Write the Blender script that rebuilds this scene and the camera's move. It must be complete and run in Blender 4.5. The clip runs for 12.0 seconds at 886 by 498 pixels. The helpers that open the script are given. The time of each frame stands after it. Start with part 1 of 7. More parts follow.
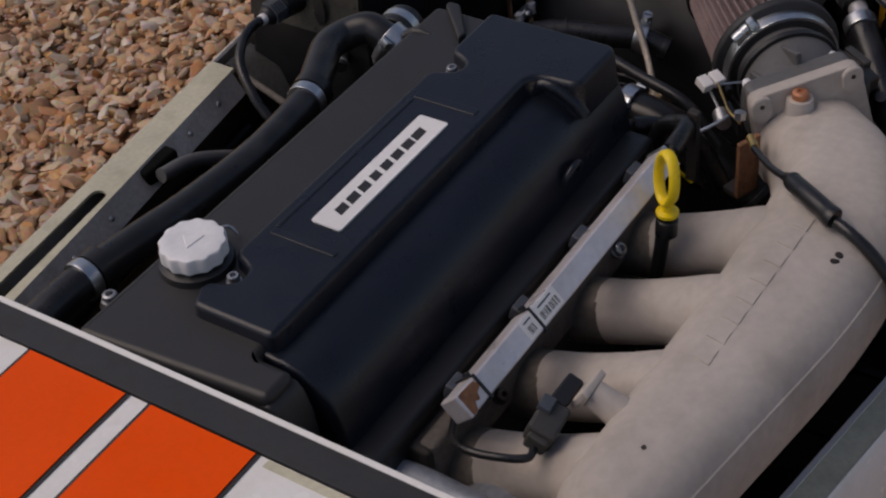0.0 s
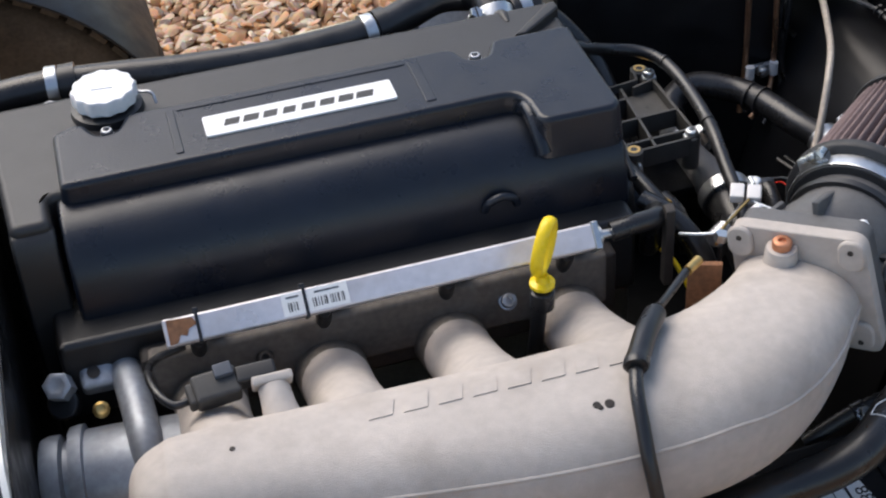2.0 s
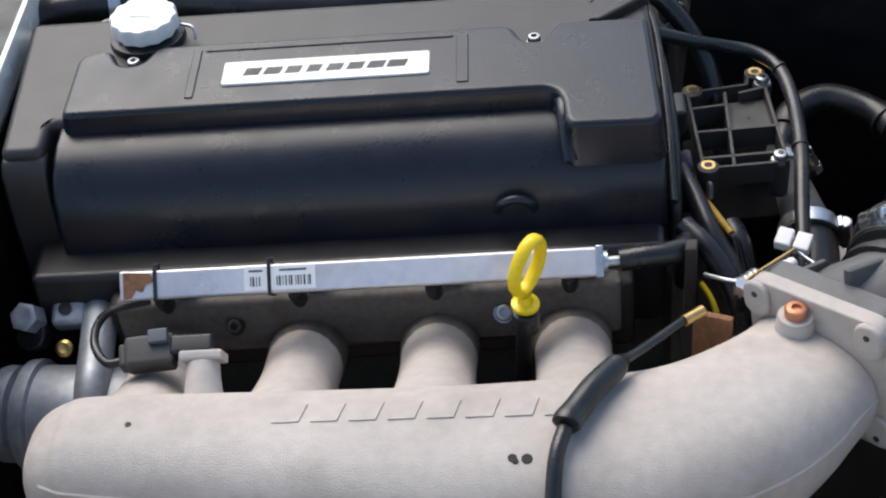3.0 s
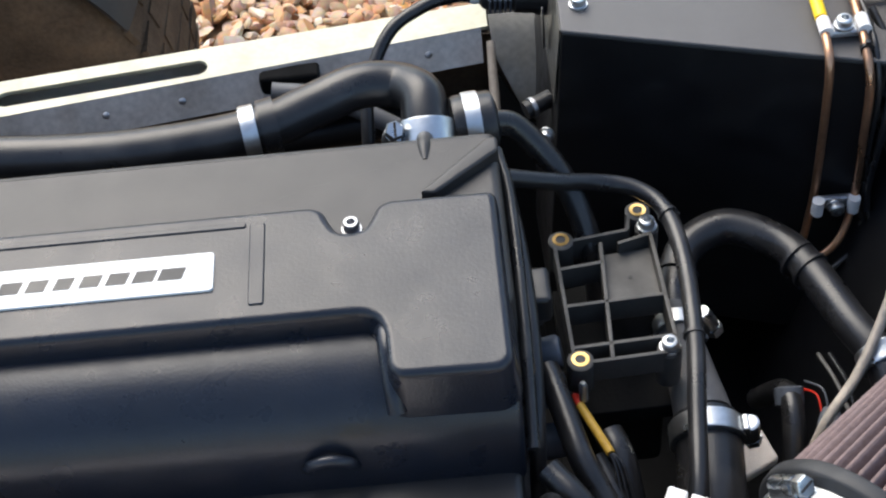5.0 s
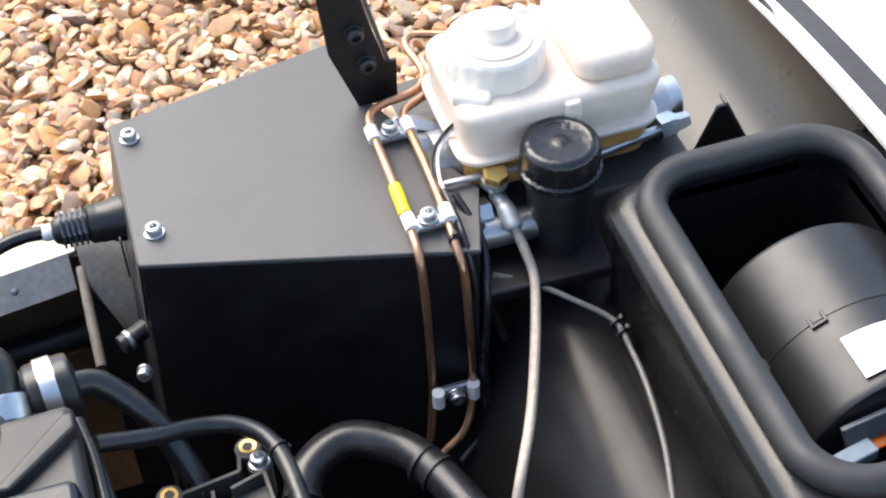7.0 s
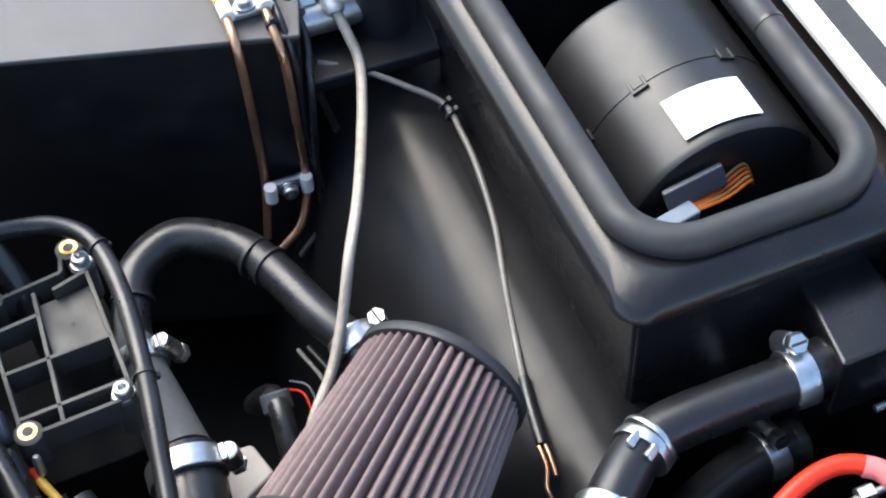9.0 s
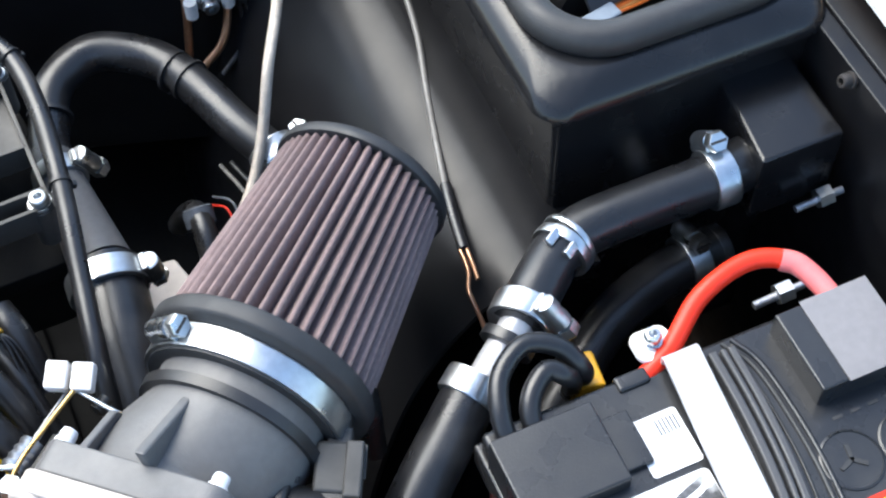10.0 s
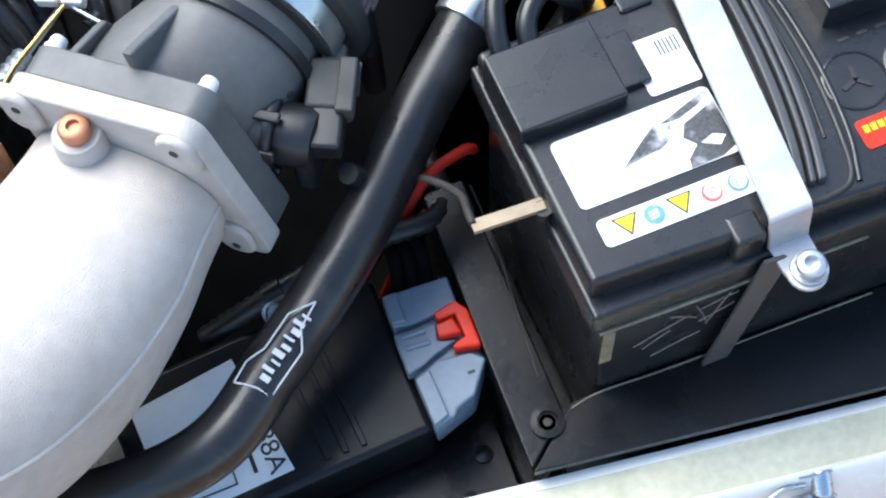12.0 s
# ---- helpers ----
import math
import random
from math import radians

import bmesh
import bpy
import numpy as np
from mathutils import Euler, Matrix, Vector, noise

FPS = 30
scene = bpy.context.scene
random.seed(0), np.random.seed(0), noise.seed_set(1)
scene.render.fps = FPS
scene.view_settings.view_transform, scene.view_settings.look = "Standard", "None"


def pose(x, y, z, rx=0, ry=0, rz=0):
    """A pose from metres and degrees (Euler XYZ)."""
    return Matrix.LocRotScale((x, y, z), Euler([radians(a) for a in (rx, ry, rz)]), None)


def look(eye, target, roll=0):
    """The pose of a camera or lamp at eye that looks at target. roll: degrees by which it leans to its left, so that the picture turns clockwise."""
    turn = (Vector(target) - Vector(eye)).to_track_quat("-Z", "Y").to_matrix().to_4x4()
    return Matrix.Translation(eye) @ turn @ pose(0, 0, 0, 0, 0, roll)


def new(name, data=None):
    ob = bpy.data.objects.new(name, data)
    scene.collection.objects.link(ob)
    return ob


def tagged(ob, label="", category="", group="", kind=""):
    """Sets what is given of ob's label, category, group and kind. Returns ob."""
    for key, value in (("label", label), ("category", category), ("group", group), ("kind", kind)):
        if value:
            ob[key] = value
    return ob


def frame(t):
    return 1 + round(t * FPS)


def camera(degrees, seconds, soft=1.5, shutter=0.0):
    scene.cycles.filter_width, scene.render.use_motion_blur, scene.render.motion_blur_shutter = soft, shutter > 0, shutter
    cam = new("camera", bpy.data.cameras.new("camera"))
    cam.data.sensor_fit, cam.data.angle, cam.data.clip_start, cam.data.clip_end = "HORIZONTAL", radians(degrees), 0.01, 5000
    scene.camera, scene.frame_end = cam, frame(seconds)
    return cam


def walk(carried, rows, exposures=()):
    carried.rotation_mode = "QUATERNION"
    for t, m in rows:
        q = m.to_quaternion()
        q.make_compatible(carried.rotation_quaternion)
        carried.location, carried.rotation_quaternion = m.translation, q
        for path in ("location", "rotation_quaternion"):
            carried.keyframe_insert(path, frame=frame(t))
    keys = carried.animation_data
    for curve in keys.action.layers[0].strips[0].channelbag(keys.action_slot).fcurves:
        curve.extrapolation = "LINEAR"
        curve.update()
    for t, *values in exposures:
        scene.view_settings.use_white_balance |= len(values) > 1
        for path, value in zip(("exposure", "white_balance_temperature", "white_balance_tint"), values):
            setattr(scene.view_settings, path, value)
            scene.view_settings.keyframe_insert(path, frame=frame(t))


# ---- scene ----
cam = camera(32.3, 12.0, 2.2)
PATH = [
    (0, (-0.5481, -0.4091, 1.3589), (0.0632, 0.0439, 0.7100), -6.02),
    (0.5, (-0.4210, -0.5690, 1.3458), (0.0881, 0.0013, 0.7012), -5.34),
    (1, (-0.2716, -0.7473, 1.3374), (0.1100, -0.0706, 0.7077), -5.55),
    (1.5, (-0.1483, -0.8248, 1.3279), (0.1465, -0.0943, 0.7120), -4.99),
    (2, (0.0064, -0.7702, 1.3006), (0.1865, -0.0157, 0.6695), -4.21),
    (2.5, (0.1371, -0.7308, 1.2785), (0.1913, 0.0255, 0.6265), -4.40),
    (2.7, (0.1956, -0.7193, 1.2748), (0.1851, 0.0341, 0.6173), -4.78),
    (4.3, (0.3314, -0.5047, 1.2826), (0.2128, 0.1966, 0.5797), -8.29),
    (4.5, (0.3188, -0.4604, 1.2811), (0.2360, 0.2304, 0.5628), -7.45),
    (5, (0.3221, -0.3743, 1.2782), (0.3090, 0.2876, 0.5287), -6.16),
    (5.5, (0.3462, -0.3248, 1.2740), (0.3838, 0.3319, 0.5208), -5.63),
    (6, (0.3728, -0.2990, 1.2825), (0.4706, 0.3642, 0.5405), -4.94),
    (6.5, (0.3809, -0.2939, 1.2871), (0.5360, 0.3792, 0.5641), -3.40),
    (6.7, (0.3869, -0.2910, 1.2906), (0.5595, 0.3829, 0.5722), -3.11),
    (8.3, (0.4247, -0.2908, 1.2760), (0.6466, 0.3314, 0.5253), -2.41),
    (8.5, (0.4216, -0.2978, 1.2691), (0.6497, 0.3107, 0.5090), -1.82),
    (9, (0.4379, -0.3179, 1.2545), (0.6523, 0.2570, 0.4649), -2.41),
    (9.5, (0.4410, -0.3308, 1.2427), (0.6553, 0.2092, 0.4287), -1.70),
    (10, (0.4427, -0.3464, 1.2285), (0.6587, 0.1548, 0.3906), -0.69),
    (10.5, (0.4436, -0.3676, 1.2132), (0.6598, 0.1098, 0.3615), -0.01),
    (11, (0.4439, -0.3889, 1.1993), (0.6561, 0.0589, 0.3307), 0.65),
    (11.5, (0.4387, -0.4072, 1.1866), (0.6448, 0.0196, 0.3060), 0.88),
    (12, (0.4406, -0.4102, 1.1829), (0.5784, -0.0068, 0.2783), -3.91),
]
EXPOSURES = [(0, -0.45, 7450, 20), (0.5, 0.1, 7250, 14), (1, 0.4, 7150, 12), (1.5, 0.74, 7100, 12), (2.7, 0.97, 6850, 10), (4.3, 1.13, 6900, 9), (5.5, 1.57, 6800, 8), (6.5, 1.82, 7000, 9), (8.3, 1.97, 6850, 9), (9.5, 2.04, 6500, 6), (11, 2.02, 6250, 5), (12, 1.79, 6150, 5)]
walk(cam, [(t, look(eye, target, roll)) for t, eye, target, roll in PATH], EXPOSURES)

# ---- sky and sun: bright overcast day ----
world = bpy.data.worlds.new("sky")
scene.world = world
world.use_nodes = True
wt = world.node_tree
sky = wt.nodes.new("ShaderNodeTexSky")
sky.sky_type = "NISHITA"
sky.sun_disc = False
sky.sun_elevation = radians(52)
sky.sun_rotation = radians(331)
sky.air_density, sky.dust_density = 1.0, 1.5
wt.nodes["Background"].inputs["Strength"].default_value = 0.12
wt.links.new(sky.outputs["Color"], wt.nodes["Background"].inputs["Color"])
sun = new("sun", bpy.data.lights.new("sun", "SUN"))
sun.data.energy, sun.data.angle, sun.data.color = 1.5, radians(52), (1.0, 0.97, 0.93)
sun.matrix_world = look((-0.9, 2.26, 3.76), (0.3, 0.1, 0.6))

# ---- helpers for building; lengths in decimetres from the fuel rail's front end ----
DATUM = 0.65
ORIGIN = {}


def world_point(p):
    return Vector((p[0] * 0.1, p[1] * 0.1, p[2] * 0.1 + DATUM))


def thing(name, base, label="", category="", group="", kind=""):
    """An empty at a thing's base; its parts become children."""
    ob = new(name)
    ob.empty_display_size = 0.02
    ob.location = world_point(base)
    ORIGIN[ob.name] = world_point(base)
    return tagged(ob, label, category, group, kind)


def mesh_from(bm, name, origin, sharp=46):
    bm.normal_update()
    bmesh.ops.recalc_face_normals(bm, faces=bm.faces[:])
    for v in bm.verts:
        v.co = world_point(v.co) - origin
    me = bpy.data.meshes.new(name)
    bm.to_mesh(me)
    bm.free()
    me.shade_smooth()
    me.set_sharp_from_angle(angle=radians(sharp))
    return me


def flat_normals(ob):
    """Lets large faces shade flat beside their rounded edges."""
    if 12 < len(ob.data.polygons) < 3000:
        w = ob.modifiers.new("weighted_normals", "WEIGHTED_NORMAL")
        w.keep_sharp, w.weight = True, 80


def part(name, bm, material, parent=None, label="", sharp=46):
    """Links a bmesh as one mesh under a thing or a part."""
    origin = ORIGIN[parent.name] if parent else Vector((0, 0, 0))
    me = mesh_from(bm, name, origin, sharp)
    for m in material if isinstance(material, (list, tuple)) else [material]:
        me.materials.append(m)
    ob = new(name, me)
    flat_normals(ob)
    ob.parent = parent
    ORIGIN[ob.name] = origin
    return tagged(ob, label)


def solid(name, bm, material, label="", category="", kind="", group="", sharp=46):
    """A thing that is one plain mesh."""
    n = len(bm.verts)
    lo = Vector([min(v.co[k] for v in bm.verts) for k in range(3)])
    hi = Vector([max(v.co[k] for v in bm.verts) for k in range(3)])
    origin = world_point(((lo.x + hi.x) / 2, (lo.y + hi.y) / 2, lo.z))
    me = mesh_from(bm, name, origin, sharp)
    for m in material if isinstance(material, (list, tuple)) else [material]:
        me.materials.append(m)
    ob = new(name, me)
    flat_normals(ob)
    ob.location = origin
    ORIGIN[ob.name] = origin
    return tagged(ob, label, category, group, kind)


def rounded(bm, offset, segments=2, angle=20):
    """Bevels the edges that turn by more than the angle."""
    if offset > 0:
        edges = [e for e in bm.edges if len(e.link_faces) == 2 and e.calc_face_angle(0) > radians(angle)]
        bmesh.ops.bevel(bm, geom=edges, offset=offset, segments=segments, profile=0.5, affect="EDGES", clamp_overlap=True)
    return bm


def block(x0, x1, y0, y1, z0, z1, bevel=0.02, segments=2):
    bm = bmesh.new()
    bmesh.ops.create_cube(bm, size=1)
    for v in bm.verts:
        v.co = ((x0 + x1) / 2 + v.co.x * (x1 - x0), (y0 + y1) / 2 + v.co.y * (y1 - y0), (z0 + z1) / 2 + v.co.z * (z1 - z0))
    return rounded(bm, bevel, segments)


def prism(outline, z0, z1, bevel=0.02, segments=2, top=None):
    """An upright prism over a plan outline; top: another outline for its upper end."""
    bm = bmesh.new()
    low = [bm.verts.new((x, y, z0)) for x, y in outline]
    high = [bm.verts.new((x, y, z1)) for x, y in (top or outline)]
    bm.faces.new(low[::-1])
    bm.faces.new(high)
    n = len(low)
    for i in range(n):
        bm.faces.new((low[i], low[(i + 1) % n], high[(i + 1) % n], high[i]))
    bmesh.ops.recalc_face_normals(bm, faces=bm.faces[:])
    return rounded(bm, bevel, segments)


def moved(bm, m):
    bmesh.ops.transform(bm, matrix=m, verts=bm.verts[:])
    return bm


def round_outline(x0, x1, y0, y1, r, steps=6):
    pts = []
    for cx, cy, a0 in ((x1 - r, y1 - r, 0), (x0 + r, y1 - r, 90), (x0 + r, y0 + r, 180), (x1 - r, y0 + r, 270)):
        for k in range(steps + 1):
            a = radians(a0 + 90 * k / steps)
            pts.append((cx + r * math.cos(a), cy + r * math.sin(a)))
    return pts


def curve_points(points, per=8):
    """A smooth line through points (x, y, z or x, y, z, radius)."""
    ps = [np.array(p, float) for p in points]
    if len(ps) == 2:
        return [ps[0] + (ps[1] - ps[0]) * k / per for k in range(per + 1)]
    ps = [2 * ps[0] - ps[1]] + ps + [2 * ps[-1] - ps[-2]]
    out = []
    for i in range(1, len(ps) - 2):
        a, b, c, d = ps[i - 1 : i + 3]
        for k in range(per):
            u = k / per
            out.append(0.5 * (2 * b + (c - a) * u + (2 * a - 5 * b + 4 * c - d) * u**2 + (3 * b - a - 3 * c + d) * u**3))
    out.append(ps[-2])
    return out


def tube(points, radius=0.1, sides=14, per=8, smooth=True, cap=True, hollow=0.0):
    """A round tube along a smooth line; points may carry their own radius."""
    line = curve_points(points, per) if smooth else [np.array(p, float) for p in points]
    bm = bmesh.new()
    rings = []
    up = None
    for i, p in enumerate(line):
        ahead = Vector(line[min(i + 1, len(line) - 1)][:3] - line[max(i - 1, 0)][:3]).normalized()
        if up is None:
            up = ahead.orthogonal().normalized()
        up = (up - ahead * up.dot(ahead)).normalized()
        side = ahead.cross(up)
        r = float(p[3]) if len(p) > 3 else radius
        centre = Vector([float(c) for c in p[:3]])
        rings.append([bm.verts.new(centre + r * (math.cos(a) * up + math.sin(a) * side)) for a in (2 * math.pi * k / sides for k in range(sides))])
    for a, b in zip(rings, rings[1:]):
        for k in range(sides):
            bm.faces.new((a[k], a[(k + 1) % sides], b[(k + 1) % sides], b[k]))
    if cap:
        bm.faces.new(rings[0][::-1])
        bm.faces.new(rings[-1])
    return bm


def frame_at(centre, axis, spin=0):
    """A pose in decimetres whose z runs along axis."""
    q = Vector(axis).normalized().to_track_quat("Z", "Y")
    return Matrix.Translation(Vector(centre)) @ q.to_matrix().to_4x4() @ Matrix.Rotation(radians(spin), 4, "Z")


def lathe(profile, centre=(0, 0, 0), axis=(0, 0, 1), sides=32, spin=0, wave=None):
    """A turned shape: profile rows of radius and height along axis; wave(angle, height) scales the radius."""
    bm = bmesh.new()
    m = frame_at(centre, axis, spin)
    rings = []
    for r, h in profile:
        if r < 1e-5:
            rings.append([bm.verts.new(m @ Vector((0, 0, h)))])
        else:
            ring = []
            for k in range(sides):
                a = 2 * math.pi * k / sides
                rr = r * (wave(a, h) if wave else 1)
                ring.append(bm.verts.new(m @ Vector((rr * math.cos(a), rr * math.sin(a), h))))
            rings.append(ring)
    for a, b in zip(rings, rings[1:]):
        for k in range(sides):
            j = (k + 1) % sides
            if len(a) == 1 and len(b) == 1:
                continue
            if len(a) == 1:
                bm.faces.new((a[0], b[k], b[j]))
            elif len(b) == 1:
                bm.faces.new((a[k], b[0], a[j]))
            else:
                bm.faces.new((a[k], b[k], b[j], a[j]))
    for ring, flip in ((rings[0], True), (rings[-1], False)):
        if len(ring) > 2:
            bm.faces.new(ring[::-1] if flip else ring)
    return bm


def sheet(rows, thickness):
    """A bent panel: rows of points, thickened to one side."""
    bm = bmesh.new()
    grid = [[bm.verts.new(p) for p in row] for row in rows]
    for a, b in zip(grid, grid[1:]):
        for k in range(len(a) - 1):
            bm.faces.new((a[k], a[k + 1], b[k + 1], b[k]))
    bm.normal_update()
    bmesh.ops.solidify(bm, geom=bm.faces[:], thickness=thickness)
    return bm


def lettering(text, size, m, depth, spacing=1.0, width=1.0, bold=0.0):
    """Solid letters in the built-in font, centred, in the pose m (decimetres)."""
    cu = bpy.data.curves.new("text", "FONT")
    cu.body, cu.size, cu.extrude, cu.align_x, cu.align_y, cu.space_character = text, size, depth, "CENTER", "CENTER", spacing
    cu.offset = bold
    ob = bpy.data.objects.new("text", cu)
    scene.collection.objects.link(ob)
    dg = bpy.context.evaluated_depsgraph_get()
    me = bpy.data.meshes.new_from_object(ob.evaluated_get(dg))
    bm = bmesh.new()
    bm.from_mesh(me)
    bpy.data.objects.remove(ob)
    bpy.data.curves.remove(cu)
    bpy.data.meshes.remove(me)
    for v in bm.verts:
        v.co.x *= width
    return moved(bm, m)


# ---- materials ----
def material(name, base, rough=0.5, metal=0.0, vary=0.25, scale=60.0, bump=0.0, bump_scale=400.0, coat=0.0, dirt=None, dirt_amount=0.35, spec=0.5, rough_vary=0.12):
    """A surface with colour variation at two scales, patchy gloss and fine relief."""
    m = bpy.data.materials.new(name)
    m.use_nodes = True
    nt = m.node_tree
    b = nt.nodes["Principled BSDF"]
    b.inputs["Roughness"].default_value = rough
    b.inputs["Metallic"].default_value = metal
    b.inputs["Coat Weight"].default_value = coat
    b.inputs["Coat Roughness"].default_value = 0.06
    b.inputs["Specular IOR Level"].default_value = spec
    geo = nt.nodes.new("ShaderNodeNewGeometry")

    def noise_tex(s, detail=4):
        n = nt.nodes.new("ShaderNodeTexNoise")
        n.inputs["Scale"].default_value = s
        n.inputs["Detail"].default_value = detail
        nt.links.new(geo.outputs["Position"], n.inputs["Vector"])
        return n

    def mix(kind, fac, a, c):
        x = nt.nodes.new("ShaderNodeMix")
        x.data_type, x.blend_type = "RGBA", kind
        for sock, val in ((x.inputs["Factor"], fac), (x.inputs["A"], a), (x.inputs["B"], c)):
            if hasattr(val, "links"):
                nt.links.new(val, sock)
            else:
                sock.default_value = val
        return x.outputs["Result"]

    big, fine = noise_tex(scale * 0.25), noise_tex(scale * 4)
    ramp = nt.nodes.new("ShaderNodeMapRange")
    ramp.inputs["From Min"].default_value, ramp.inputs["From Max"].default_value = 0.3, 0.7
    ramp.inputs["To Min"].default_value, ramp.inputs["To Max"].default_value = 1 - vary, 1 + vary
    nt.links.new(big.outputs["Fac"], ramp.inputs["Value"])
    ramp2 = nt.nodes.new("ShaderNodeMapRange")
    ramp2.inputs["From Min"].default_value, ramp2.inputs["From Max"].default_value = 0.3, 0.7
    ramp2.inputs["To Min"].default_value, ramp2.inputs["To Max"].default_value = 1 - vary * 0.6, 1 + vary * 0.6
    nt.links.new(fine.outputs["Fac"], ramp2.inputs["Value"])
    mul = nt.nodes.new("ShaderNodeMath")
    mul.operation = "MULTIPLY"
    nt.links.new(ramp.outputs[0], mul.inputs[0])
    nt.links.new(ramp2.outputs[0], mul.inputs[1])
    grey = nt.nodes.new("ShaderNodeCombineColor")
    for k in range(3):
        nt.links.new(mul.outputs[0], grey.inputs[k])
    col = mix("MULTIPLY", 1.0, (*base, 1), grey.outputs[0])
    if dirt:
        spots = noise_tex(scale * 0.6, 8)
        step = nt.nodes.new("ShaderNodeMapRange")
        step.inputs["From Min"].default_value, step.inputs["From Max"].default_value = 0.52, 0.72
        step.inputs["To Max"].default_value = dirt_amount
        nt.links.new(spots.outputs["Fac"], step.inputs["Value"])
        col = mix("MIX", step.outputs[0], col, (*dirt, 1))
    nt.links.new(col, b.inputs["Base Color"])
    rr = nt.nodes.new("ShaderNodeMapRange")
    rr.inputs["From Min"].default_value, rr.inputs["From Max"].default_value = 0.3, 0.7
    rr.inputs["To Min"].default_value, rr.inputs["To Max"].default_value = max(0.02, rough - rough_vary), min(1, rough + rough_vary)
    nt.links.new(noise_tex(scale * 0.8).outputs["Fac"], rr.inputs["Value"])
    nt.links.new(rr.outputs[0], b.inputs["Roughness"])
    if bump:
        bn = nt.nodes.new("ShaderNodeBump")
        bn.inputs["Strength"].default_value = bump
        bn.inputs["Distance"].default_value = 0.001
        nt.links.new(noise_tex(bump_scale, 3).outputs["Fac"], bn.inputs["Height"])
        nt.links.new(bn.outputs[0], b.inputs["Normal"])
    return m


GLOSS_BLACK = material("glossy_black_plastic", (0.008, 0.011, 0.018), 0.31, vary=0.15, bump=0.16, bump_scale=650, spec=0.42, rough_vary=0.06, dirt=(0.02, 0.021, 0.024), dirt_amount=0.3)
SATIN_BLACK = material("satin_black_cover", (0.022, 0.021, 0.021), 0.46, vary=0.08, rough_vary=0.025, bump=0.15, bump_scale=1500, dirt=(0.05, 0.045, 0.04), dirt_amount=0.12)
RUBBER = material("black_rubber", (0.012, 0.012, 0.013), 0.32, vary=0.2, rough_vary=0.08, bump=0.1, bump_scale=700, dirt=(0.09, 0.085, 0.08), dirt_amount=0.25)
SOFT_RUBBER = material("grey_foam_rubber", (0.022, 0.022, 0.023), 0.55, vary=0.15, bump=0.15, bump_scale=1200)
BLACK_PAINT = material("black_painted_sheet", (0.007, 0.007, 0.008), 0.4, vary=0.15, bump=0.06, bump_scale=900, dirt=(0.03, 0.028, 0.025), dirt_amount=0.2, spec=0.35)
# flat black that paints shade into deep places; also serves plain black parts
MATT_SHADE_BLACK = material("matt_shade_black", (0.006, 0.006, 0.006), 0.9, vary=0.2, bump=0.3, bump_scale=400, spec=0.1)
PUMP_GREY = material("oxidised_pump_casting", (0.32, 0.34, 0.37), 0.48, metal=0.5, vary=0.2, scale=50, bump=0.15, bump_scale=900, dirt=(0.1, 0.1, 0.1), dirt_amount=0.3)
FLANGE_GREY = material("dull_grey_flange", (0.55, 0.51, 0.47), 0.4, metal=0.5, vary=0.2, dirt=(0.2, 0.13, 0.08), dirt_amount=0.3)
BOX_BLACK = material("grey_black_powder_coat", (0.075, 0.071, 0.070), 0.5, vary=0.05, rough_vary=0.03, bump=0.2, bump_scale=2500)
BLACK_PLASTIC = material("black_moulded_plastic", (0.014, 0.014, 0.015), 0.4, vary=0.12, rough_vary=0.05, bump=0.1, bump_scale=1000, dirt=(0.045, 0.042, 0.04), dirt_amount=0.15)
CAST = material("sand_cast_aluminium", (0.48, 0.43, 0.385), 0.66, spec=0.25, metal=0.05, vary=0.1, scale=34, bump=0.6, bump_scale=1300, dirt=(0.33, 0.285, 0.245), dirt_amount=0.5)
# cast metal darkened by grime and by shade put into its colour
CAST_GRIME_SHADE = material("grimy_shaded_cast_aluminium", (0.17, 0.15, 0.13), 0.7, metal=0.1, vary=0.25, scale=50, bump=0.35, bump_scale=1400, dirt=(0.06, 0.05, 0.045), dirt_amount=0.5, spec=0.2)
CAST_DARK = material("stained_cast_metal", (0.042, 0.036, 0.032), 0.65, metal=0.3, vary=0.3, scale=60, bump=0.3, bump_scale=1200, dirt=(0.06, 0.05, 0.045))
ZINC = material("zinc_plated_steel", (0.55, 0.57, 0.58), 0.36, metal=1.0, vary=0.12, bump=0.1, bump_scale=600, dirt=(0.4, 0.36, 0.3), dirt_amount=0.25)
STEEL = material("dull_bare_steel", (0.42, 0.43, 0.45), 0.42, metal=0.9, vary=0.2, bump=0.1, bump_scale=700, dirt=(0.2, 0.18, 0.16), dirt_amount=0.3)
ALLOY = material("brushed_aluminium_strip", (0.46, 0.455, 0.46), 0.42, metal=0.45, vary=0.08, bump=0.06, bump_scale=500)
RAIL_METAL = material("plated_fuel_rail", (0.68, 0.65, 0.66), 0.36, metal=0.45, vary=0.1, scale=40, dirt=(0.36, 0.26, 0.18), dirt_amount=0.3)
RUST = material("surface_rust", (0.19, 0.085, 0.04), 0.8, vary=0.4, bump=0.4)
WHITE_PAINT = material("white_gloss_paint", (0.84, 0.82, 0.77), 0.2, vary=0.03, coat=0.25, dirt=(0.6, 0.55, 0.42), dirt_amount=0.2)
ORANGE_PAINT = material("orange_gloss_paint", (0.98, 0.085, 0.0), 0.4, vary=0.03, coat=0.0, spec=0.15)
CREAM_EDGE = material("cream_gelcoat_edge", (0.56, 0.53, 0.39), 0.5, vary=0.12, bump=0.15, dirt=(0.35, 0.33, 0.22), dirt_amount=0.5)
SKIN = material("bare_aluminium_skin", (0.17, 0.128, 0.092), 0.5, metal=0.5, vary=0.2, dirt=(0.14, 0.10, 0.07), dirt_amount=0.5)
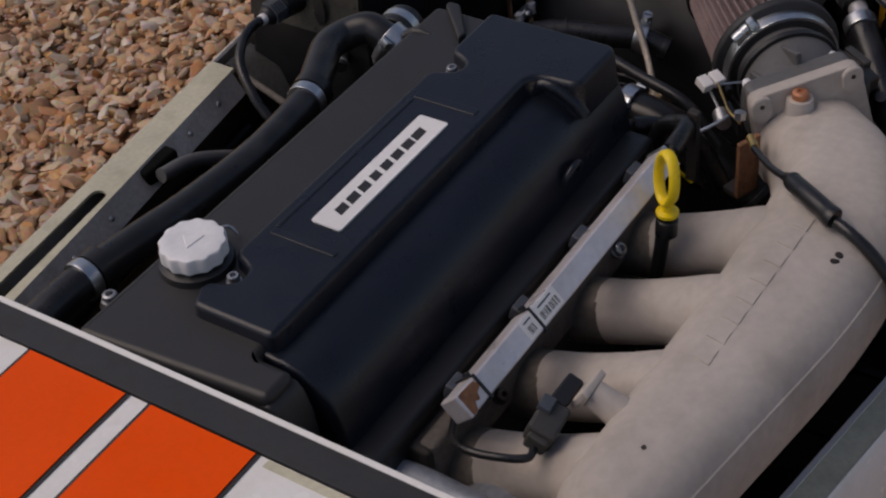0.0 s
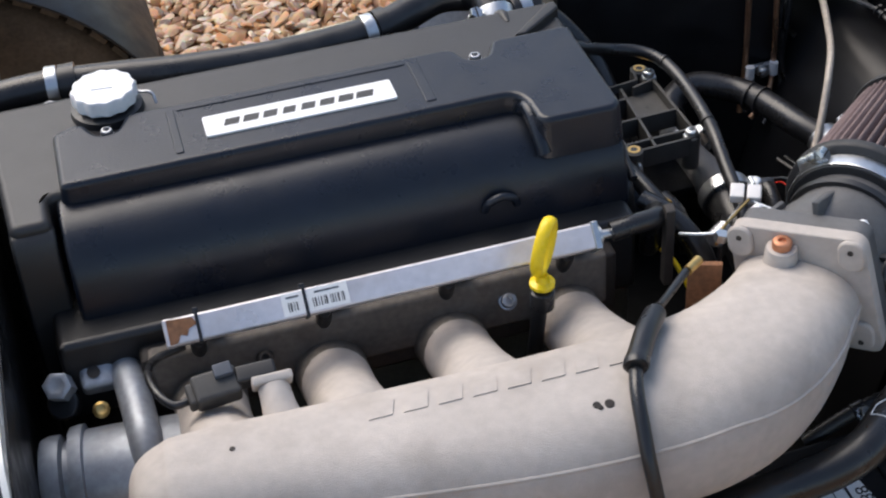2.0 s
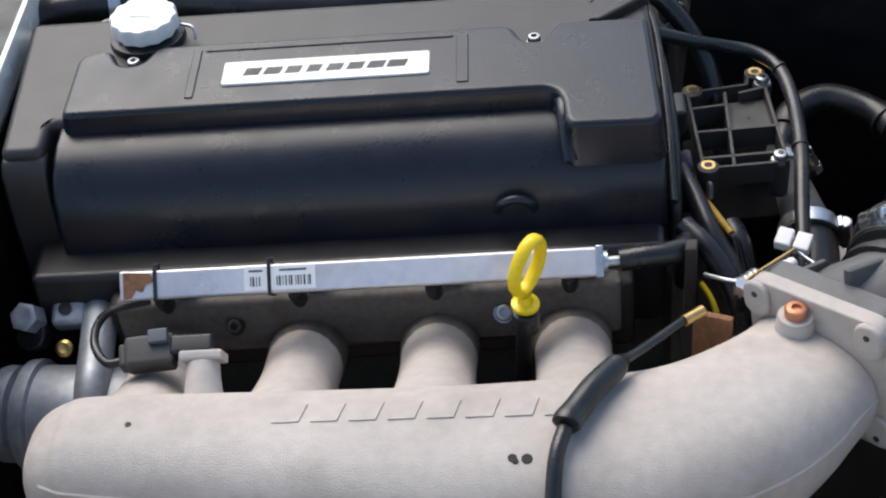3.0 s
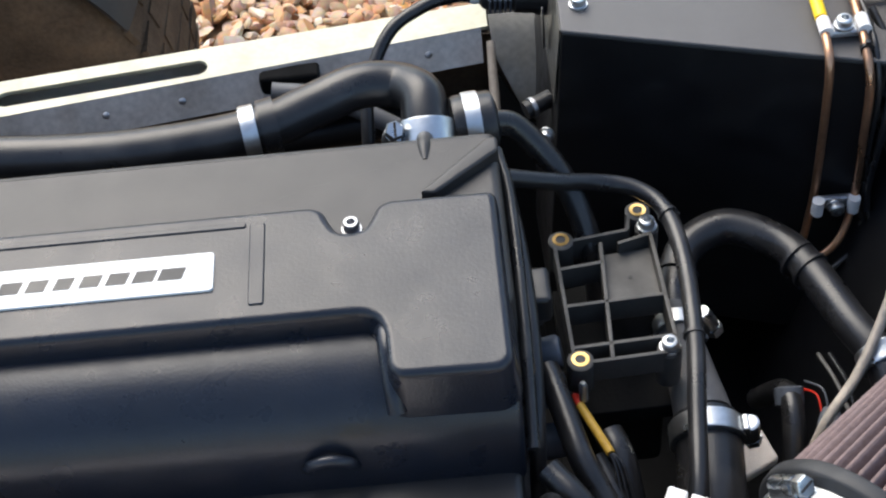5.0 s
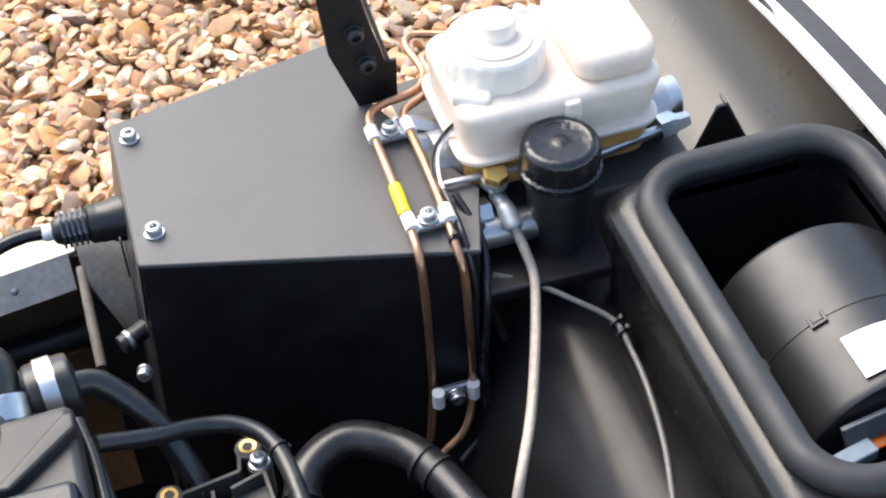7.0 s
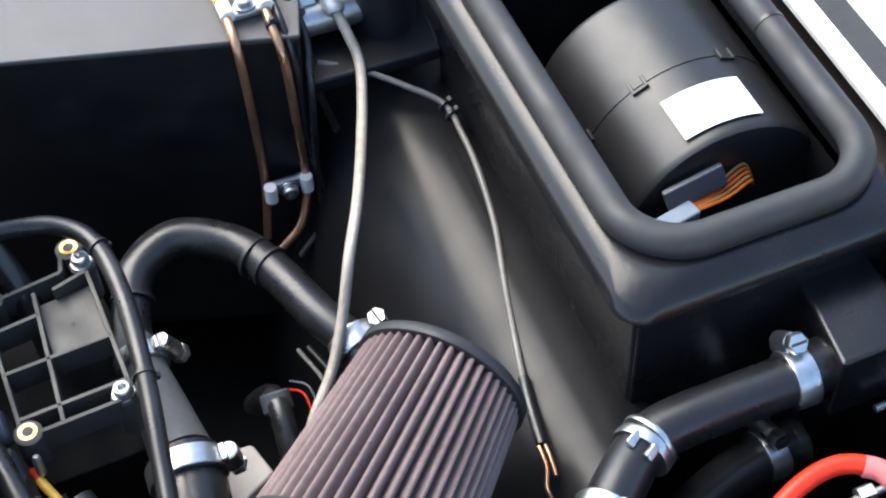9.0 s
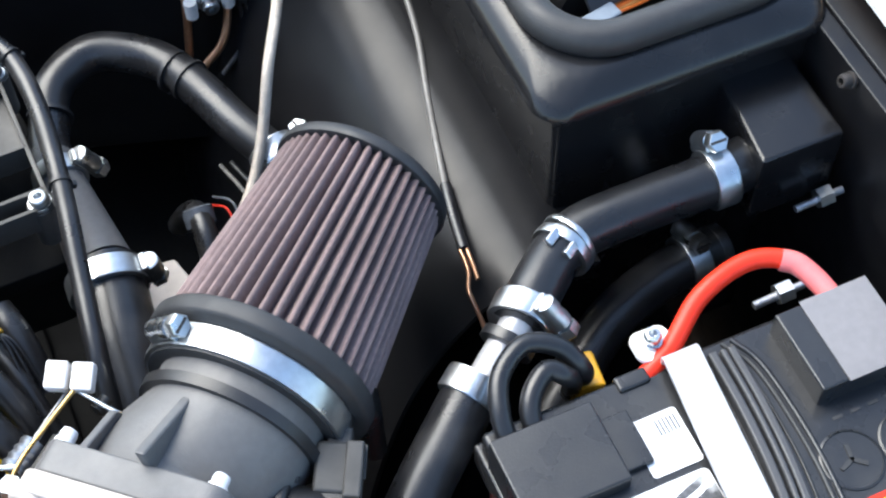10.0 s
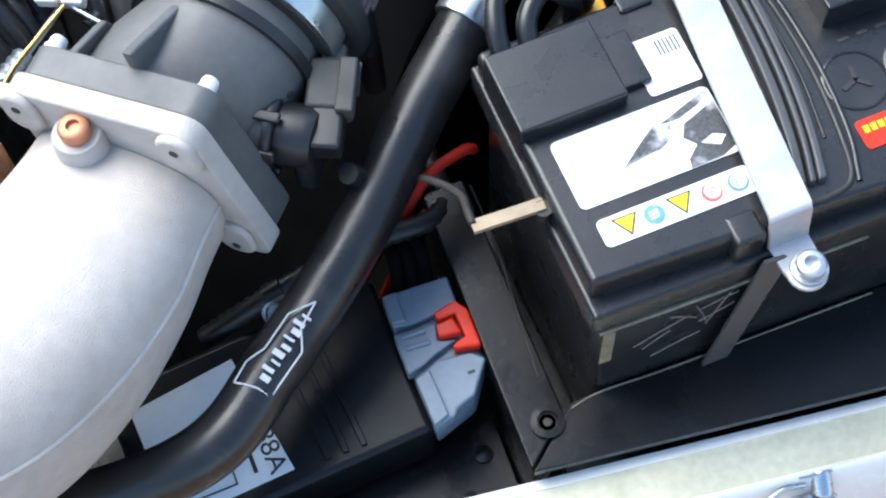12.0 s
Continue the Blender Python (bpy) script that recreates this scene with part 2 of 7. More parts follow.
PLATE_WHITE = material("white_name_plate", (0.80, 0.79, 0.77), 0.4, vary=0.04, dirt=(0.6, 0.57, 0.52), dirt_amount=0.2)
INK = material("black_ink", (0.02, 0.02, 0.02), 0.5, vary=0.1)
YELLOW = material("yellow_moulded_plastic", (0.85, 0.60, 0.012), 0.35, vary=0.08)
RED = material("red_cable_sleeve", (0.70, 0.032, 0.012), 0.42, vary=0.1, spec=0.3)
CAP_BLACK = material("worn_glossy_cap", (0.011, 0.011, 0.012), 0.2, vary=0.2, bump=0.6, bump_scale=160, spec=0.5)
CAP_ALLOY = material("pale_cast_cap", (0.80, 0.79, 0.79), 0.45, metal=0.15, vary=0.06, bump=0.15, bump_scale=900, dirt=(0.5, 0.48, 0.45), dirt_amount=0.25)
RIB_BLACK = material("chalky_black_plastic", (0.045, 0.043, 0.04), 0.55, vary=0.15, bump=0.1, dirt=(0.09, 0.085, 0.075), dirt_amount=0.3)
CABLE_GREY = material("dull_cable_sheath", (0.13, 0.122, 0.112), 0.42, vary=0.2)
COPPER = material("copper_nickel_pipe", (0.52, 0.29, 0.175), 0.36, metal=0.9, vary=0.15, dirt=(0.25, 0.15, 0.09), dirt_amount=0.3)
BRASS = material("brass", (0.60, 0.40, 0.15), 0.36, metal=1.0, vary=0.15)
COPPER_PLUG = material("copper_plug", (0.55, 0.24, 0.13), 0.5, metal=0.6, vary=0.2, bump=0.2)
BRAID = material("braided_stainless_hose", (0.50, 0.44, 0.37), 0.42, metal=0.4, vary=0.2, bump=0.8, bump_scale=1500)
NYLON = material("white_nylon", (0.74, 0.71, 0.68), 0.5, vary=0.05)
TANK = material("yellowed_translucent_nylon", (0.75, 0.63, 0.53), 0.42, vary=0.06, dirt=(0.6, 0.42, 0.27), dirt_amount=0.25)
FLUID = material("amber_brake_fluid_tank", (0.62, 0.34, 0.11), 0.35, vary=0.1)
GREY_PLASTIC = material("blue_grey_plastic", (0.065, 0.074, 0.09), 0.45, vary=0.12, bump=0.1)
RUBBER_TYRE = material("weathered_tyre", (0.05, 0.037, 0.026), 0.85, vary=0.3, spec=0.15, bump=0.5, bump_scale=300, dirt=(0.10, 0.07, 0.045), dirt_amount=0.4)
THROTTLE_GREY = material("grey_moulded_plastic", (0.105, 0.102, 0.10), 0.5, vary=0.12, bump=0.12, bump_scale=1000)
TORN = material("torn_label_backing", (0.06, 0.06, 0.063), 0.6, vary=0.5, scale=160, dirt=(0.6, 0.6, 0.6), dirt_amount=0.85)
SCUFF = material("rubbed_tan_scuff", (0.19, 0.17, 0.12), 0.6, vary=0.4, scale=120)
BLUE_GREY = material("blue_grey_connector", (0.17, 0.21, 0.26), 0.5, vary=0.1)
BRONZE = material("bronze_flat_bar", (0.32, 0.25, 0.17), 0.45, metal=0.6, vary=0.2)
DARK_SHEET = material("tarnished_dark_sheet", (0.085, 0.083, 0.075), 0.38, metal=0.4, vary=0.25, dirt=(0.03, 0.03, 0.028), dirt_amount=0.6)
FOOTWELL = material("shiny_footwell_paint", (0.028, 0.025, 0.022), 0.3, vary=0.06, rough_vary=0.03, spec=0.4, bump=0.03, bump_scale=300)
COVER_BLACK = material("satin_bulkhead_paint", (0.010, 0.010, 0.011), 0.33, vary=0.12, rough_vary=0.05, spec=0.24, bump=0.05, bump_scale=900, dirt=(0.03, 0.03, 0.032), dirt_amount=0.15)
TRAY_BLACK = material("scuffed_tray_enamel", (0.006, 0.006, 0.007), 0.28, vary=0.2, rough_vary=0.08, spec=0.28, bump=0.12, bump_scale=260, dirt=(0.03, 0.028, 0.025), dirt_amount=0.15)
CAP_CREAM = material("cream_moulded_cap", (0.82, 0.75, 0.67), 0.5, vary=0.05)
OCHRE = material("dusty_yellow_sleeve", (0.50, 0.29, 0.035), 0.55, vary=0.2)
PINK = material("faded_pink_sleeve", (0.72, 0.16, 0.15), 0.5, vary=0.12)
RED_DULL = material("dusty_red_wire", (0.42, 0.022, 0.012), 0.55, vary=0.2, spec=0.2)
HEATER_BLACK = material("glossy_heater_moulding", (0.009, 0.009, 0.010), 0.25, vary=0.1, rough_vary=0.05, spec=0.4, bump=0.07, bump_scale=700, dirt=(0.04, 0.038, 0.035), dirt_amount=0.15)
BATTERY_BLACK = material("scuffed_battery_plastic", (0.016, 0.0165, 0.018), 0.29, vary=0.12, rough_vary=0.05, bump=0.08, bump_scale=900, dirt=(0.08, 0.075, 0.065), dirt_amount=0.2)


# ---- builders for repeated fittings ----
def ring_prism(outer, inner, z0, z1, bevel=0.0):
    """An upright wall between two outlines with the same number of points."""
    bm = bmesh.new()
    loops = [[bm.verts.new((x, y, z)) for x, y in line] for line, z in ((outer, z0), (outer, z1), (inner, z1), (inner, z0))]
    n = len(outer)
    for a, b in zip(loops, loops[1:] + loops[:1]):
        for k in range(n):
            bm.faces.new((a[k], a[(k + 1) % n], b[(k + 1) % n], b[k]))
    bmesh.ops.recalc_face_normals(bm, faces=bm.faces[:])
    return rounded(bm, bevel, 2, 50)


def extrude_profile(profile, x0, x1, bevel=0.0, segments=3):
    """A bar along x with a y, z section."""
    bm = bmesh.new()
    a = [bm.verts.new((x0, y, z)) for y, z in profile]
    b = [bm.verts.new((x1, y, z)) for y, z in profile]
    bm.faces.new(a)
    bm.faces.new(b[::-1])
    n = len(a)
    for k in range(n):
        bm.faces.new((a[k], b[k], b[(k + 1) % n], a[(k + 1) % n]))
    bmesh.ops.recalc_face_normals(bm, faces=bm.faces[:])
    return rounded(bm, bevel, segments, 28)


def oriented_block(centre, along, up, sx, sy, sz, bevel=0.01):
    """A bevelled block whose x runs along one way and whose z points nearly up."""
    ax = Vector(along).normalized()
    az = (Vector(up) - ax * Vector(up).dot(ax)).normalized()
    ay = az.cross(ax)
    m = Matrix.Translation(Vector(centre)) @ Matrix((ax, ay, az)).transposed().to_4x4()
    return moved(block(-sx / 2, sx / 2, -sy / 2, sy / 2, -sz / 2, sz / 2, bevel), m)


def closed_tube(points, radius, sides=16):
    """A round ring of constant radius through a closed line of points."""
    bm = bmesh.new()
    n = len(points)
    rings = []
    for i in range(n):
        p = Vector(points[i])
        ahead = (Vector(points[(i + 1) % n]) - Vector(points[i - 1])).normalized()
        side = ahead.cross(Vector((0, 0, 1))).normalized()
        rings.append([bm.verts.new(p + radius * (math.cos(a) * side + math.sin(a) * Vector((0, 0, 1)))) for a in (2 * math.pi * k / sides for k in range(sides))])
    for i in range(n):
        a, b = rings[i], rings[(i + 1) % n]
        for k in range(sides):
            bm.faces.new((a[k], a[(k + 1) % sides], b[(k + 1) % sides], b[k]))
    return bm


def round_corners(outline, r, steps=4):
    """Rounds every corner of a closed outline that turns sharply."""
    out = []
    n = len(outline)
    for i in range(n):
        p, a, b = Vector(outline[i]), Vector(outline[i - 1]), Vector(outline[(i + 1) % n])
        u, w = (a - p), (b - p)
        d = min(r, u.length * 0.45, w.length * 0.45)
        p0, p1 = p + u.normalized() * d, p + w.normalized() * d
        for k in range(steps + 1):
            f = k / steps
            out.append(tuple((1 - f) ** 2 * p0 + 2 * f * (1 - f) * p + f * f * p1))
    return out


def grown(outline, d):
    """The outline moved outwards by d."""
    area = sum(a[0] * b[1] - b[0] * a[1] for a, b in zip(outline, outline[1:] + outline[:1]))
    sign = 1 if area > 0 else -1
    out = []
    n = len(outline)
    for i in range(n):
        p = Vector(outline[i])
        u = (p - Vector(outline[i - 1])).normalized()
        w = (Vector(outline[(i + 1) % n]) - p).normalized()
        t = (u + w).normalized()
        out.append((p.x + sign * d * t.y, p.y - sign * d * t.x))
    return out


def loft(loops, closed=False):
    """Skins a row of outlines, each with its height, that have the same number of points."""
    bm = bmesh.new()
    rings = [[bm.verts.new((x, y, z)) for x, y in line] for line, z in loops]
    n = len(rings[0])
    for a, b in zip(rings, rings[1:] + (rings[:1] if closed else [])):
        for k in range(n):
            bm.faces.new((a[k], a[(k + 1) % n], b[(k + 1) % n], b[k]))
    return bm, rings


def soft_slab(outline, z0, z1, r, draft=0.0):
    """A slab with a rounded upper edge and sloping sides."""
    loops = [(grown(outline, draft), z0), (outline, z1 - r)]
    for k in range(1, 6):
        a = radians(90 * k / 5)
        loops.append((grown(outline, -r * (1 - math.cos(a))), z1 - r + r * math.sin(a)))
    bm, rings = loft(loops)
    bm.faces.new(rings[0][::-1])
    bm.faces.new(rings[-1])
    return bm


def bolt(centre, axis=(0, 0, 1), r=0.055, metal=None, label="zinc-plated socket-head bolt with washer", group="bolts"):
    """A socket-head screw on its washer."""
    b = thing("bolt", centre, label, "bolt", group)
    m = metal or ZINC
    part("washer", lathe([(r * 1.2, -0.004), (r * 1.25, 0.004), (r * 1.2, 0.014), (r * 0.8, 0.016)], centre, axis, 20), m, b)
    part("head", lathe([(r * 0.97, 0.012), (r, 0.045), (r * 0.96, 0.058), (r * 0.82, 0.066), (r * 0.5, 0.067), (r * 0.45, 0.03), (0, 0.028)], centre, axis, 24, 0, lambda a, h: 1 + (0.03 * math.cos(12 * a) if h < 0.05 else 0)), m, b)
    return b


def hose_clamp(centre, axis, radius, width=0.11, towards=(0, -1, 0.3), label="zinc-plated worm-drive hose clamp", screw=True):
    """A band with its screw housing on the side that towards points to."""
    c = thing("hose_clamp", centre, label, "hose clamp", "hose clamps")
    w = width / 2
    part("band", lathe([(radius * 0.97, -w), (radius + 0.016, -w), (radius + 0.02, -w + 0.01), (radius + 0.02, w - 0.01), (radius + 0.016, w), (radius * 0.97, w)], centre, axis, 36), ZINC, c)
    ax = Vector(axis).normalized()
    out = Vector(towards)
    out = (out - ax * out.dot(ax)).normalized()
    if screw:
        run = ax.cross(out)
        spot = Vector(centre) + out * (radius + 0.05)
        part("saddle", oriented_block(spot - out * 0.025, run, out, 0.19, width * 0.85, 0.04, 0.012), ZINC, c)
        part("housing", lathe([(0.03, -0.085), (0.05, -0.075), (0.053, -0.02), (0.047, 0.0), (0.053, 0.03), (0.05, 0.075), (0.03, 0.085)], spot, run, 18), ZINC, c)
        head = spot + run * 0.12
        screw_part = part("screw", lathe([(0.032, -0.05), (0.032, -0.03), (0.056, -0.03), (0.058, 0.018), (0.05, 0.03), (0, 0.03)], head, run, 6), ZINC, c)
        part("screw_slot", oriented_block(head + run * 0.03, ax, run, 0.085, 0.014, 0.004, 0), CAST_DARK, screw_part)
    return c


def hose(name, points, radius, label, category="hose", mat=None, sides=18, per=8):
    if radius < 0.1:
        return solid(name, tube(points, radius, sides, per), mat or RUBBER, label, category)
    h = thing(name, points[-1], label, category)
    part("rubber_tube", tube(points, radius, sides, per), mat or RUBBER, h)
    for a, b in ((points[0], points[1]), (points[-1], points[-2])):
        axis = Vector(b) - Vector(a)
        part("end_lip", lathe([(radius * 0.98, -0.004), (radius * 1.03, 0.0), (radius * 1.04, 0.05), (radius * 0.98, 0.06)], a, axis, sides), mat or RUBBER, h)
    return h


def cable_tie(centre, axis, radius, name="cable_tie", label="thin black nylon cable tie", knob=(0, 0, 1)):
    t = thing(name, centre, label, "cable tie", "cable ties")
    part("loop", lathe([(radius * 0.98, -0.011), (radius + 0.007, -0.011), (radius + 0.007, 0.011), (radius * 0.98, 0.011)], centre, axis, 20), BLACK_PLASTIC, t)
    ax = Vector(axis).normalized()
    out = (Vector(knob) - ax * Vector(knob).dot(ax)).normalized()
    part("lock", oriented_block(Vector(centre) + out * (radius + 0.014), ax, out, 0.034, 0.034, 0.03, 0.006), BLACK_PLASTIC, t)
    return t


# ---- ground: a sheet of earth under loose pebbles ----
PEBBLE = bpy.data.materials.new("mixed_flint_gravel")
PEBBLE.use_nodes = True
nt = PEBBLE.node_tree
bsdf = nt.nodes["Principled BSDF"]
geo = nt.nodes.new("ShaderNodeNewGeometry")
ramp = nt.nodes.new("ShaderNodeValToRGB")
ramp.color_ramp.interpolation = "LINEAR"
tones = [(0.0, (0.24, 0.12, 0.06)), (0.12, (0.50, 0.32, 0.19)), (0.25, (0.40, 0.185, 0.075)), (0.36, (0.58, 0.42, 0.28)), (0.48, (0.48, 0.25, 0.12)), (0.6, (0.62, 0.49, 0.36)), (0.7, (0.27, 0.19, 0.145)), (0.8, (0.57, 0.28, 0.105)), (0.9, (0.45, 0.35, 0.27)), (1.0, (0.70, 0.61, 0.50))]
while len(ramp.color_ramp.elements) < len(tones):
    ramp.color_ramp.elements.new(0.5)
for e, (pos, col) in zip(ramp.color_ramp.elements, tones):
    e.position, e.color = pos, (*col, 1)
nt.links.new(geo.outputs["Random Per Island"], ramp.inputs["Fac"])
tex = nt.nodes.new("ShaderNodeTexNoise")
tex.inputs["Scale"].default_value, tex.inputs["Detail"].default_value = 120, 5
nt.links.new(geo.outputs["Position"], tex.inputs["Vector"])
mixer = nt.nodes.new("ShaderNodeMix")
mixer.data_type, mixer.blend_type = "RGBA", "OVERLAY"
mixer.inputs["Factor"].default_value = 0.45
nt.links.new(ramp.outputs["Color"], mixer.inputs["A"])
nt.links.new(tex.outputs["Color"], mixer.inputs["B"])
tone = nt.nodes.new("ShaderNodeHueSaturation")
tone.inputs["Saturation"].default_value = 1.05
nt.links.new(mixer.outputs["Result"], tone.inputs["Color"])
nt.links.new(tone.outputs["Color"], bsdf.inputs["Base Color"])
bsdf.inputs["Roughness"].default_value = 0.62
bn = nt.nodes.new("ShaderNodeBump")
bn.inputs["Strength"].default_value, bn.inputs["Distance"].default_value = 0.3, 0.002
nt.links.new(tex.outputs["Fac"], bn.inputs["Height"])
nt.links.new(bn.outputs[0], bsdf.inputs["Normal"])


GROUND = bpy.data.materials.new("trodden_gravel")
GROUND.use_nodes = True
nt = GROUND.node_tree
bsdf = nt.nodes["Principled BSDF"]
geo = nt.nodes.new("ShaderNodeNewGeometry")
cells = nt.nodes.new("ShaderNodeTexVoronoi")
cells.inputs["Scale"].default_value = 55
nt.links.new(geo.outputs["Position"], cells.inputs["Vector"])
split = nt.nodes.new("ShaderNodeSeparateColor")
nt.links.new(cells.outputs["Color"], split.inputs["Color"])
ramp = nt.nodes.new("ShaderNodeValToRGB")
while len(ramp.color_ramp.elements) < len(tones):
    ramp.color_ramp.elements.new(0.5)
for e, (pos, col) in zip(ramp.color_ramp.elements, tones):
    e.position, e.color = pos, (col[0] * 0.66, col[1] * 0.56, col[2] * 0.42, 1)
nt.links.new(split.outputs[0], ramp.inputs["Fac"])
nt.links.new(ramp.outputs["Color"], bsdf.inputs["Base Color"])
bsdf.inputs["Roughness"].default_value = 0.8
bn = nt.nodes.new("ShaderNodeBump")
bn.inputs["Strength"].default_value, bn.inputs["Distance"].default_value = 1.0, 0.008
bn.invert = True
nt.links.new(cells.outputs["Distance"], bn.inputs["Height"])
nt.links.new(bn.outputs[0], bsdf.inputs["Normal"])

bm = bmesh.new()
bmesh.ops.create_grid(bm, x_segments=2, y_segments=2, size=30000)
for v in bm.verts:
    v.co.z = -6.5
solid("ground", bm, GROUND, "sandy earth under loose gravel", "ground", "structure")


def gravel_bed(count, x0, x1, y0, y1, fine, gap=None):
    """Joined pebbles: squashed, chipped stones lying loose; gap: a stretch of the plan left free."""
    ball = bmesh.new()
    bmesh.ops.create_icosphere(ball, subdivisions=2 if fine else 1, radius=1)
    base = np.array([v.co[:] for v in ball.verts])
    tri = np.array([[v.index for v in f.verts] for f in ball.faces])
    ball.free()
    rng = np.random.default_rng(7)
    p = np.repeat(base[None], count, 0)
    for _ in range(10):
        d = rng.normal(size=(count, 3))
        d /= np.linalg.norm(d, axis=1)[:, None]
        cut = 0.40 + 0.34 * rng.random(count)
        over = np.maximum(np.einsum("nvk,nk->nv", p, d) - cut[:, None], 0)
        p -= over[:, :, None] * d[:, None] * 0.85
    p *= np.stack([1.05 + 0.7 * rng.random(count), 0.75 + 0.35 * rng.random(count), 0.42 + 0.3 * rng.random(count)], 1)[:, None]

    def turned(p, axis, angle):
        u, w = [k for k in range(3) if k != axis]
        c, s = np.cos(angle)[:, None], np.sin(angle)[:, None]
        q = p.copy()
        q[:, :, u], q[:, :, w] = c * p[:, :, u] - s * p[:, :, w], s * p[:, :, u] + c * p[:, :, w]
        return q

    p = turned(turned(turned(p, 2, 6.283 * rng.random(count)), 0, 0.9 * rng.random(count)), 2, 6.283 * rng.random(count))
    size = (0.06 + 0.125 * rng.random(count) ** 1.9) * (1 if fine else 1.35)
    p *= size[:, None, None]
    where = np.stack([x0 + (x1 - x0) * rng.random(count), y0 + (y1 - y0) * rng.random(count), -6.43 + 0.14 * rng.random(count)], 1)
    p += where[:, None]
    if gap:
        keep = ~((where[:, 0] > gap[0]) & (where[:, 0] < gap[1]) & (where[:, 1] > gap[2]) & (where[:, 1] < gap[3]))
        p = p[keep]
    faces = tri[None] + (np.arange(len(p)) * len(base))[:, None, None]
    v = p.reshape(-1, 3) * 0.1 + np.array([0, 0, DATUM])
    me = bpy.data.meshes.new("gravel")
    me.from_pydata(v.tolist(), [], faces.reshape(-1, 3).tolist())
    me.shade_smooth()
    me.set_sharp_from_angle(angle=radians(27))
    me.materials.append(PEBBLE)
    return tagged(new("gravel", me), "loose rounded flint gravel in warm browns", "gravel", "", "stuff")


gravel_bed(13500, -3.0, 12.5, 8.6, 19.0, True)
gravel_bed(42000, -14.0, 20.0, -14.0, 27.0, False, (-3.0, 12.5, 8.6, 19.0))


# ---- bodywork round the engine bay ----
def near_rail(x):
    return -1.48 - 0.155 * x


def far_inner(x):
    return 4.405 + 0.138 * x


def far_outer(x):
    return 4.79 + 0.107 * x


NEAR_Z, FAR_Z = -1.5, -1.08
body = thing("car_body", (3, 1.4, -6.4), "white sports car body with orange stripes and no bonnet", "car body")
xs = [-1.3 + 0.35 * k for k in range(30)]
rows = [[(x, near_rail(x) + o, NEAR_Z + dz) for o, dz in ((0.0, -0.12), (0.0, 0.0), (-0.05, 0.012))] for x in xs]
part("edge_lip", sheet(rows, 0.02), WHITE_PAINT, body)
rows = [[(x, near_rail(x) + o, NEAR_Z + dz) for o, dz in ((-0.052, 0.006), (-0.15, 0.004), (-0.27, -0.01))] for x in xs]
part("side_rail", sheet(rows, 0.03), CREAM_EDGE, body, "cream gelcoat rail with green staining")
rows = [[(x, near_rail(x) + o, NEAR_Z + dz) for o, dz in ((-0.272, 0.012), (-0.30, -0.015), (-0.36, -0.16), (-0.44, -0.5), (-0.52, -1.4), (-0.55, -3.8))] for x in xs]
part("side_panel", sheet(rows, 0.03), WHITE_PAINT, body)
rows = [[(x, near_rail(x) - 0.04, NEAR_Z - dz) for dz in (0.1, 1.5, 4.2)] for x in xs]
part("inner_skin", sheet(rows, 0.02), BLACK_PAINT, body, "black inner side skin")
# far side: flanged rail with a long slot
xf = [-1.3 + 0.2 * k for k in range(25)]


def slot_in(x):
    return 4.505 + 0.113 * x


def slot_out(x):
    return 4.665 + 0.10 * x


for a, b in ((-1.3, -0.3), (1.75, 3.55)):
    seg = [a + (b - a) * k / 12 for k in range(13)]
    rows = [[(x, far_inner(x) + (far_outer(x) - far_inner(x)) * f, FAR_Z) for f in (0, 0.5, 1)] for x in seg]
    part("side_rail", sheet(rows, -0.03), CREAM_EDGE, body, "cream gelcoat rail along the bay")
ring_out, ring_in = [], []
for k in range(32):
    right = k < 16
    f = (k if right else k - 16) / 15
    turn = radians(-90 + 180 * f if right else 90 + 180 * f)
    cx = 1.41 if right else 0.03
    ring_in.append((cx + 0.078 * math.cos(turn), (slot_in(cx) + slot_out(cx)) / 2 + 0.078 * math.sin(turn)))
    ex = 1.752 if right else -0.302
    g = f if right else 1 - f
    ring_out.append((ex, far_inner(ex) + (far_outer(ex) - far_inner(ex)) * g))
part("side_rail", ring_prism(ring_out, ring_in, FAR_Z - 0.03, FAR_Z), CREAM_EDGE, body, "slotted cream gelcoat rail")
rows = [[(x, far_inner(x) - 0.65 * dz, FAR_Z - dz) for dz in (0.0, 0.02, 0.22)] for x in xf if x <= 3.55]
part("rail_flange", sheet(rows, 0.03), FLANGE_GREY, body, "riveted aluminium flange")
rows = [[(x, far_outer(x) + o, FAR_Z + dz) for o, dz in ((0.0, -0.01), (0.06, -0.05), (0.12, -0.3), (0.15, -1.4), (0.15, -3.8))] for x in xs]
part("side_panel", sheet(rows, -0.03), WHITE_PAINT, body)
rows = [[(x, far_inner(x) * 0.4 + far_outer(x) * 0.6, FAR_Z - dz) for dz in (0.2, 1.5, 4.2)] for x in xs]
part("inner_skin", sheet(rows, -0.02), SKIN, body, "bare stained aluminium inner skin")
for x in (0.75, 1.3, 2.6, 3.1):
    part("rivet", lathe([(0.028, 0), (0.026, 0.01), (0.016, 0.016), (0, 0.018)], (x, far_inner(x) - 0.096, FAR_Z - 0.09), (0.1, -0.84, 0.54), 12), STEEL, body)
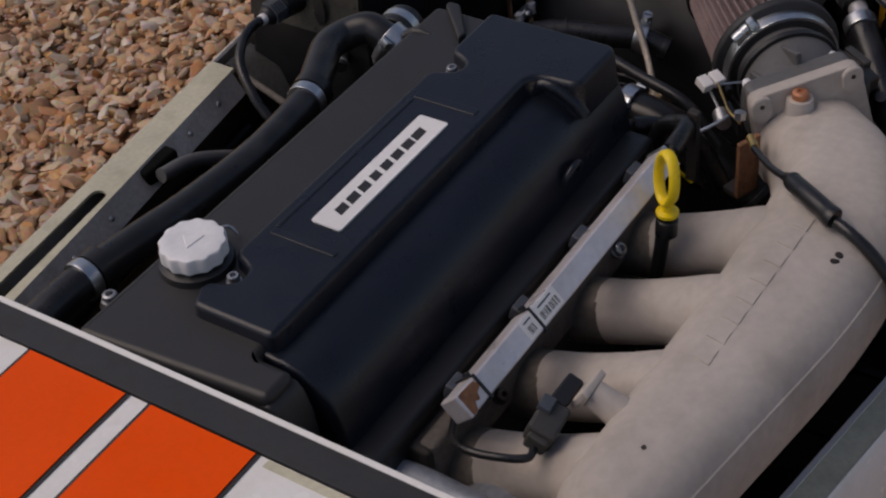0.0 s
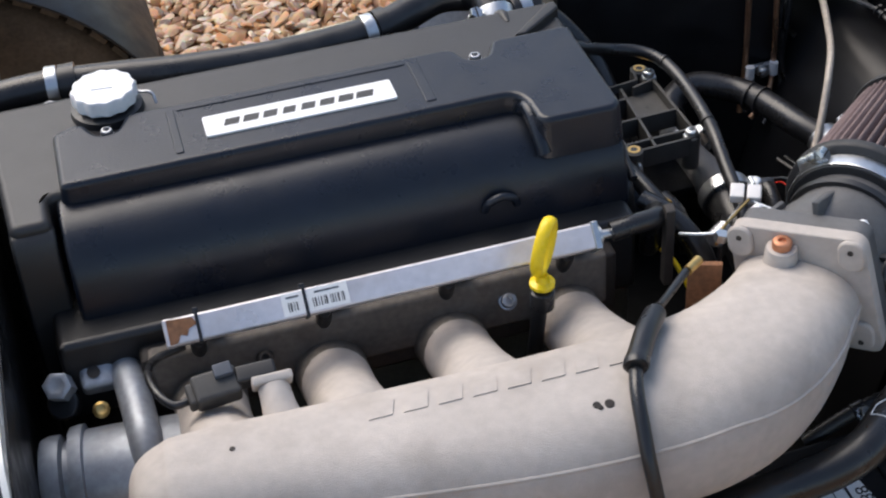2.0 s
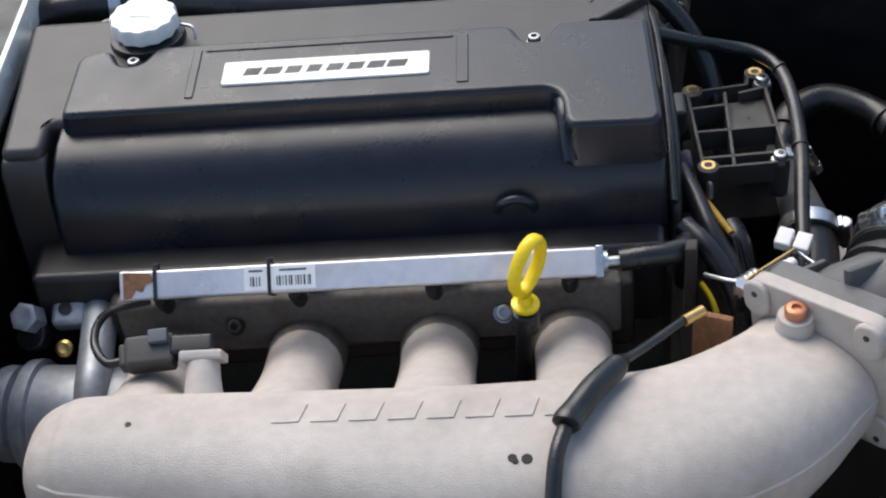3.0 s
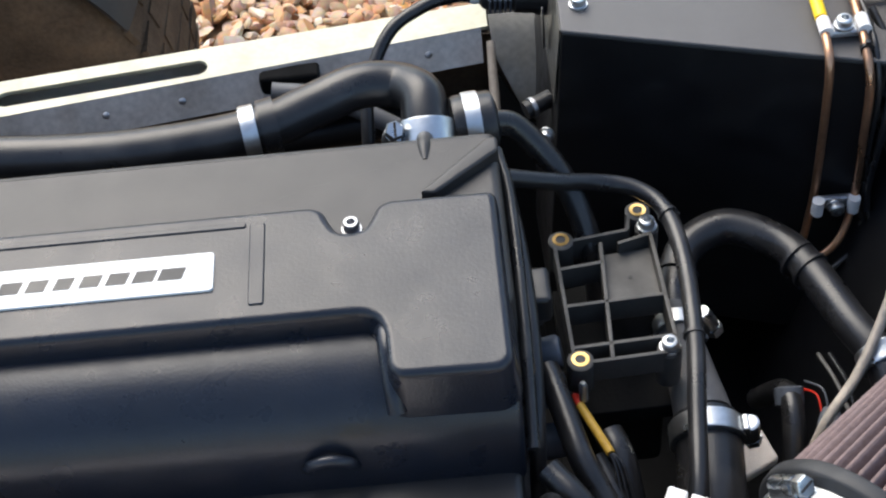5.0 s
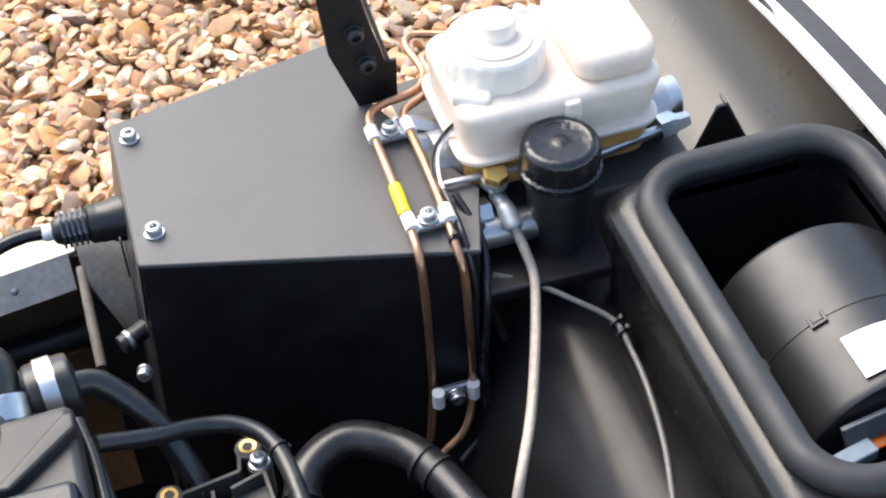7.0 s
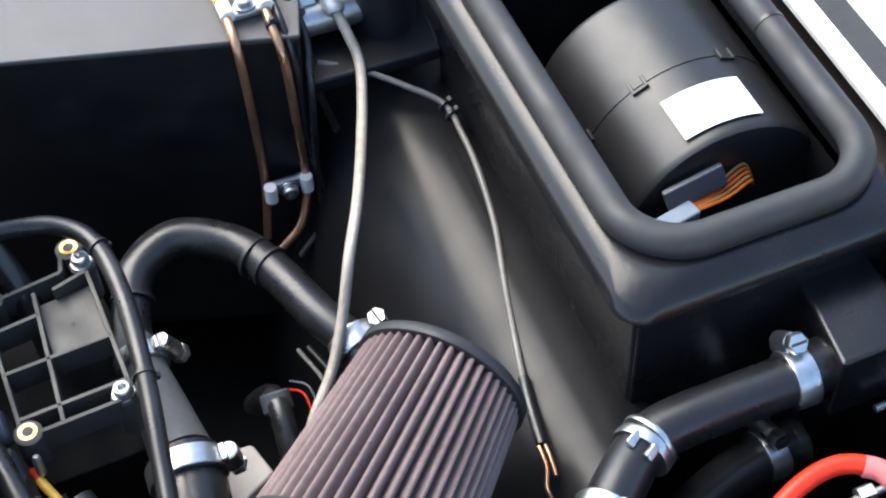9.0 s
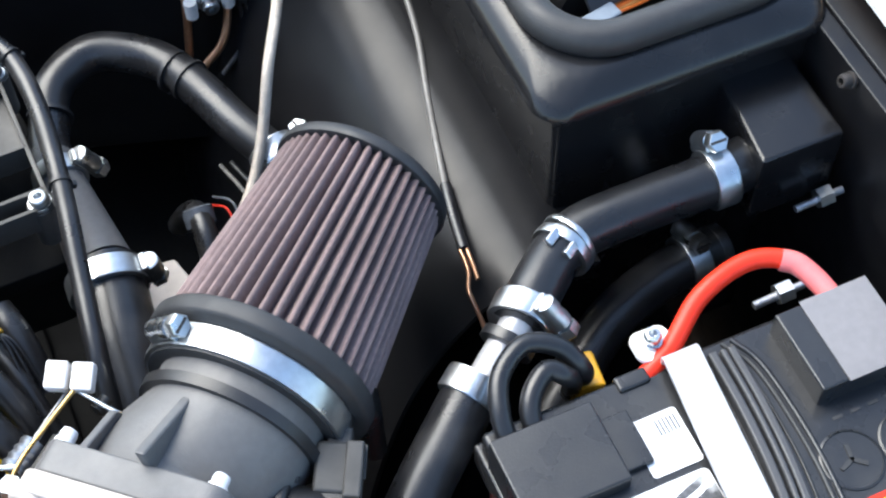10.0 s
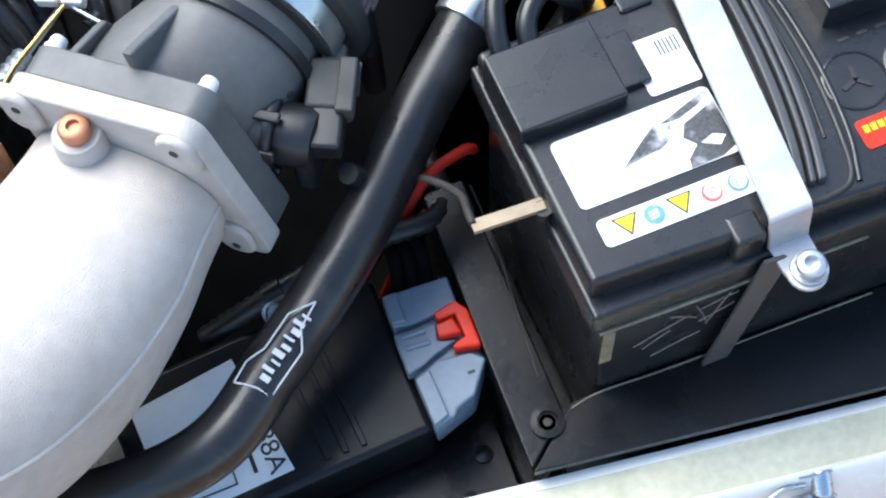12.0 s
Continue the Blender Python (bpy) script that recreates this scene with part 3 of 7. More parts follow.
# diagonal chassis tubes and corner bracket
part("chassis_tube", tube([(1.95, 4.47, -1.14), (2.42, 4.43, -1.26), (3.3, 4.2, -1.75)], 0.07, 14), THROTTLE_GREY, body, "grey painted diagonal tube")
part("tube_bracket", block(1.86, 2.3, 4.56, 4.72, -1.36, -1.1, 0.03), MATT_SHADE_BLACK, body)
part("chassis_tube", tube([(-0.9, 4.5, -1.9), (3.6, 4.9, -1.9)], 0.12, 14), BLACK_PAINT, body)
part("chassis_tube", tube([(3.56, 4.78, -1.14, 0.03), (3.553, 4.45, -1.26, 0.036), (3.545, 4.08, -1.4, 0.036)], 0.035, 12), CAST_GRIME_SHADE, body, "grimy thin tube in the corner")
rows = [[(3.56, 5.0, -1.08), (3.95, 5.0, -1.08)], [(3.58, 4.7, -1.2), (3.95, 4.6, -1.2)], [(3.78, 4.42, -1.55), (3.95, 4.36, -1.6)]]
part("corner_panel", sheet(rows, 0.03), DARK_SHEET, body, "bare aluminium corner panel")
# added dark sheet where the corner fades into shade
rows = [[(3.55, 4.74, -1.26), (3.78, 4.45, -1.56), (3.97, 4.3, -1.7)], [(3.6, 4.2, -2.9), (3.8, 4.1, -2.9), (3.97, 4.0, -2.9)]]
part("corner_shade_sheet", sheet(rows, 0.03), MATT_SHADE_BLACK, body, "added matt black sheet for the shade below the corner")
# nose
NOSE_Z = 0.43


def nose_section(x, lift=0.0):
    drop = 0.018 * max(0, -1.27 - x) ** 1.7
    rows = []
    for k in range(49):
        a = -1 + 2 * k / 48
        y = 1.46 + a * (3.45 - 0.04 * (-1.0 - x))
        z = NOSE_Z - 0.04 * a * a - drop - 1.25 * (max(0, abs(a) - 0.8) / 0.2) ** 2
        rows.append((x, y, z + lift))
    return rows


def on_nose(x, y):
    sec = nose_section(x)
    return float(np.interp(y, [p[1] for p in sec], [p[2] for p in sec]))


xn = [-1.27 - 0.3 * k for k in range(14)]
part("nose_cone", sheet([nose_section(x) for x in xn], 0.04), WHITE_PAINT, body)


def stripe(name, y0, y1, lift, mat, label, panel, x0, x1):
    rows = [[(x, y, panel(x, y) + lift) for y in [y0 + (y1 - y0) * k / 6 for k in range(7)]] for x in [x0 + (x1 - x0) * k / 12 for k in range(13)]]
    part(name, sheet(rows, -0.008), mat, body, label)


for y0, y1 in ((0.54, 1.355), (1.565, 2.38)):
    stripe("stripe_edge", y0 - 0.03, y1 + 0.03, 0.008, INK, "thin black stripe outline", on_nose, -5.1, -1.275)
    stripe("stripe", y0, y1, 0.018, ORANGE_PAINT, "orange nose stripe", on_nose, -5.1, -1.28)
rows = [[(x, y, on_nose(x, y) + 0.004) for y in [-1.9 + 2.35 * k / 10 for k in range(11)]] for x in (-1.275, -1.305, -1.335)]
part("nose_edge", sheet(rows, 0.006), CREAM_EDGE, body, "grubby cream edge of the nose")
rows = [[(p[0], p[1], p[2]) for p in nose_section(x, 0.02)] for x in (-1.262, -1.2, -1.1, -1.02)]
part("nose_seal", sheet(rows, -0.05), SOFT_RUBBER, body, "black foam sealing strip")
rows = [[(-1.018 + dx, p[1], p[2] + dz) for p in nose_section(-1.0)] for dx, dz in ((0.0, -0.25), (0.0, 0.01), (0.02, 0.012))]
part("nose_flange", sheet(rows, 0.02), WHITE_PAINT, body)
rows = [[(-1.02, p[1], p[2] - dz) for p in nose_section(-1.0)] for dz in (0.25, 1.8, 4.0)]
part("radiator_panel", sheet(rows, 0.02), BLACK_PAINT, body, "black panel behind the radiator")
# bulkhead, footwell and scuttle
profile = ((5.35, -3.4), (5.5, -2.4), (5.7, -1.6), (5.9, -1.15), (6.1, -0.88), (6.2, -0.785), (6.3, -0.725), (6.4, -0.695), (6.5, -0.69), (6.62, -0.71), (6.8, -0.775))
tunnel = sheet([[(p[0], y, p[2]) for y in (0.05, 1.4, 3.4)] for p in curve_points([(x, 0, z) for x, z in profile], 4)], 0.03)
part("tunnel_cover", tunnel, COVER_BLACK, body, "satin black bulkhead cover", sharp=50)
part("bulkhead", block(8.1, 8.2, -2.55, 3.05, -4.5, 0.1, 0.01), BLACK_PAINT, body, "black steel bulkhead")
part("bulkhead", block(8.26, 8.32, 3.06, 5.5, -4.5, -0.3, 0.01), BLACK_PAINT, body, "black steel bulkhead")
# added sheet that makes the gap between pedal box and tunnel dark
part("dark_gap_sheet", block(6.06, 6.12, 3.0, 5.3, -3.4, -0.93, 0.01), BLACK_PAINT, body, "added black sheet that darkens the gap by the tunnel")
rows = [[(6.0, 5.6, -0.9), (6.0, 3.0, -0.9)], [(7.6, 5.6, -0.75), (7.6, 3.0, -0.75)], [(8.2, 5.6, -0.32), (8.2, 3.0, -0.32)], [(8.34, 5.6, 0.1), (8.34, 3.0, 0.16)]]
part("footwell_top", sheet(rows, 0.03), FOOTWELL, body, "shiny dark footwell panel")


part("scuttle_shelf", block(8.2, 8.4, -2.5, 3.04, 0.0, 0.12, 0.01), BLACK_PAINT, body, "black shelf behind the heater")


def scuttle_z(x, y):
    return 0.26 + 0.12 * min(1, (x - 8.4) / 2) - 0.35 * (abs(y - 1.46) / 3.9) ** 2.5


for name, x0, x1, lift, mat, label in (("scuttle_edge", 8.31, 8.43, 0.02, WHITE_PAINT, "white painted scuttle edge"), ("scuttle_seal", 8.435, 8.60, 0.0, SOFT_RUBBER, "black foam bonnet seal"), ("scuttle", 8.605, 12.0, 0.0, WHITE_PAINT, "")):
    rows = [[(x, y, scuttle_z(x, y) + lift) for y in [-2.8 + 8.5 * k / 24 for k in range(25)]] for x in [x0 + (x1 - x0) * k / 8 for k in range(9)]]
    part(name, sheet(rows, -0.04), mat, body, label)
for y0, y1 in ((0.02, 1.05), (1.87, 2.95)):
    stripe("stripe_edge", y0 - 0.03, y1 + 0.03, 0.008, INK, "thin black stripe outline", scuttle_z, 8.61, 11.9)
    stripe("stripe", y0, y1, 0.018, material("amber_orange_paint", (0.93, 0.23, 0.02), 0.25, vary=0.04, coat=0.5) if "amber_orange_paint" not in bpy.data.materials else bpy.data.materials["amber_orange_paint"], "orange scuttle stripe", scuttle_z, 8.62, 11.9)
# quarter-turn fastener on the near side panel
fast = thing("panel_fastener", (6.5, -2.9, -1.55), "small zinc quarter-turn panel fastener on the white side panel", "fastener")
fast_up = (0, -0.45, 0.9)
part("base", oriented_block((6.56, -2.8, -1.6), (1, -0.15, 0), fast_up, 0.2, 0.13, 0.03, 0.008), ZINC, fast)
part("barrel", lathe([(0.045, -0.06), (0.05, -0.05), (0.05, 0.05), (0.045, 0.06)], (6.6, -2.82, -1.54), (0.2, 0.9, 0.45), 20), ZINC, fast)
for o in (-0.05, 0.05):
    part("cheek", oriented_block((6.57 + o * 0.2, -2.82 + o, -1.55 + o * 0.5), (1, -0.15, 0), (0, 0.9, 0.45), 0.16, 0.1, 0.012, 0.004), STEEL, fast)
part("wing", tube([(6.52, -2.8, -1.53), (6.42, -2.79, -1.5), (6.33, -2.81, -1.52), (6.32, -2.85, -1.54), (6.42, -2.87, -1.55), (6.53, -2.86, -1.56)], 0.016, 10), ZINC, fast)
part("pin", tube([(6.64, -2.76, -1.55), (6.63, -2.9, -1.61)], 0.014, 8), CAST_DARK, fast)

# ---- front wheel beyond the far side ----
wheel = thing("front_wheel", (-2.1, 7.75, -6.45), "dusty black front wheel with a treaded tyre", "wheel")
WC, WAX = (-2.1, 7.75, -3.65), (0, 1, 0)
part("tyre", lathe([(1.75, -0.85), (2.3, -0.98), (2.62, -0.95), (2.76, -0.82), (2.8, -0.5), (2.81, 0), (2.8, 0.5), (2.76, 0.82), (2.62, 0.95), (2.3, 0.98), (1.75, 0.85)], WC, WAX, 72), RUBBER_TYRE, wheel)
for k in range(60):
    a = 2 * math.pi * k / 60
    for y0, y1, lean in ((-0.86, -0.45, 0.05), (-0.36, 0.36, -0.06), (0.45, 0.86, 0.05)):
        ctr = Vector((WC[0] + 2.785 * math.cos(a), WC[1] + (y0 + y1) / 2, WC[2] + 2.785 * math.sin(a)))
        if a < math.pi * 0.75 or a > math.pi * 1.9:
            part("tread_block", oriented_block(ctr, (0, 1, lean), (math.cos(a), 0, math.sin(a)), y1 - y0, 0.2, 0.06, 0.0), RUBBER_TYRE, wheel)
part("rim", lathe([(0.2, -0.2), (1.5, -0.3), (1.76, -0.8), (1.78, 0.8), (1.5, 0.3), (0.2, 0.2)], WC, WAX, 48), STEEL, wheel)
for z0, z1 in ((-2.9, -2.6), (-4.7, -4.6)):
    part("suspension_arm", tube([(-0.6, 4.95, z0), (-2.0, 7.6, z1)], 0.09, 12), BLACK_PAINT, body)
    part("suspension_arm", tube([(-3.2, 4.75, z0), (-2.0, 7.6, z1)], 0.09, 12), BLACK_PAINT, body)
wing = thing("cycle_wing", (-1.95, 7.75, -0.8), "black cycle wing over the front wheel", "mudguard")
rows = []
for k in range(25):
    a = radians(28 + 118 * k / 24)
    rows.append([(WC[0] + (3.05 - 0.12 * abs(s) ** 3) * math.cos(a), WC[1] + s * 1.08, WC[2] + (3.05 - 0.12 * abs(s) ** 3) * math.sin(a)) for s in (-1, -0.85, -0.5, 0, 0.5, 0.85, 1)])
part("shell", sheet(rows, 0.03), BLACK_PAINT, wing)
part("stay", tube([(-2.4, 6.6, -1.2), (-2.2, 6.2, -1.7), (-1.8, 5.9, -2.6)], 0.04, 10), BLACK_PAINT, wing)
part("stay", tube([(-1.3, 6.62, -0.9), (-1.1, 6.3, -1.4), (-1.2, 5.9, -2.6)], 0.04, 10), BLACK_PAINT, wing)

# ---- engine ----
engine = thing("engine", (1.3, 1.3, -5.2), "four-cylinder engine with satin black head cover", "engine")
part("block", block(-0.7, 3.5, 0.55, 2.2, -5.2, -0.75, 0.1), CAST_DARK, engine)
part("head", block(-0.72, 3.42, 0.28, 2.3, -0.95, -0.28, 0.06), BLACK_PLASTIC, engine)
part("head_cover", soft_slab(round_corners([(-0.85, 0.8), (-0.57, 0.8), (-0.57, 1.1), (3.46, 1.1), (3.46, 2.33), (-0.96, 2.33)], 0.07), -0.32, 0.37, 0.06, 0.02), SATIN_BLACK, engine)
timing = extrude_profile([(0.9, 0.3), (0.8, 0.3), (0.74, 0.24), (0.69, 0.08), (0.66, -0.3), (0.62, -2.5), (0.9, -2.5)], -0.86, -0.56, 0.03)
part("timing_cover", timing, SATIN_BLACK, engine)
part("timing_case", block(-0.9, -0.56, 0.91, 2.3, -2.5, -0.3, 0.04), BLACK_PLASTIC, engine)
bolt((-0.47, 2.5, 0.16), r=0.055, metal=STEEL, label="dull steel bolt beside the filler neck")
part("bolt_lug", lathe([(0.1, -0.5), (0.1, -0.01), (0.09, 0.0), (0, 0.0)], (-0.47, 2.48, 0.155), (0, 0.1, 1), 20), CAST_DARK, engine)
part("cover_lip", tube([(3.455, 2.33, 0.2), (3.5, 2.0, 0.15), (3.5, 1.2, 0.05), (3.48, 0.55, -0.15)], 0.035, 8), RUBBER, engine)
part("vent_ridge", prism([(3.02, 1.84), (3.1, 1.82), (3.46, 2.1), (3.46, 2.2), (3.4, 2.2)], 0.3, 0.44, 0.02), SATIN_BLACK, engine)
part("manifold_face", block(-0.2, 3.2, 0.12, 0.32, -1.0, -0.42, 0.04), CAST_DARK, engine)

# ---- cam cover ----
cover = thing("cam_cover", (1.5, 1.2, -0.34), "glossy black plastic engine cover with a white name plate", "engine cover")
low = [(1.70, -0.2), (1.70, 0.30), (1.08, 0.325), (0.95, 0.32), (0.82, 0.29), (0.70, 0.22), (0.60, 0.11), (0.545, -0.03), (0.52, -0.18), (0.50, -0.34), (0.62, -0.36)]
part("lower_shell", extrude_profile(low, -0.52, 3.44, 0.035), GLOSS_BLACK, cover)


def notch(x):
    return [(x + 0.2, 1.775), (x + 0.14, 1.74), (x + 0.11, 1.66), (x + 0.07, 1.585), (x, 1.565), (x - 0.07, 1.585), (x - 0.11, 1.66), (x - 0.14, 1.74), (x - 0.2, 1.775)]


outline = [(-0.47, 1.03), (2.70, 1.03), (2.77, 0.99), (2.80, 0.90), (2.81, 0.68), (2.86, 0.62), (3.36, 0.61), (3.42, 0.67), (3.42, 1.775)] + notch(2.65) + notch(-0.09)[:-1] + [(-0.31, 1.775), (-0.47, 1.7)]
part("upper_shell", soft_slab(round_corners(outline, 0.06), 0.16, 0.475, 0.045, 0.03), GLOSS_BLACK, cover, sharp=30)
for x0, x1, y0, y1 in ((2.13, 2.21, 1.13, 1.68), (0.34, 0.40, 1.13, 1.68), (0.42, 2.11, 1.655, 1.69)):
    part("panel_ridge", soft_slab(round_outline(x0, x1, y0, y1, 0.015), 0.46, 0.484, 0.008, 0.012), GLOSS_BLACK, cover)
part("corner_fillet", tube([(2.785, 1.0, 0.33), (2.80, 0.94, 0.4), (2.81, 0.82, 0.39), (2.82, 0.68, 0.3), (2.83, 0.6, 0.2)], 0.05, 14), GLOSS_BLACK, cover)
plate = part("name_plate", prism(round_outline(0.575, 1.953, 1.245, 1.498, 0.022), 0.465, 0.49, 0.004, 2), PLATE_WHITE, cover, "white name plate")
for k, w in enumerate((0.105, 0.11, 0.1, 0.09, 0.1, 0.105, 0.11, 0.125)):
    x = 0.775 + 0.965 * k / 7
    bar = prism([(x - w / 2 - 0.012, 1.333), (x + w / 2 - 0.012, 1.333), (x + w / 2 + 0.012, 1.411), (x - w / 2 + 0.012, 1.411)], 0.489, 0.4925, 0)
    part("plate_bar", bar, INK, plate)
for x in (-0.09, 2.65):
    bolt((x, 1.665, 0.375), r=0.045, metal=STEEL, label="small dull steel screw holding the engine cover")
part("hose_rest", tube([(2.35, 0.53, -0.12), (2.38, 0.5, -0.04), (2.47, 0.49, 0.0), (2.56, 0.5, -0.04), (2.59, 0.53, -0.12)], 0.03, 8), GLOSS_BLACK, cover)

# ---- oil filler cap ----
cap = thing("oil_filler_cap", (-0.05, 2.02, 0.36), "knurled bare aluminium oil filler cap", "oil cap")
part("neck", lathe([(0.27, 0), (0.26, 0.06), (0.2, 0.08), (0.2, 0.1)], (-0.05, 2.02, 0.36), (0, 0, 1), 32), BLACK_PLASTIC, cap)
part("cap", lathe([(0.17, 0.08), (0.225, 0.1), (0.232, 0.12), (0.232, 0.2), (0.222, 0.218), (0.19, 0.225), (0.15, 0.22), (0.0, 0.222)], (-0.05, 2.02, 0.36), (0, 0, 1), 96, 0, lambda a, h: 1 + (0.035 * math.cos(12 * a) if 0.09 < h < 0.222 else 0)), CAP_ALLOY, cap)
part("badge", prism([(-0.14, 1.99), (0.02, 1.97), (-0.04, 2.11)], 0.578, 0.59, 0.004), CAP_ALLOY, cap)
part("tether", tube([(0.19, 2.05, 0.46), (0.28, 2.0, 0.46), (0.3, 1.94, 0.4)], 0.012, 8), STEEL, cap)

# ---- breather hose along the far side ----
Bh = [(-1.3, 2.72, 0.1), (-0.9, 2.8, 0.16), (-0.45, 2.78, 0.2), (0.05, 2.72, 0.2), (0.6, 2.64, 0.19), (1.35, 2.60, 0.18), (2.06, 2.68, 0.18), (2.41, 2.82, 0.2), (2.7, 2.93, 0.23), (2.93, 2.93, 0.21), (3.06, 2.78, 0.25), (3.07, 2.64, 0.21), (3.075, 2.5, 0.13), (3.08, 2.44, 0.08)]
hose("breather_hose", Bh, 0.135, "thick black rubber breather hose along the engine")
part("spigot", tube([(3.09, 2.62, 0.12), (3.09, 2.42, 0.02), (3.09, 2.25, 0.0)], 0.1, 14), SATIN_BLACK, engine)
part("spigot_rib", tube([(3.065, 2.38, 0.28, 0.05), (3.06, 2.27, 0.35, 0.042), (3.06, 2.14, 0.355, 0.022)], 0.045, 14), SATIN_BLACK, engine)
hose_clamp((-0.42, 2.78, 0.2), (1, -0.05, 0.0), 0.14, 0.09, (0, -0.6, -1), "narrow bright hose clamp on the breather hose", screw=False)
hose_clamp((2.06, 2.68, 0.18), (1, 0.16, 0.02), 0.14, 0.09, (0, -1, 0.2), "narrow bright hose clamp on the breather hose", screw=False)
hose_clamp((3.073, 2.54, 0.16), (0, 1, 0.6), 0.152, 0.14, (-1, -0.2, 0.1))
part("hose_collar", lathe([(0.13, -0.06), (0.16, -0.06), (0.165, 0.06), (0.13, 0.06)], (-0.3, 2.77, 0.2), (1, -0.05, 0), 24), RUBBER, bpy.data.objects["breather_hose"])
part("hose_collar", lathe([(0.13, -0.05), (0.16, -0.05), (0.165, 0.05), (0.13, 0.05)], (2.17, 2.71, 0.185), (1, 0.2, 0.03), 24), RUBBER, bpy.data.objects["breather_hose"])
# check valve and its hose
valve = thing("breather_valve", (3.36, 2.65, -0.1), "flat black rubber coupling with a bright band", "hose coupling")
part("body", lathe([(0.0, -0.12), (0.17, -0.12), (0.18, -0.1), (0.18, 0.1), (0.17, 0.12), (0.1, 0.14), (0, 0.14)], (3.35, 2.66, 0.1), (1, 0.1, 0), 28), RUBBER, valve)
part("band", lathe([(0.17, -0.045), (0.19, -0.045), (0.19, 0.045), (0.17, 0.045)], (3.34, 2.66, 0.1), (1, 0.1, 0), 32), ZINC, valve)
hose("vacuum_hose", [(3.45, 2.68, 0.08), (3.6, 2.7, 0.0), (3.8, 2.58, -0.22), (3.93, 2.4, -0.45), (4.0, 2.2, -0.75), (4.02, 2.0, -1.1)], 0.075, "black rubber hose curving down behind the engine")
hose("breather_pipe", [(3.5, 2.35, -0.05), (3.8, 2.42, -0.2), (4.05, 2.5, -0.32), (4.27, 2.46, -0.36), (4.42, 2.28, -0.38), (4.47, 1.9, -0.4), (4.44, 1.35, -0.42), (4.38, 0.9, -0.5), (4.32, 0.45, -0.6), (4.28, 0.1, -0.9)], 0.052, "thin black rubber pipe beside the ribbed bracket")
hose("breather_pipe", [(3.49, 2.15, 0.1), (3.53, 1.7, 0.0), (3.54, 1.2, -0.1), (3.52, 0.8, -0.3), (3.5, 0.6, -0.7)], 0.045, "thin black rubber pipe down the engine's end")
cable_tie((4.44, 1.38, -0.42), (0.05, 1, 0), 0.055, knob=(1, 0, -0.5))
cable_tie((4.43, 2.25, -0.38), (-0.4, 1, 0), 0.055, knob=(1, 0, -0.5))

# ---- ribbed bracket behind the engine ----
rib = thing("ribbed_bracket", (4.05, 1.85, -1.0), "black ribbed plastic bracket with brass inserts", "bracket")
RT = -0.52
# the cells are open: dark floor and leg paint the shade inside them
part("floor", prism([(3.74, 1.3), (4.38, 1.32), (4.39, 2.26), (4.36, 2.46), (4.22, 2.46), (4.16, 2.3), (3.74, 2.24)], -1.1, -0.98, 0.01), MATT_SHADE_BLACK, rib)
ribs = [((3.76, 2.22), (3.78, 1.33)), ((3.78, 1.33), (4.36, 1.36)), ((4.36, 1.36), (4.33, 2.24)), ((3.76, 2.22), (4.2, 2.28)), ((4.2, 2.28), (4.24, 2.46)), ((4.03, 2.2), (3.99, 1.34)), ((3.77, 1.74), (4.35, 1.77)), ((3.77, 2.02), (4.03, 2.05)), ((3.78, 1.44), (4.36, 1.47)), ((4.13, 2.18), (4.34, 2.24))]
for (ax, ay), (bx, by) in ribs:
    part("rib", oriented_block(((ax + bx) / 2, (ay + by) / 2, -0.6), (bx - ax, by - ay, 0), (0, 0, 1), math.hypot(bx - ax, by - ay), 0.024, 0.17, 0.004), RIB_BLACK, rib)
part("web", prism([(4.03, 1.77), (4.34, 1.78), (4.33, 2.2), (4.03, 2.17)], -0.66, -0.6, 0.006), RIB_BLACK, rib)
part("web_hole", lathe([(0.014, 0.0), (0.014, 0.003), (0, 0.003)], (4.18, 1.98, -0.6), (0, 0, 1), 10), INK, rib)
for x, y in ((4.28, 2.42), (3.80, 2.24), (3.81, 1.35)):
    part("boss", lathe([(0.075, -0.22), (0.075, 0.0), (0.055, 0.012)], (x, y, RT), (0, 0, 1), 20), RIB_BLACK, rib)
    part("insert", lathe([(0.048, 0.0), (0.05, 0.016), (0.03, 0.016), (0.026, -0.03), (0, -0.03)], (x, y, RT), (0, 0, 1), 20), BRASS, rib)
for x, y in ((4.32, 2.31), (4.315, 1.40)):
    part("boss", lathe([(0.07, -0.3), (0.07, -0.03)], (x, y, RT), (0, 0, 1), 20), RIB_BLACK, rib)
    bolt((x, y, RT - 0.02), r=0.05)
part("leg", block(3.85, 4.3, 1.35, 2.2, -1.6, -1.05, 0.05), MATT_SHADE_BLACK, rib)
# coolant outlet behind it
outlet = thing("coolant_outlet", (4.45, 1.6, -1.2), "dark grey plastic coolant outlet neck behind the bracket", "coolant pipe")
part("neck", tube([(4.47, 2.2, -1.02, 0.1), (4.45, 2.0, -1.0, 0.12), (4.46, 1.75, -0.99, 0.13), (4.48, 1.45, -0.98, 0.15), (4.495, 1.2, -0.97, 0.17)], 0.13, 22), THROTTLE_GREY, outlet)
hose_clamp((4.455, 1.87, -0.99), (0.02, 1, 0), 0.132, 0.1, (1, 0.2, 0.5))
hose("coolant_hose", [(4.495, 1.18, -0.97), (4.49, 1.0, -0.975), (4.46, 0.7, -1.0), (4.45, 0.2, -1.2), (4.45, -0.2, -1.5)], 0.19, "thick black rubber coolant hose with a clamp")
hose_clamp((4.49, 1.08, -0.95), (0.05, 1, 0.1), 0.195, 0.12, (1, 0, 0.15))
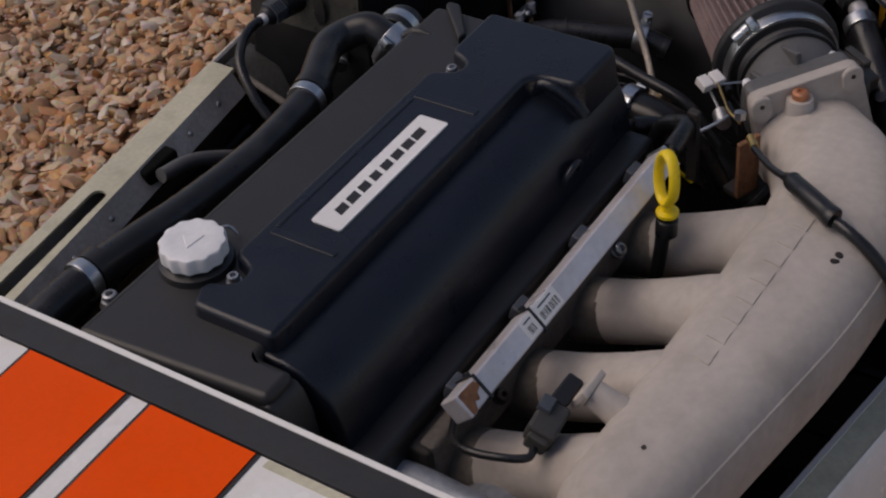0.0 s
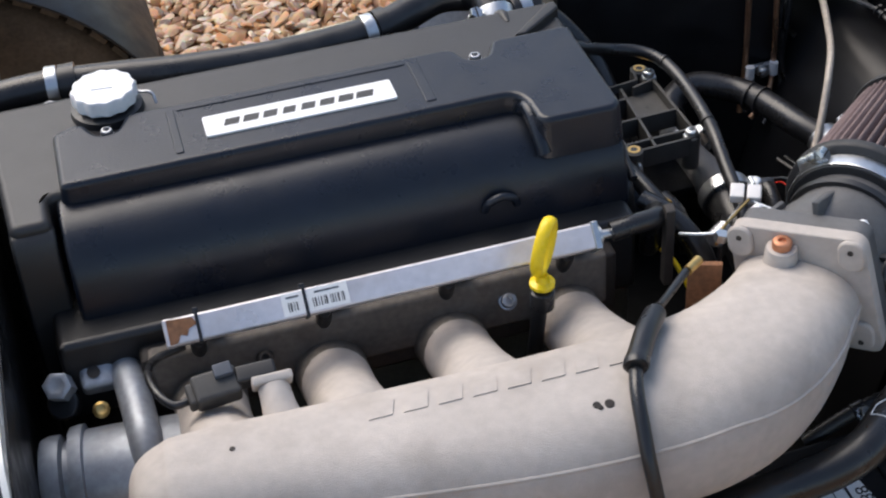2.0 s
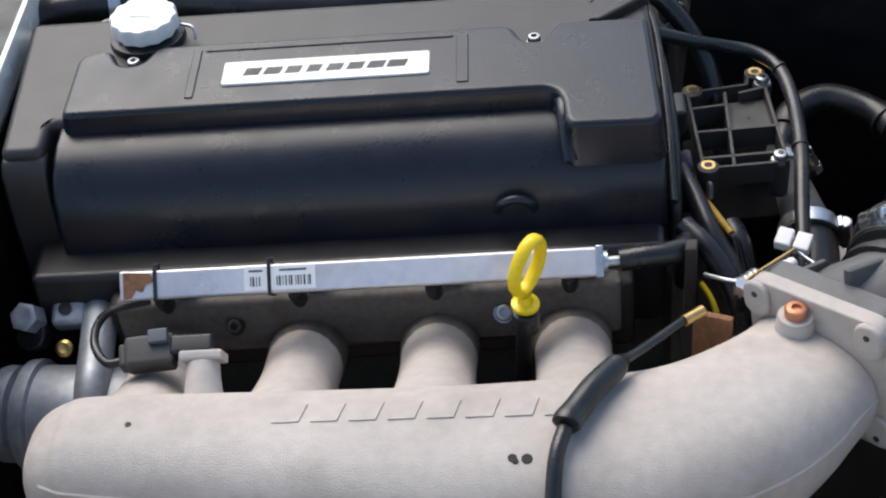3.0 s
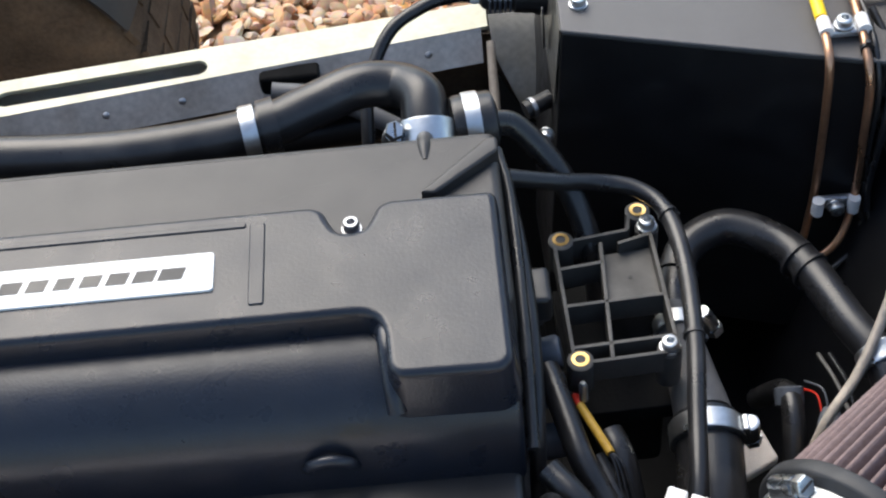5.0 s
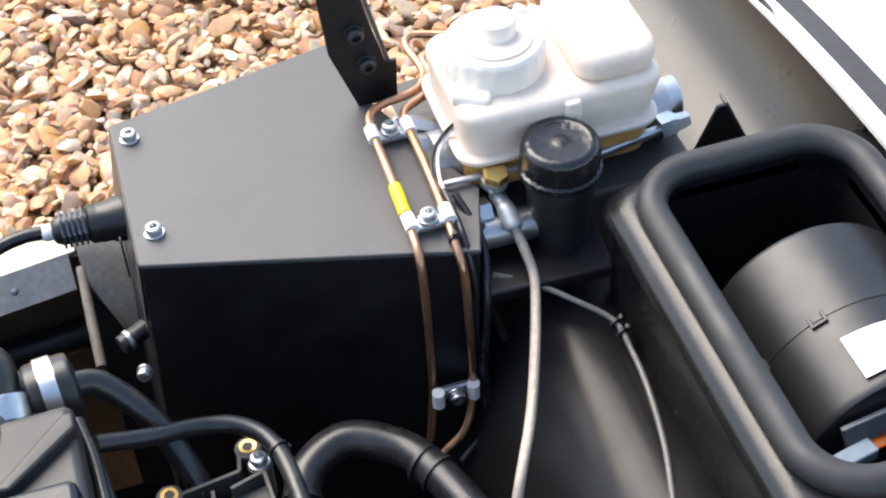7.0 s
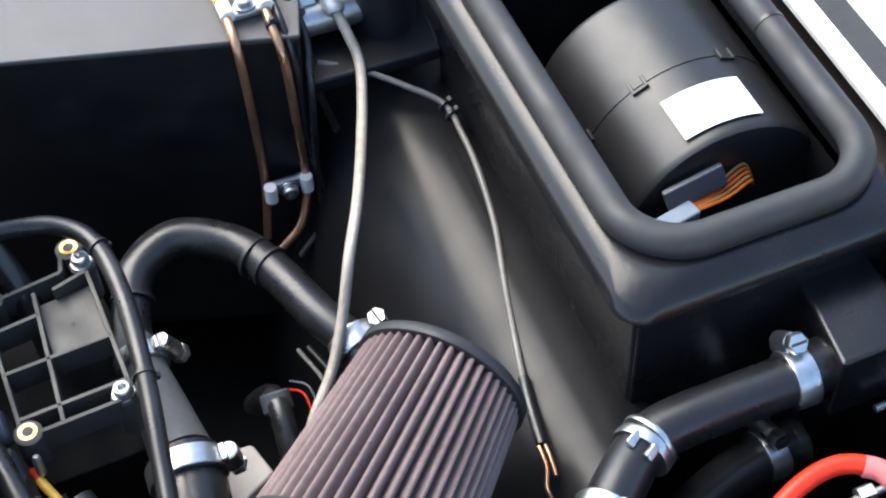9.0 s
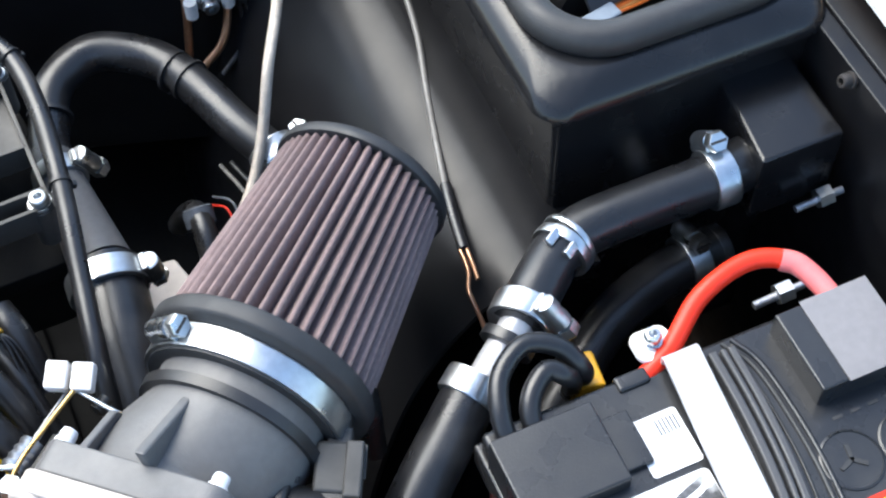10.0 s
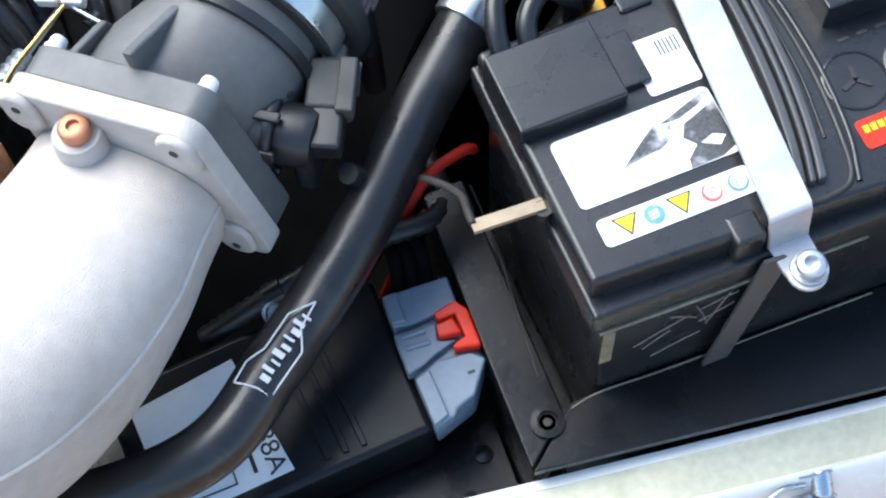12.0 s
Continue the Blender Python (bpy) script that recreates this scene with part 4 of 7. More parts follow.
hose("heater_return_hose", [(4.45, 2.0, -1.0), (4.48, 2.18, -0.99), (4.6, 2.46, -0.94), (4.87, 2.58, -0.91), (5.16, 2.43, -0.93), (5.31, 2.18, -0.93), (5.46, 1.77, -0.95), (5.58, 1.5, -0.98), (5.62, 1.25, -1.06)], 0.113, "black rubber coolant hose arching over the gearbox")
hose_clamp((5.585, 1.52, -0.98), (0.25, -1, -0.2), 0.125, 0.12, (1, 0.2, 0.25))
for p, a in (((5.25, 2.28, -0.93), (0.6, -1, 0)), ((5.31, 2.18, -0.93), (0.5, -1, 0)), ((4.52, 2.28, -0.97), (0.3, 0.9, 0.1))):
    cable_tie(p, a, 0.122, knob=(-0.3, -0.3, -1))
# connectors and wires behind the head
plugs = thing("wiring_loom", (3.9, 0.9, -1.2), "bundle of black, red and yellow engine wires", "wires")
for pts, r, m in (([(3.62, 1.3, -0.5), (3.68, 1.0, -0.5), (3.75, 0.7, -0.55), (3.9, 0.4, -0.75), (3.95, 0.1, -1.1)], 0.07, RUBBER), ([(3.66, 0.42, -0.75), (3.72, 0.3, -0.8), (3.78, 0.12, -0.95)], 0.02, YELLOW), ([(3.85, 0.9, -0.8), (3.95, 0.6, -0.9), (4.05, 0.2, -1.2)], 0.05, RUBBER), ([(3.55, 0.55, -0.35), (3.7, 0.35, -0.4), (3.85, 0.1, -0.6), (3.9, -0.1, -1.0)], 0.075, RUBBER)):
    part("wire", tube(pts, r, 10), m, plugs)
part("wire", tube([(3.765, 1.25, -0.7), (3.78, 1.2, -0.7), (3.79, 1.17, -0.7)], 0.022, 10), RED_DULL, plugs)
part("wire", tube([(3.785, 1.18, -0.7), (3.85, 1.02, -0.71), (3.915, 0.86, -0.72)], 0.026, 12), OCHRE, plugs, "dusty yellow wire sleeve")
for k in range(3):
    part("wire", tube([(3.9, 0.88, -0.72), (3.93 + 0.02 * k, 0.8, -0.75), (3.95 + 0.035 * k, 0.64, -0.85 - 0.03 * k)], 0.011, 8), RUBBER, plugs)
part("sleeve", tube([(3.93, 1.06, -0.82), (3.98, 0.9, -0.86), (4.02, 0.66, -1.05)], 0.085, 14), RUBBER, plugs)
part("plug", block(3.55, 3.68, 1.5, 1.75, -0.35, -0.15, 0.03), BLACK_PLASTIC, plugs)
part("plug", lathe([(0.09, 0), (0.1, 0.1), (0.07, 0.22), (0.05, 0.24), (0, 0.24)], (3.57, 1.63, -0.42), (0, -0.2, 1), 18), BLACK_PLASTIC, plugs)
part("pin", lathe([(0.025, 0), (0.025, 0.1), (0.015, 0.12), (0, 0.12)], (3.81, 1.2, -0.68), (0, 0.3, 1), 10), ZINC, plugs)
part("wire", tube([(3.46, 1.72, -0.18), (3.45, 1.66, -0.2), (3.47, 1.58, -0.3)], 0.014, 8), RED, plugs)
for x, y, z in ((3.6, 1.47, -0.6), (3.6, 1.24, -0.62), (3.66, 1.0, -0.75)):
    part("sleeve", lathe([(0.09, -0.12), (0.1, -0.1), (0.1, 0.1), (0.085, 0.12)], (x, y, z), (1, 0, 0.2), 18), GREY_PLASTIC, plugs)
loom = thing("wiring_plug", (5.3, 1.6, -1.3), "taped wiring loom with grey plugs beside the air filter", "wires")
for pts, r, m in (([(5.02, 1.95, -1.9), (5.08, 1.72, -1.5), (5.1, 1.55, -1.36), (5.08, 1.3, -1.45), (5.02, 0.9, -1.8)], 0.07, RUBBER), ([(5.2, 1.66, -1.42), (5.26, 1.56, -1.36), (5.27, 1.42, -1.4)], 0.008, RED_DULL), ([(5.22, 1.7, -1.4), (5.3, 1.58, -1.34), (5.31, 1.42, -1.4)], 0.008, GREY_PLASTIC), ([(5.32, 1.82, -1.3), (5.38, 1.6, -1.3), (5.42, 1.4, -1.35)], 0.014, CABLE_GREY), ([(5.38, 1.8, -1.28), (5.44, 1.6, -1.3), (5.46, 1.42, -1.36)], 0.018, RUBBER)):
    part("wire", tube(pts, r, 10), m, loom)
part("collar", lathe([(0.078, -0.06), (0.09, -0.05), (0.09, 0.05), (0.078, 0.06)], (5.1, 1.58, -1.38), (0.05, 1, 0.6), 20), GREY_PLASTIC, loom)
part("plug", oriented_block((5.3, 1.4, -1.42), (0.5, 1, 0), (0, 0, 1), 0.16, 0.12, 0.12, 0.03), GREY_PLASTIC, loom)
part("bracket", oriented_block((5.2, 1.12, -1.3), (0.6, 0.8, 0.1), (0.2, -0.3, 1), 0.2, 0.16, 0.2, 0.02), BRONZE, loom, "bronze-coloured bracket")
solid("engine_mount_plate", prism([(4.66, 1.36), (4.88, 1.34), (4.94, 1.12), (4.72, 1.0), (4.64, 1.06)], -1.4, -1.32, 0.02), CAST, "cast alloy mounting plate behind the engine", "bracket")

# ---- fuel rail ----
rail = thing("fuel_rail", (1.5, 0.0, -0.25), "square plated metal fuel rail with bar-code stickers", "fuel rail")


def on_rail(x, s, lift):
    """A place on the rail's visible face: s runs down from its top edge."""
    return Vector((x, -0.71 * s - 0.71 * lift, -0.71 * s + 0.71 * lift))


RUP = (0, -0.71, 0.71)
part("bar", oriented_block(on_rail(1.5, 0.09, -0.09), (1, 0, 0), RUP, 2.92, 0.18, 0.18, 0.02), RAIL_METAL, rail)
part("end_cap", oriented_block(on_rail(0.03, 0.09, -0.09), (1, 0, 0), RUP, 0.07, 0.185, 0.185, 0.015), RAIL_METAL, rail)
part("end_cap", oriented_block(on_rail(2.97, 0.09, -0.09), (1, 0, 0), RUP, 0.05, 0.2, 0.2, 0.012), ZINC, rail)
rust = prism([(0.0, -0.085), (0.05, -0.08), (0.08, -0.03), (0.12, -0.045), (0.14, 0.0), (0.2, 0.02), (0.17, 0.07), (0.04, 0.082), (0.0, 0.08)], 0.0, 0.004, 0)
part("rust_patch", moved(rust, Matrix.Translation(on_rail(0.02, 0.09, 0.0)) @ Matrix(((1, 0, 0), (0, 0.71, -0.71), (0, 0.71, 0.71))).to_4x4()), RUST, rail, "rusty patch at the rail's end")
for x0, x1 in ((0.78, 0.925), (0.945, 1.225)):
    lab = part("sticker", oriented_block(on_rail((x0 + x1) / 2, 0.085, 0.002), (1, 0, 0), RUP, x1 - x0, 0.15, 0.004, 0), PLATE_WHITE, rail, "white bar-code sticker")
    x = x0 + 0.04
    k = 0
    while x < x1 - 0.03:
        w = (0.008, 0.014, 0.006, 0.011)[k % 4]
        part("bar_mark", oriented_block(on_rail(x, 0.105, 0.005), (1, 0, 0), RUP, w * 0.8, 0.06, 0.002, 0), INK, lab)
        x += w + (0.009, 0.006, 0.013)[k % 3]
        k += 1
    part("text_bar", oriented_block(on_rail((x0 + x1) / 2, 0.04, 0.005), (1, 0, 0), RUP, (x1 - x0) * 0.6, 0.012, 0.002, 0), GREY_PLASTIC, lab)
for x in (0.22, 0.935):
    t = thing("cable_tie", on_rail(x, 0.09, -0.2), "black cable tie round the fuel rail", "cable tie", "cable ties")
    for s, lift, sy, sz in ((0.09, 0.006, 0.2, 0.012), (-0.006, -0.09, 0.012, 0.2), (0.186, -0.09, 0.012, 0.2)):
        part("loop", oriented_block(on_rail(x, s, lift), (1, 0, 0), RUP, 0.022, sy, sz, 0.002), BLACK_PLASTIC, t)
    part("lock", oriented_block(on_rail(x, -0.022, -0.05), (1, 0, 0), RUP, 0.04, 0.04, 0.045, 0.008), BLACK_PLASTIC, t)
part("union", lathe([(0.07, 0), (0.07, 0.03), (0.035, 0.035), (0.035, 0.12), (0.028, 0.13)], on_rail(2.99, 0.09, -0.09), (1, 0, 0), 16), ZINC, rail)
hose("fuel_hose", [(3.1, -0.0, -0.12), (3.25, 0.0, -0.1), (3.42, 0.03, -0.11), (3.5, 0.12, -0.16), (3.54, 0.3, -0.3), (3.55, 0.4, -0.7)], 0.072, "short black rubber fuel hose on the rail's end")
for x in (0.2, 1.06, 1.93, 2.79):
    inj = thing("injector", (x, 0.15, -0.6), "black fuel injector under the rail", "injector", "injectors")
    part("body", lathe([(0.04, 0), (0.045, 0.1), (0.055, 0.15), (0.055, 0.35), (0.045, 0.4)], (x, 0.24, -0.6), (0, -0.5, 0.8), 16), BLACK_PLASTIC, inj)
    part("plug", oriented_block((x + 0.1, 0.2, -0.28), (1, 0, 0), (0, -0.3, 1), 0.16, 0.12, 0.14, 0.02), GREY_PLASTIC, inj)
solid("lifting_bracket", prism([(3.49, -0.04), (3.56, -0.04), (3.58, 0.06), (3.5, 0.06)], -0.7, -0.03, 0.012), CAST_DARK, "dark steel lifting bracket beside the fuel hose", "bracket")
bolt((2.36, 0.08, -0.6), (0, -0.7, 0.7), 0.055, STEEL, "dull steel manifold bolt")
bolt((0.62, 0.08, -0.6), (0, -0.7, 0.7), 0.05, CAST_DARK, "dark stained manifold bolt")

# ---- dipstick ----
dip = thing("dipstick", (2.48, -0.22, -1.3), "oil dipstick with a yellow plastic pull ring", "dipstick")
part("tube", tube([(2.5, -0.25, -0.32), (2.47, -0.2, -0.8), (2.45, -0.05, -1.5), (2.45, 0.3, -2.4)], 0.055, 12), BLACK_PLASTIC, dip)
part("sleeve", lathe([(0.06, 0), (0.085, 0.02), (0.085, 0.16), (0.06, 0.18)], (2.502, -0.262, -0.42), (0.02, -0.03, 1), 16), RUBBER, dip)
part("base", lathe([(0.065, 0), (0.088, 0.01), (0.088, 0.035), (0.05, 0.05), (0.04, 0.1), (0, 0.1)], (2.504, -0.267, -0.22), (0.03, -0.02, 1), 20), YELLOW, dip)
ring = []
for k in range(28):
    a = 2 * math.pi * k / 28
    ring.append((2.53 + 0.078 * math.sin(a) + 0.03 * math.cos(a), -0.245 + 0.1 * math.sin(a), 0.095 + 0.195 * math.cos(a)))
bm = bmesh.new()
rings = []
for i, p in enumerate(ring):
    ahead = (Vector(ring[(i + 1) % 28]) - Vector(ring[i - 1])).normalized()
    side = Vector((0.8, -0.6, 0)).normalized()
    up = ahead.cross(side)
    rings.append([bm.verts.new(Vector(p) + 0.046 * math.cos(b) * side + 0.03 * math.sin(b) * up) for b in (2 * math.pi * k / 10 for k in range(10))])
for i in range(28):
    for k in range(10):
        bm.faces.new((rings[i][k], rings[i][(k + 1) % 10], rings[(i + 1) % 28][(k + 1) % 10], rings[(i + 1) % 28][k]))
part("ring", bm, YELLOW, dip)

# ---- intake plenum: a lofted casting that turns into a square flange ----
STATIONS = [(-0.43, -1.17, 1, -0.05, 0.10, 0.10), (-0.40, -1.17, 1, -0.06, 0.22, 0.26), (-0.33, -1.17, 1, -0.07, 0.31, 0.36), (-0.2, -1.175, 1, -0.08, 0.365, 0.43), (0.0, -1.19, 1, -0.09, 0.4, 0.465), (1.0, -1.28, 1, -0.09, 0.47, 0.475), (2.0, -1.36, 1, -0.06, 0.54, 0.48), (2.8, -1.37, 1, 0.06, 0.57, 0.48), (3.25, -1.33, 0.95, 0.3, 0.555, 0.48), (3.58, -1.2, 0.84, 0.52, 0.52, 0.46), (3.87, -1.0, 0.75, 0.64, 0.475, 0.42), (4.06, -0.82, 0.71, 0.69, 0.445, 0.37), (4.18, -0.7, 0.70, 0.714, 0.44, 0.34)]
PZ = -0.53


def plenum_top(x, y):
    """Height of the plenum's straight part."""
    yc = float(np.interp(x, [s[0] for s in STATIONS], [s[1] for s in STATIONS]))
    w = float(np.interp(x, [s[0] for s in STATIONS], [s[4] for s in STATIONS]))
    h = float(np.interp(x, [s[0] for s in STATIONS], [s[5] for s in STATIONS]))
    f = min(0.98, abs(y - yc) / w)
    return PZ + h * (1 - f**2.6) ** (1 / 2.6)


plenum = thing("intake_plenum", (2, -1.3, -1.1), "sand-cast aluminium intake plenum with four runners", "intake manifold")
dense = []
for row in curve_points([tuple(s) for s in STATIONS], 6):
    dense.append(row)
bm = bmesh.new()
rings = []
for row in dense:
    cx, cy, dx, dy, w, h = [float(v) for v in row]
    n = math.hypot(dx, dy)
    side = Vector((dy / n, -dx / n, 0))
    ringv = []
    for k in range(40):
        a = 2 * math.pi * k / 40
        c, s = math.cos(a), math.sin(a)
        e = 2 / 2.6
        ringv.append(bm.verts.new(Vector((cx, cy, PZ + 0.05 * min(1, max(0, (cx - 2.8) / 1.1)))) + side * w * math.copysign(abs(c) ** e, c) + Vector((0, 0, h * math.copysign(abs(s) ** e, s)))))
    rings.append(ringv)
for a, b in zip(rings, rings[1:]):
    for k in range(40):
        bm.faces.new((a[k], a[(k + 1) % 40], b[(k + 1) % 40], b[k]))
bm.faces.new(rings[0][::-1])
bm.faces.new(rings[-1])
part("chamber", bm, CAST, plenum)
seam = []
for row in dense[16:]:
    cx, cy, dx, dy, w, h = [float(v) for v in row]
    n = math.hypot(dx, dy)
    rise = min(0.27 - 0.16 * max(0, min(1, (cx - 3.1) / 0.8)), h * 0.8)
    c = w * (1 - (rise / h) ** 2.6) ** (1 / 2.6)
    seam.append((cx + dy / n * c, cy - dx / n * c, PZ + rise - 0.01 + 0.05 * max(0, min(1, (cx - 2.8) / 1.1))))
part("parting_line", tube(seam, 0.0145, 8, 1, smooth=False), CAST, plenum)
for x in (0.2, 1.06, 1.93, 2.79):
    part("runner", tube([(x, 0.22, -0.88, 0.265), (x, 0.05, -0.85, 0.255), (x, -0.3, -0.72, 0.245), (x, -0.65, -0.57, 0.255), (x, -0.95, -0.49, 0.32), (x, -1.15, -0.5, 0.36)], 0.3, 22), CAST, plenum)
# collars paint the shade below the rail onto the runners, with grime
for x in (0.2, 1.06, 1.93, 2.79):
    part("runner_shade_collar", tube([(x, 0.2, -0.876, 0.268), (x, 0.05, -0.85, 0.259), (x, -0.08, -0.808, 0.254), (x, -0.13, -0.79, 0.2505)], 0.3, 22), CAST_GRIME_SHADE, plenum, "grimy runner root, coloured darker for shade")
# flange colour holds the shade below the rail as well as grime
part("runner_flange", block(-0.15, 3.12, 0.1, 0.24, -0.86, -0.4, 0.04), CAST_GRIME_SHADE, plenum, "grimy cast runner flange, coloured darker for shade")
for k in range(8):
    x, y = 1.14 + 1.52 * k / 7, -1.2 - 0.04 * k / 7
    bm = bmesh.new()
    cols = [[(x + 0.075 * (i / 3 - 1) + 0.014 * j, y - 0.07 + 0.14 * j / 3) for i in range(7)] for j in range(4)]
    for lift in (0.007, -0.02):
        grid = [[bm.verts.new((px, py, plenum_top(px, py) + lift)) for px, py in row] for row in cols]
        for a, b in zip(grid, grid[1:]):
            for i in range(6):
                bm.faces.new((a[i], a[i + 1], b[i + 1], b[i]))
        if lift > 0:
            upper = grid
    ring_a = upper[0] + [r[-1] for r in upper[1:]] + upper[-1][-2::-1] + [r[0] for r in upper[-2:0:-1]]
    ring_b = grid[0] + [r[-1] for r in grid[1:]] + grid[-1][-2::-1] + [r[0] for r in grid[-2:0:-1]]
    for i in range(len(ring_a)):
        bm.faces.new((ring_a[i - 1], ring_a[i], ring_b[i], ring_b[i - 1]))
    part("cast_bar", bm, CAST, plenum)
for x, y, r in ((2.478, -1.6, 0.034), (2.40, -1.59, 0.028), (0.242, -1.224, 0.02), (2.415, -1.61, 0.02)):
    bm = lathe([(r, -0.004), (r * 0.8, 0.006), (0, 0.007)], (x, y, plenum_top(x, y) + 0.003), (0, -0.35, 1), 9)
    part("chip", bm, CAST_DARK, plenum, "dark chipped spot")
# flange with its plug
FL, FN, FU = Vector((4.19, -0.704, -0.40)), Vector((0.70, 0.714, 0)), Vector((0.705, -0.691, 0.156))
FW = FN.cross(FU) * -1 if FN.cross(FU).z < 0 else FN.cross(FU)


def on_flange(u, w, n):
    return FL + FU * u + FN * n + FW * w


fm = Matrix((FU, FW, FN)).transposed().to_4x4()
out = round_corners([(-0.46, 0.48), (-0.44, -0.44), (0.57, -0.44), (0.46, 0.48)], 0.1, 5)
part("flange", moved(prism(out, 0, 0.11, 0.015), Matrix.Translation(FL) @ fm), CAST, plenum)
for u, w in ((-0.38, 0.4), (0.38, 0.4), (0.42, -0.34), (-0.36, -0.34)):
    pad = round_outline(u - 0.09, u + 0.09, min(w, w * 1.2) - (0.16 if w > 0 else 0.0), max(w, w * 1.2) + (0.0 if w > 0 else 0.16), 0.08)
    part("flange_pad", moved(prism(pad, -0.035, 0.01, 0.02, 3), Matrix.Translation(FL) @ fm), CAST, plenum)
    # dark disc drawn for the unlit hole in each pad
    part("pad_hole_disc", lathe([(0.02, 0), (0.02, 0.006), (0, 0.006)], on_flange(u, w, -0.034), -FN, 12), CAST_DARK, plenum)
part("plug_boss", lathe([(0.16, -0.36), (0.115, -0.16), (0.105, -0.035), (0.098, -0.025), (0, -0.025)], (4.055, -0.65, 0.0), (0, 0, 1), 28), CAST, plenum)
plug = part("blanking_plug", lathe([(0.066, -0.03), (0.068, 0.02), (0.056, 0.034), (0.03, 0.036), (0.026, 0.015), (0, 0.015)], (4.055, -0.65, 0.0), (0, 0, 1), 20), COPPER_PLUG, plenum, "corroded copper-coloured plug")
# pressure sensor boss and sensor
part("sensor_boss", tube([(0.6, -0.95, -0.3, 0.14), (0.59, -0.8, -0.22, 0.11), (0.585, -0.68, -0.16, 0.1)], 0.1, 16), CAST, plenum)
part("sensor_pad", oriented_block((0.585, -0.64, -0.14), (1, 0, 0), (0, 1, 0.7), 0.26, 0.2, 0.06, 0.015), CAST, plenum)
sens = thing("air_sensor", (0.35, -0.5, -0.35), "blue-grey air temperature sensor plug with a black lead", "sensor")
part("plug", oriented_block((0.24, -0.53, -0.2), (1, 0.1, 0), (0, -0.4, 1), 0.3, 0.2, 0.17, 0.03), RIB_BLACK, sens)
part("collar", oriented_block((0.1, -0.54, -0.22), (1, 0.1, 0), (0, -0.4, 1), 0.1, 0.15, 0.13, 0.02), RIB_BLACK, sens)
part("clip", oriented_block((0.3, -0.5, -0.09), (1, 0.1, 0), (0, -0.4, 1), 0.12, 0.09, 0.06, 0.01), GREY_PLASTIC, sens)
part("stem", oriented_block((0.5, -0.52, -0.17), (1, 0, 0), (0, -0.4, 1), 0.26, 0.12, 0.14, 0.02), BLACK_PLASTIC, sens)
part("lead", tube([(0.06, -0.54, -0.24), (-0.04, -0.55, -0.24), (-0.13, -0.42, -0.22), (-0.16, -0.2, -0.25), (-0.1, -0.02, -0.3), (0.1, 0.1, -0.35)], 0.028, 8), RUBBER, sens)

# ---- alternator side: pump housing, pipe and nuts at the engine's front ----
alt = thing("water_pump", (-0.6, -0.6, -1.8), "grey cast pump housing with a steel pipe", "pump")
part("housing", lathe([(0.2, -0.06), (0.3, -0.05), (0.32, 0.0), (0.32, 0.08), (0.27, 0.1), (0.27, 0.14), (0.36, 0.15), (0.37, 0.2), (0.37, 0.24), (0.33, 0.25), (0.34, 0.5), (0.34, 0.9)], (-0.92, -0.22, -1.0), (1, -0.12, 0), 40), PUMP_GREY, alt)
part("pipe", tube([(-0.32, 0.55, -0.75), (-0.32, 0.38, -0.62), (-0.3, 0.2, -0.6), (-0.28, -0.1, -0.64), (-0.27, -0.38, -0.7), (-0.27, -0.6, -0.95)], 0.115, 18), PUMP_GREY, alt)
part("flange", oriented_block((-0.5, 0.3, -0.58), (1, 0, 0), (0, -0.5, 1), 0.24, 0.26, 0.16, 0.04), PUMP_GREY, alt)
part("flange_hole", lathe([(0.045, 0), (0.045, 0.006), (0, 0.004)], (-0.52, 0.24, -0.512), (0, -0.5, 1), 16), CAST_DARK, alt)
part("nut", lathe([(0.1, 0), (0.1, 0.14), (0.085, 0.15), (0.05, 0.15), (0, 0.12)], (-0.74, 0.22, -0.58), (-0.2, -0.6, 0.8), 6), PUMP_GREY, alt)
part("nut", lathe([(0.055, 0), (0.058, 0.05), (0.035, 0.065), (0, 0.055)], (-0.52, 0.05, -0.7), (0, -0.6, 0.8), 12), BRASS, alt)
part("sleeve", lathe([(0.1, 0), (0.11, 0.02), (0.11, 0.1), (0.09, 0.12)], (-0.74, 0.2, -0.72), (-0.2, -0.6, 0.8), 16), RUBBER, alt)

# ---- throttle body and linkage ----
FAX = Vector((0.727, 0.686, 0.03)).normalized()
FB = Vector((4.84, -0.2, -0.36))
thr = thing("throttle_valve", (4.5, -0.4, -0.9), "grey-black plastic throttle body behind the flange", "throttle body")
part("mount", moved(prism(round_corners([(-0.44, 0.46), (-0.42, -0.42), (0.55, -0.42), (0.44, 0.46)], 0.1, 5), 0.112, 0.27, 0.02), Matrix.Translation(FL) @ fm), THROTTLE_GREY, thr)
part("barrel", tube([(*(FL + FN * 0.2), 0.44), (*(FL + FN * 0.33 + FAX * 0.05), 0.415), (*(FB - FAX * 0.2), 0.405), (*(FB + FAX * 0.05), 0.41)], 0.4, 36), THROTTLE_GREY, thr)
fin = moved(prism([(0.26, 0.36), (0.26, 0.56), (0.34, 0.53), (0.64, 0.41), (0.66, 0.36)], -0.025, 0.025, 0.012), Matrix((FN, FW, FU)).transposed().to_4x4())
part("web", moved(fin, Matrix.Translation(FL + FU * 0.06)), THROTTLE_GREY, thr)
fin = moved(prism([(0.26, 0.3), (0.26, 0.44), (0.5, 0.36), (0.52, 0.3)], -0.02, 0.02, 0.01), Matrix((FN, FW, FU)).transposed().to_4x4())
part("web", moved(fin, Matrix.Translation(FL + FU * -0.26)), THROTTLE_GREY, thr)
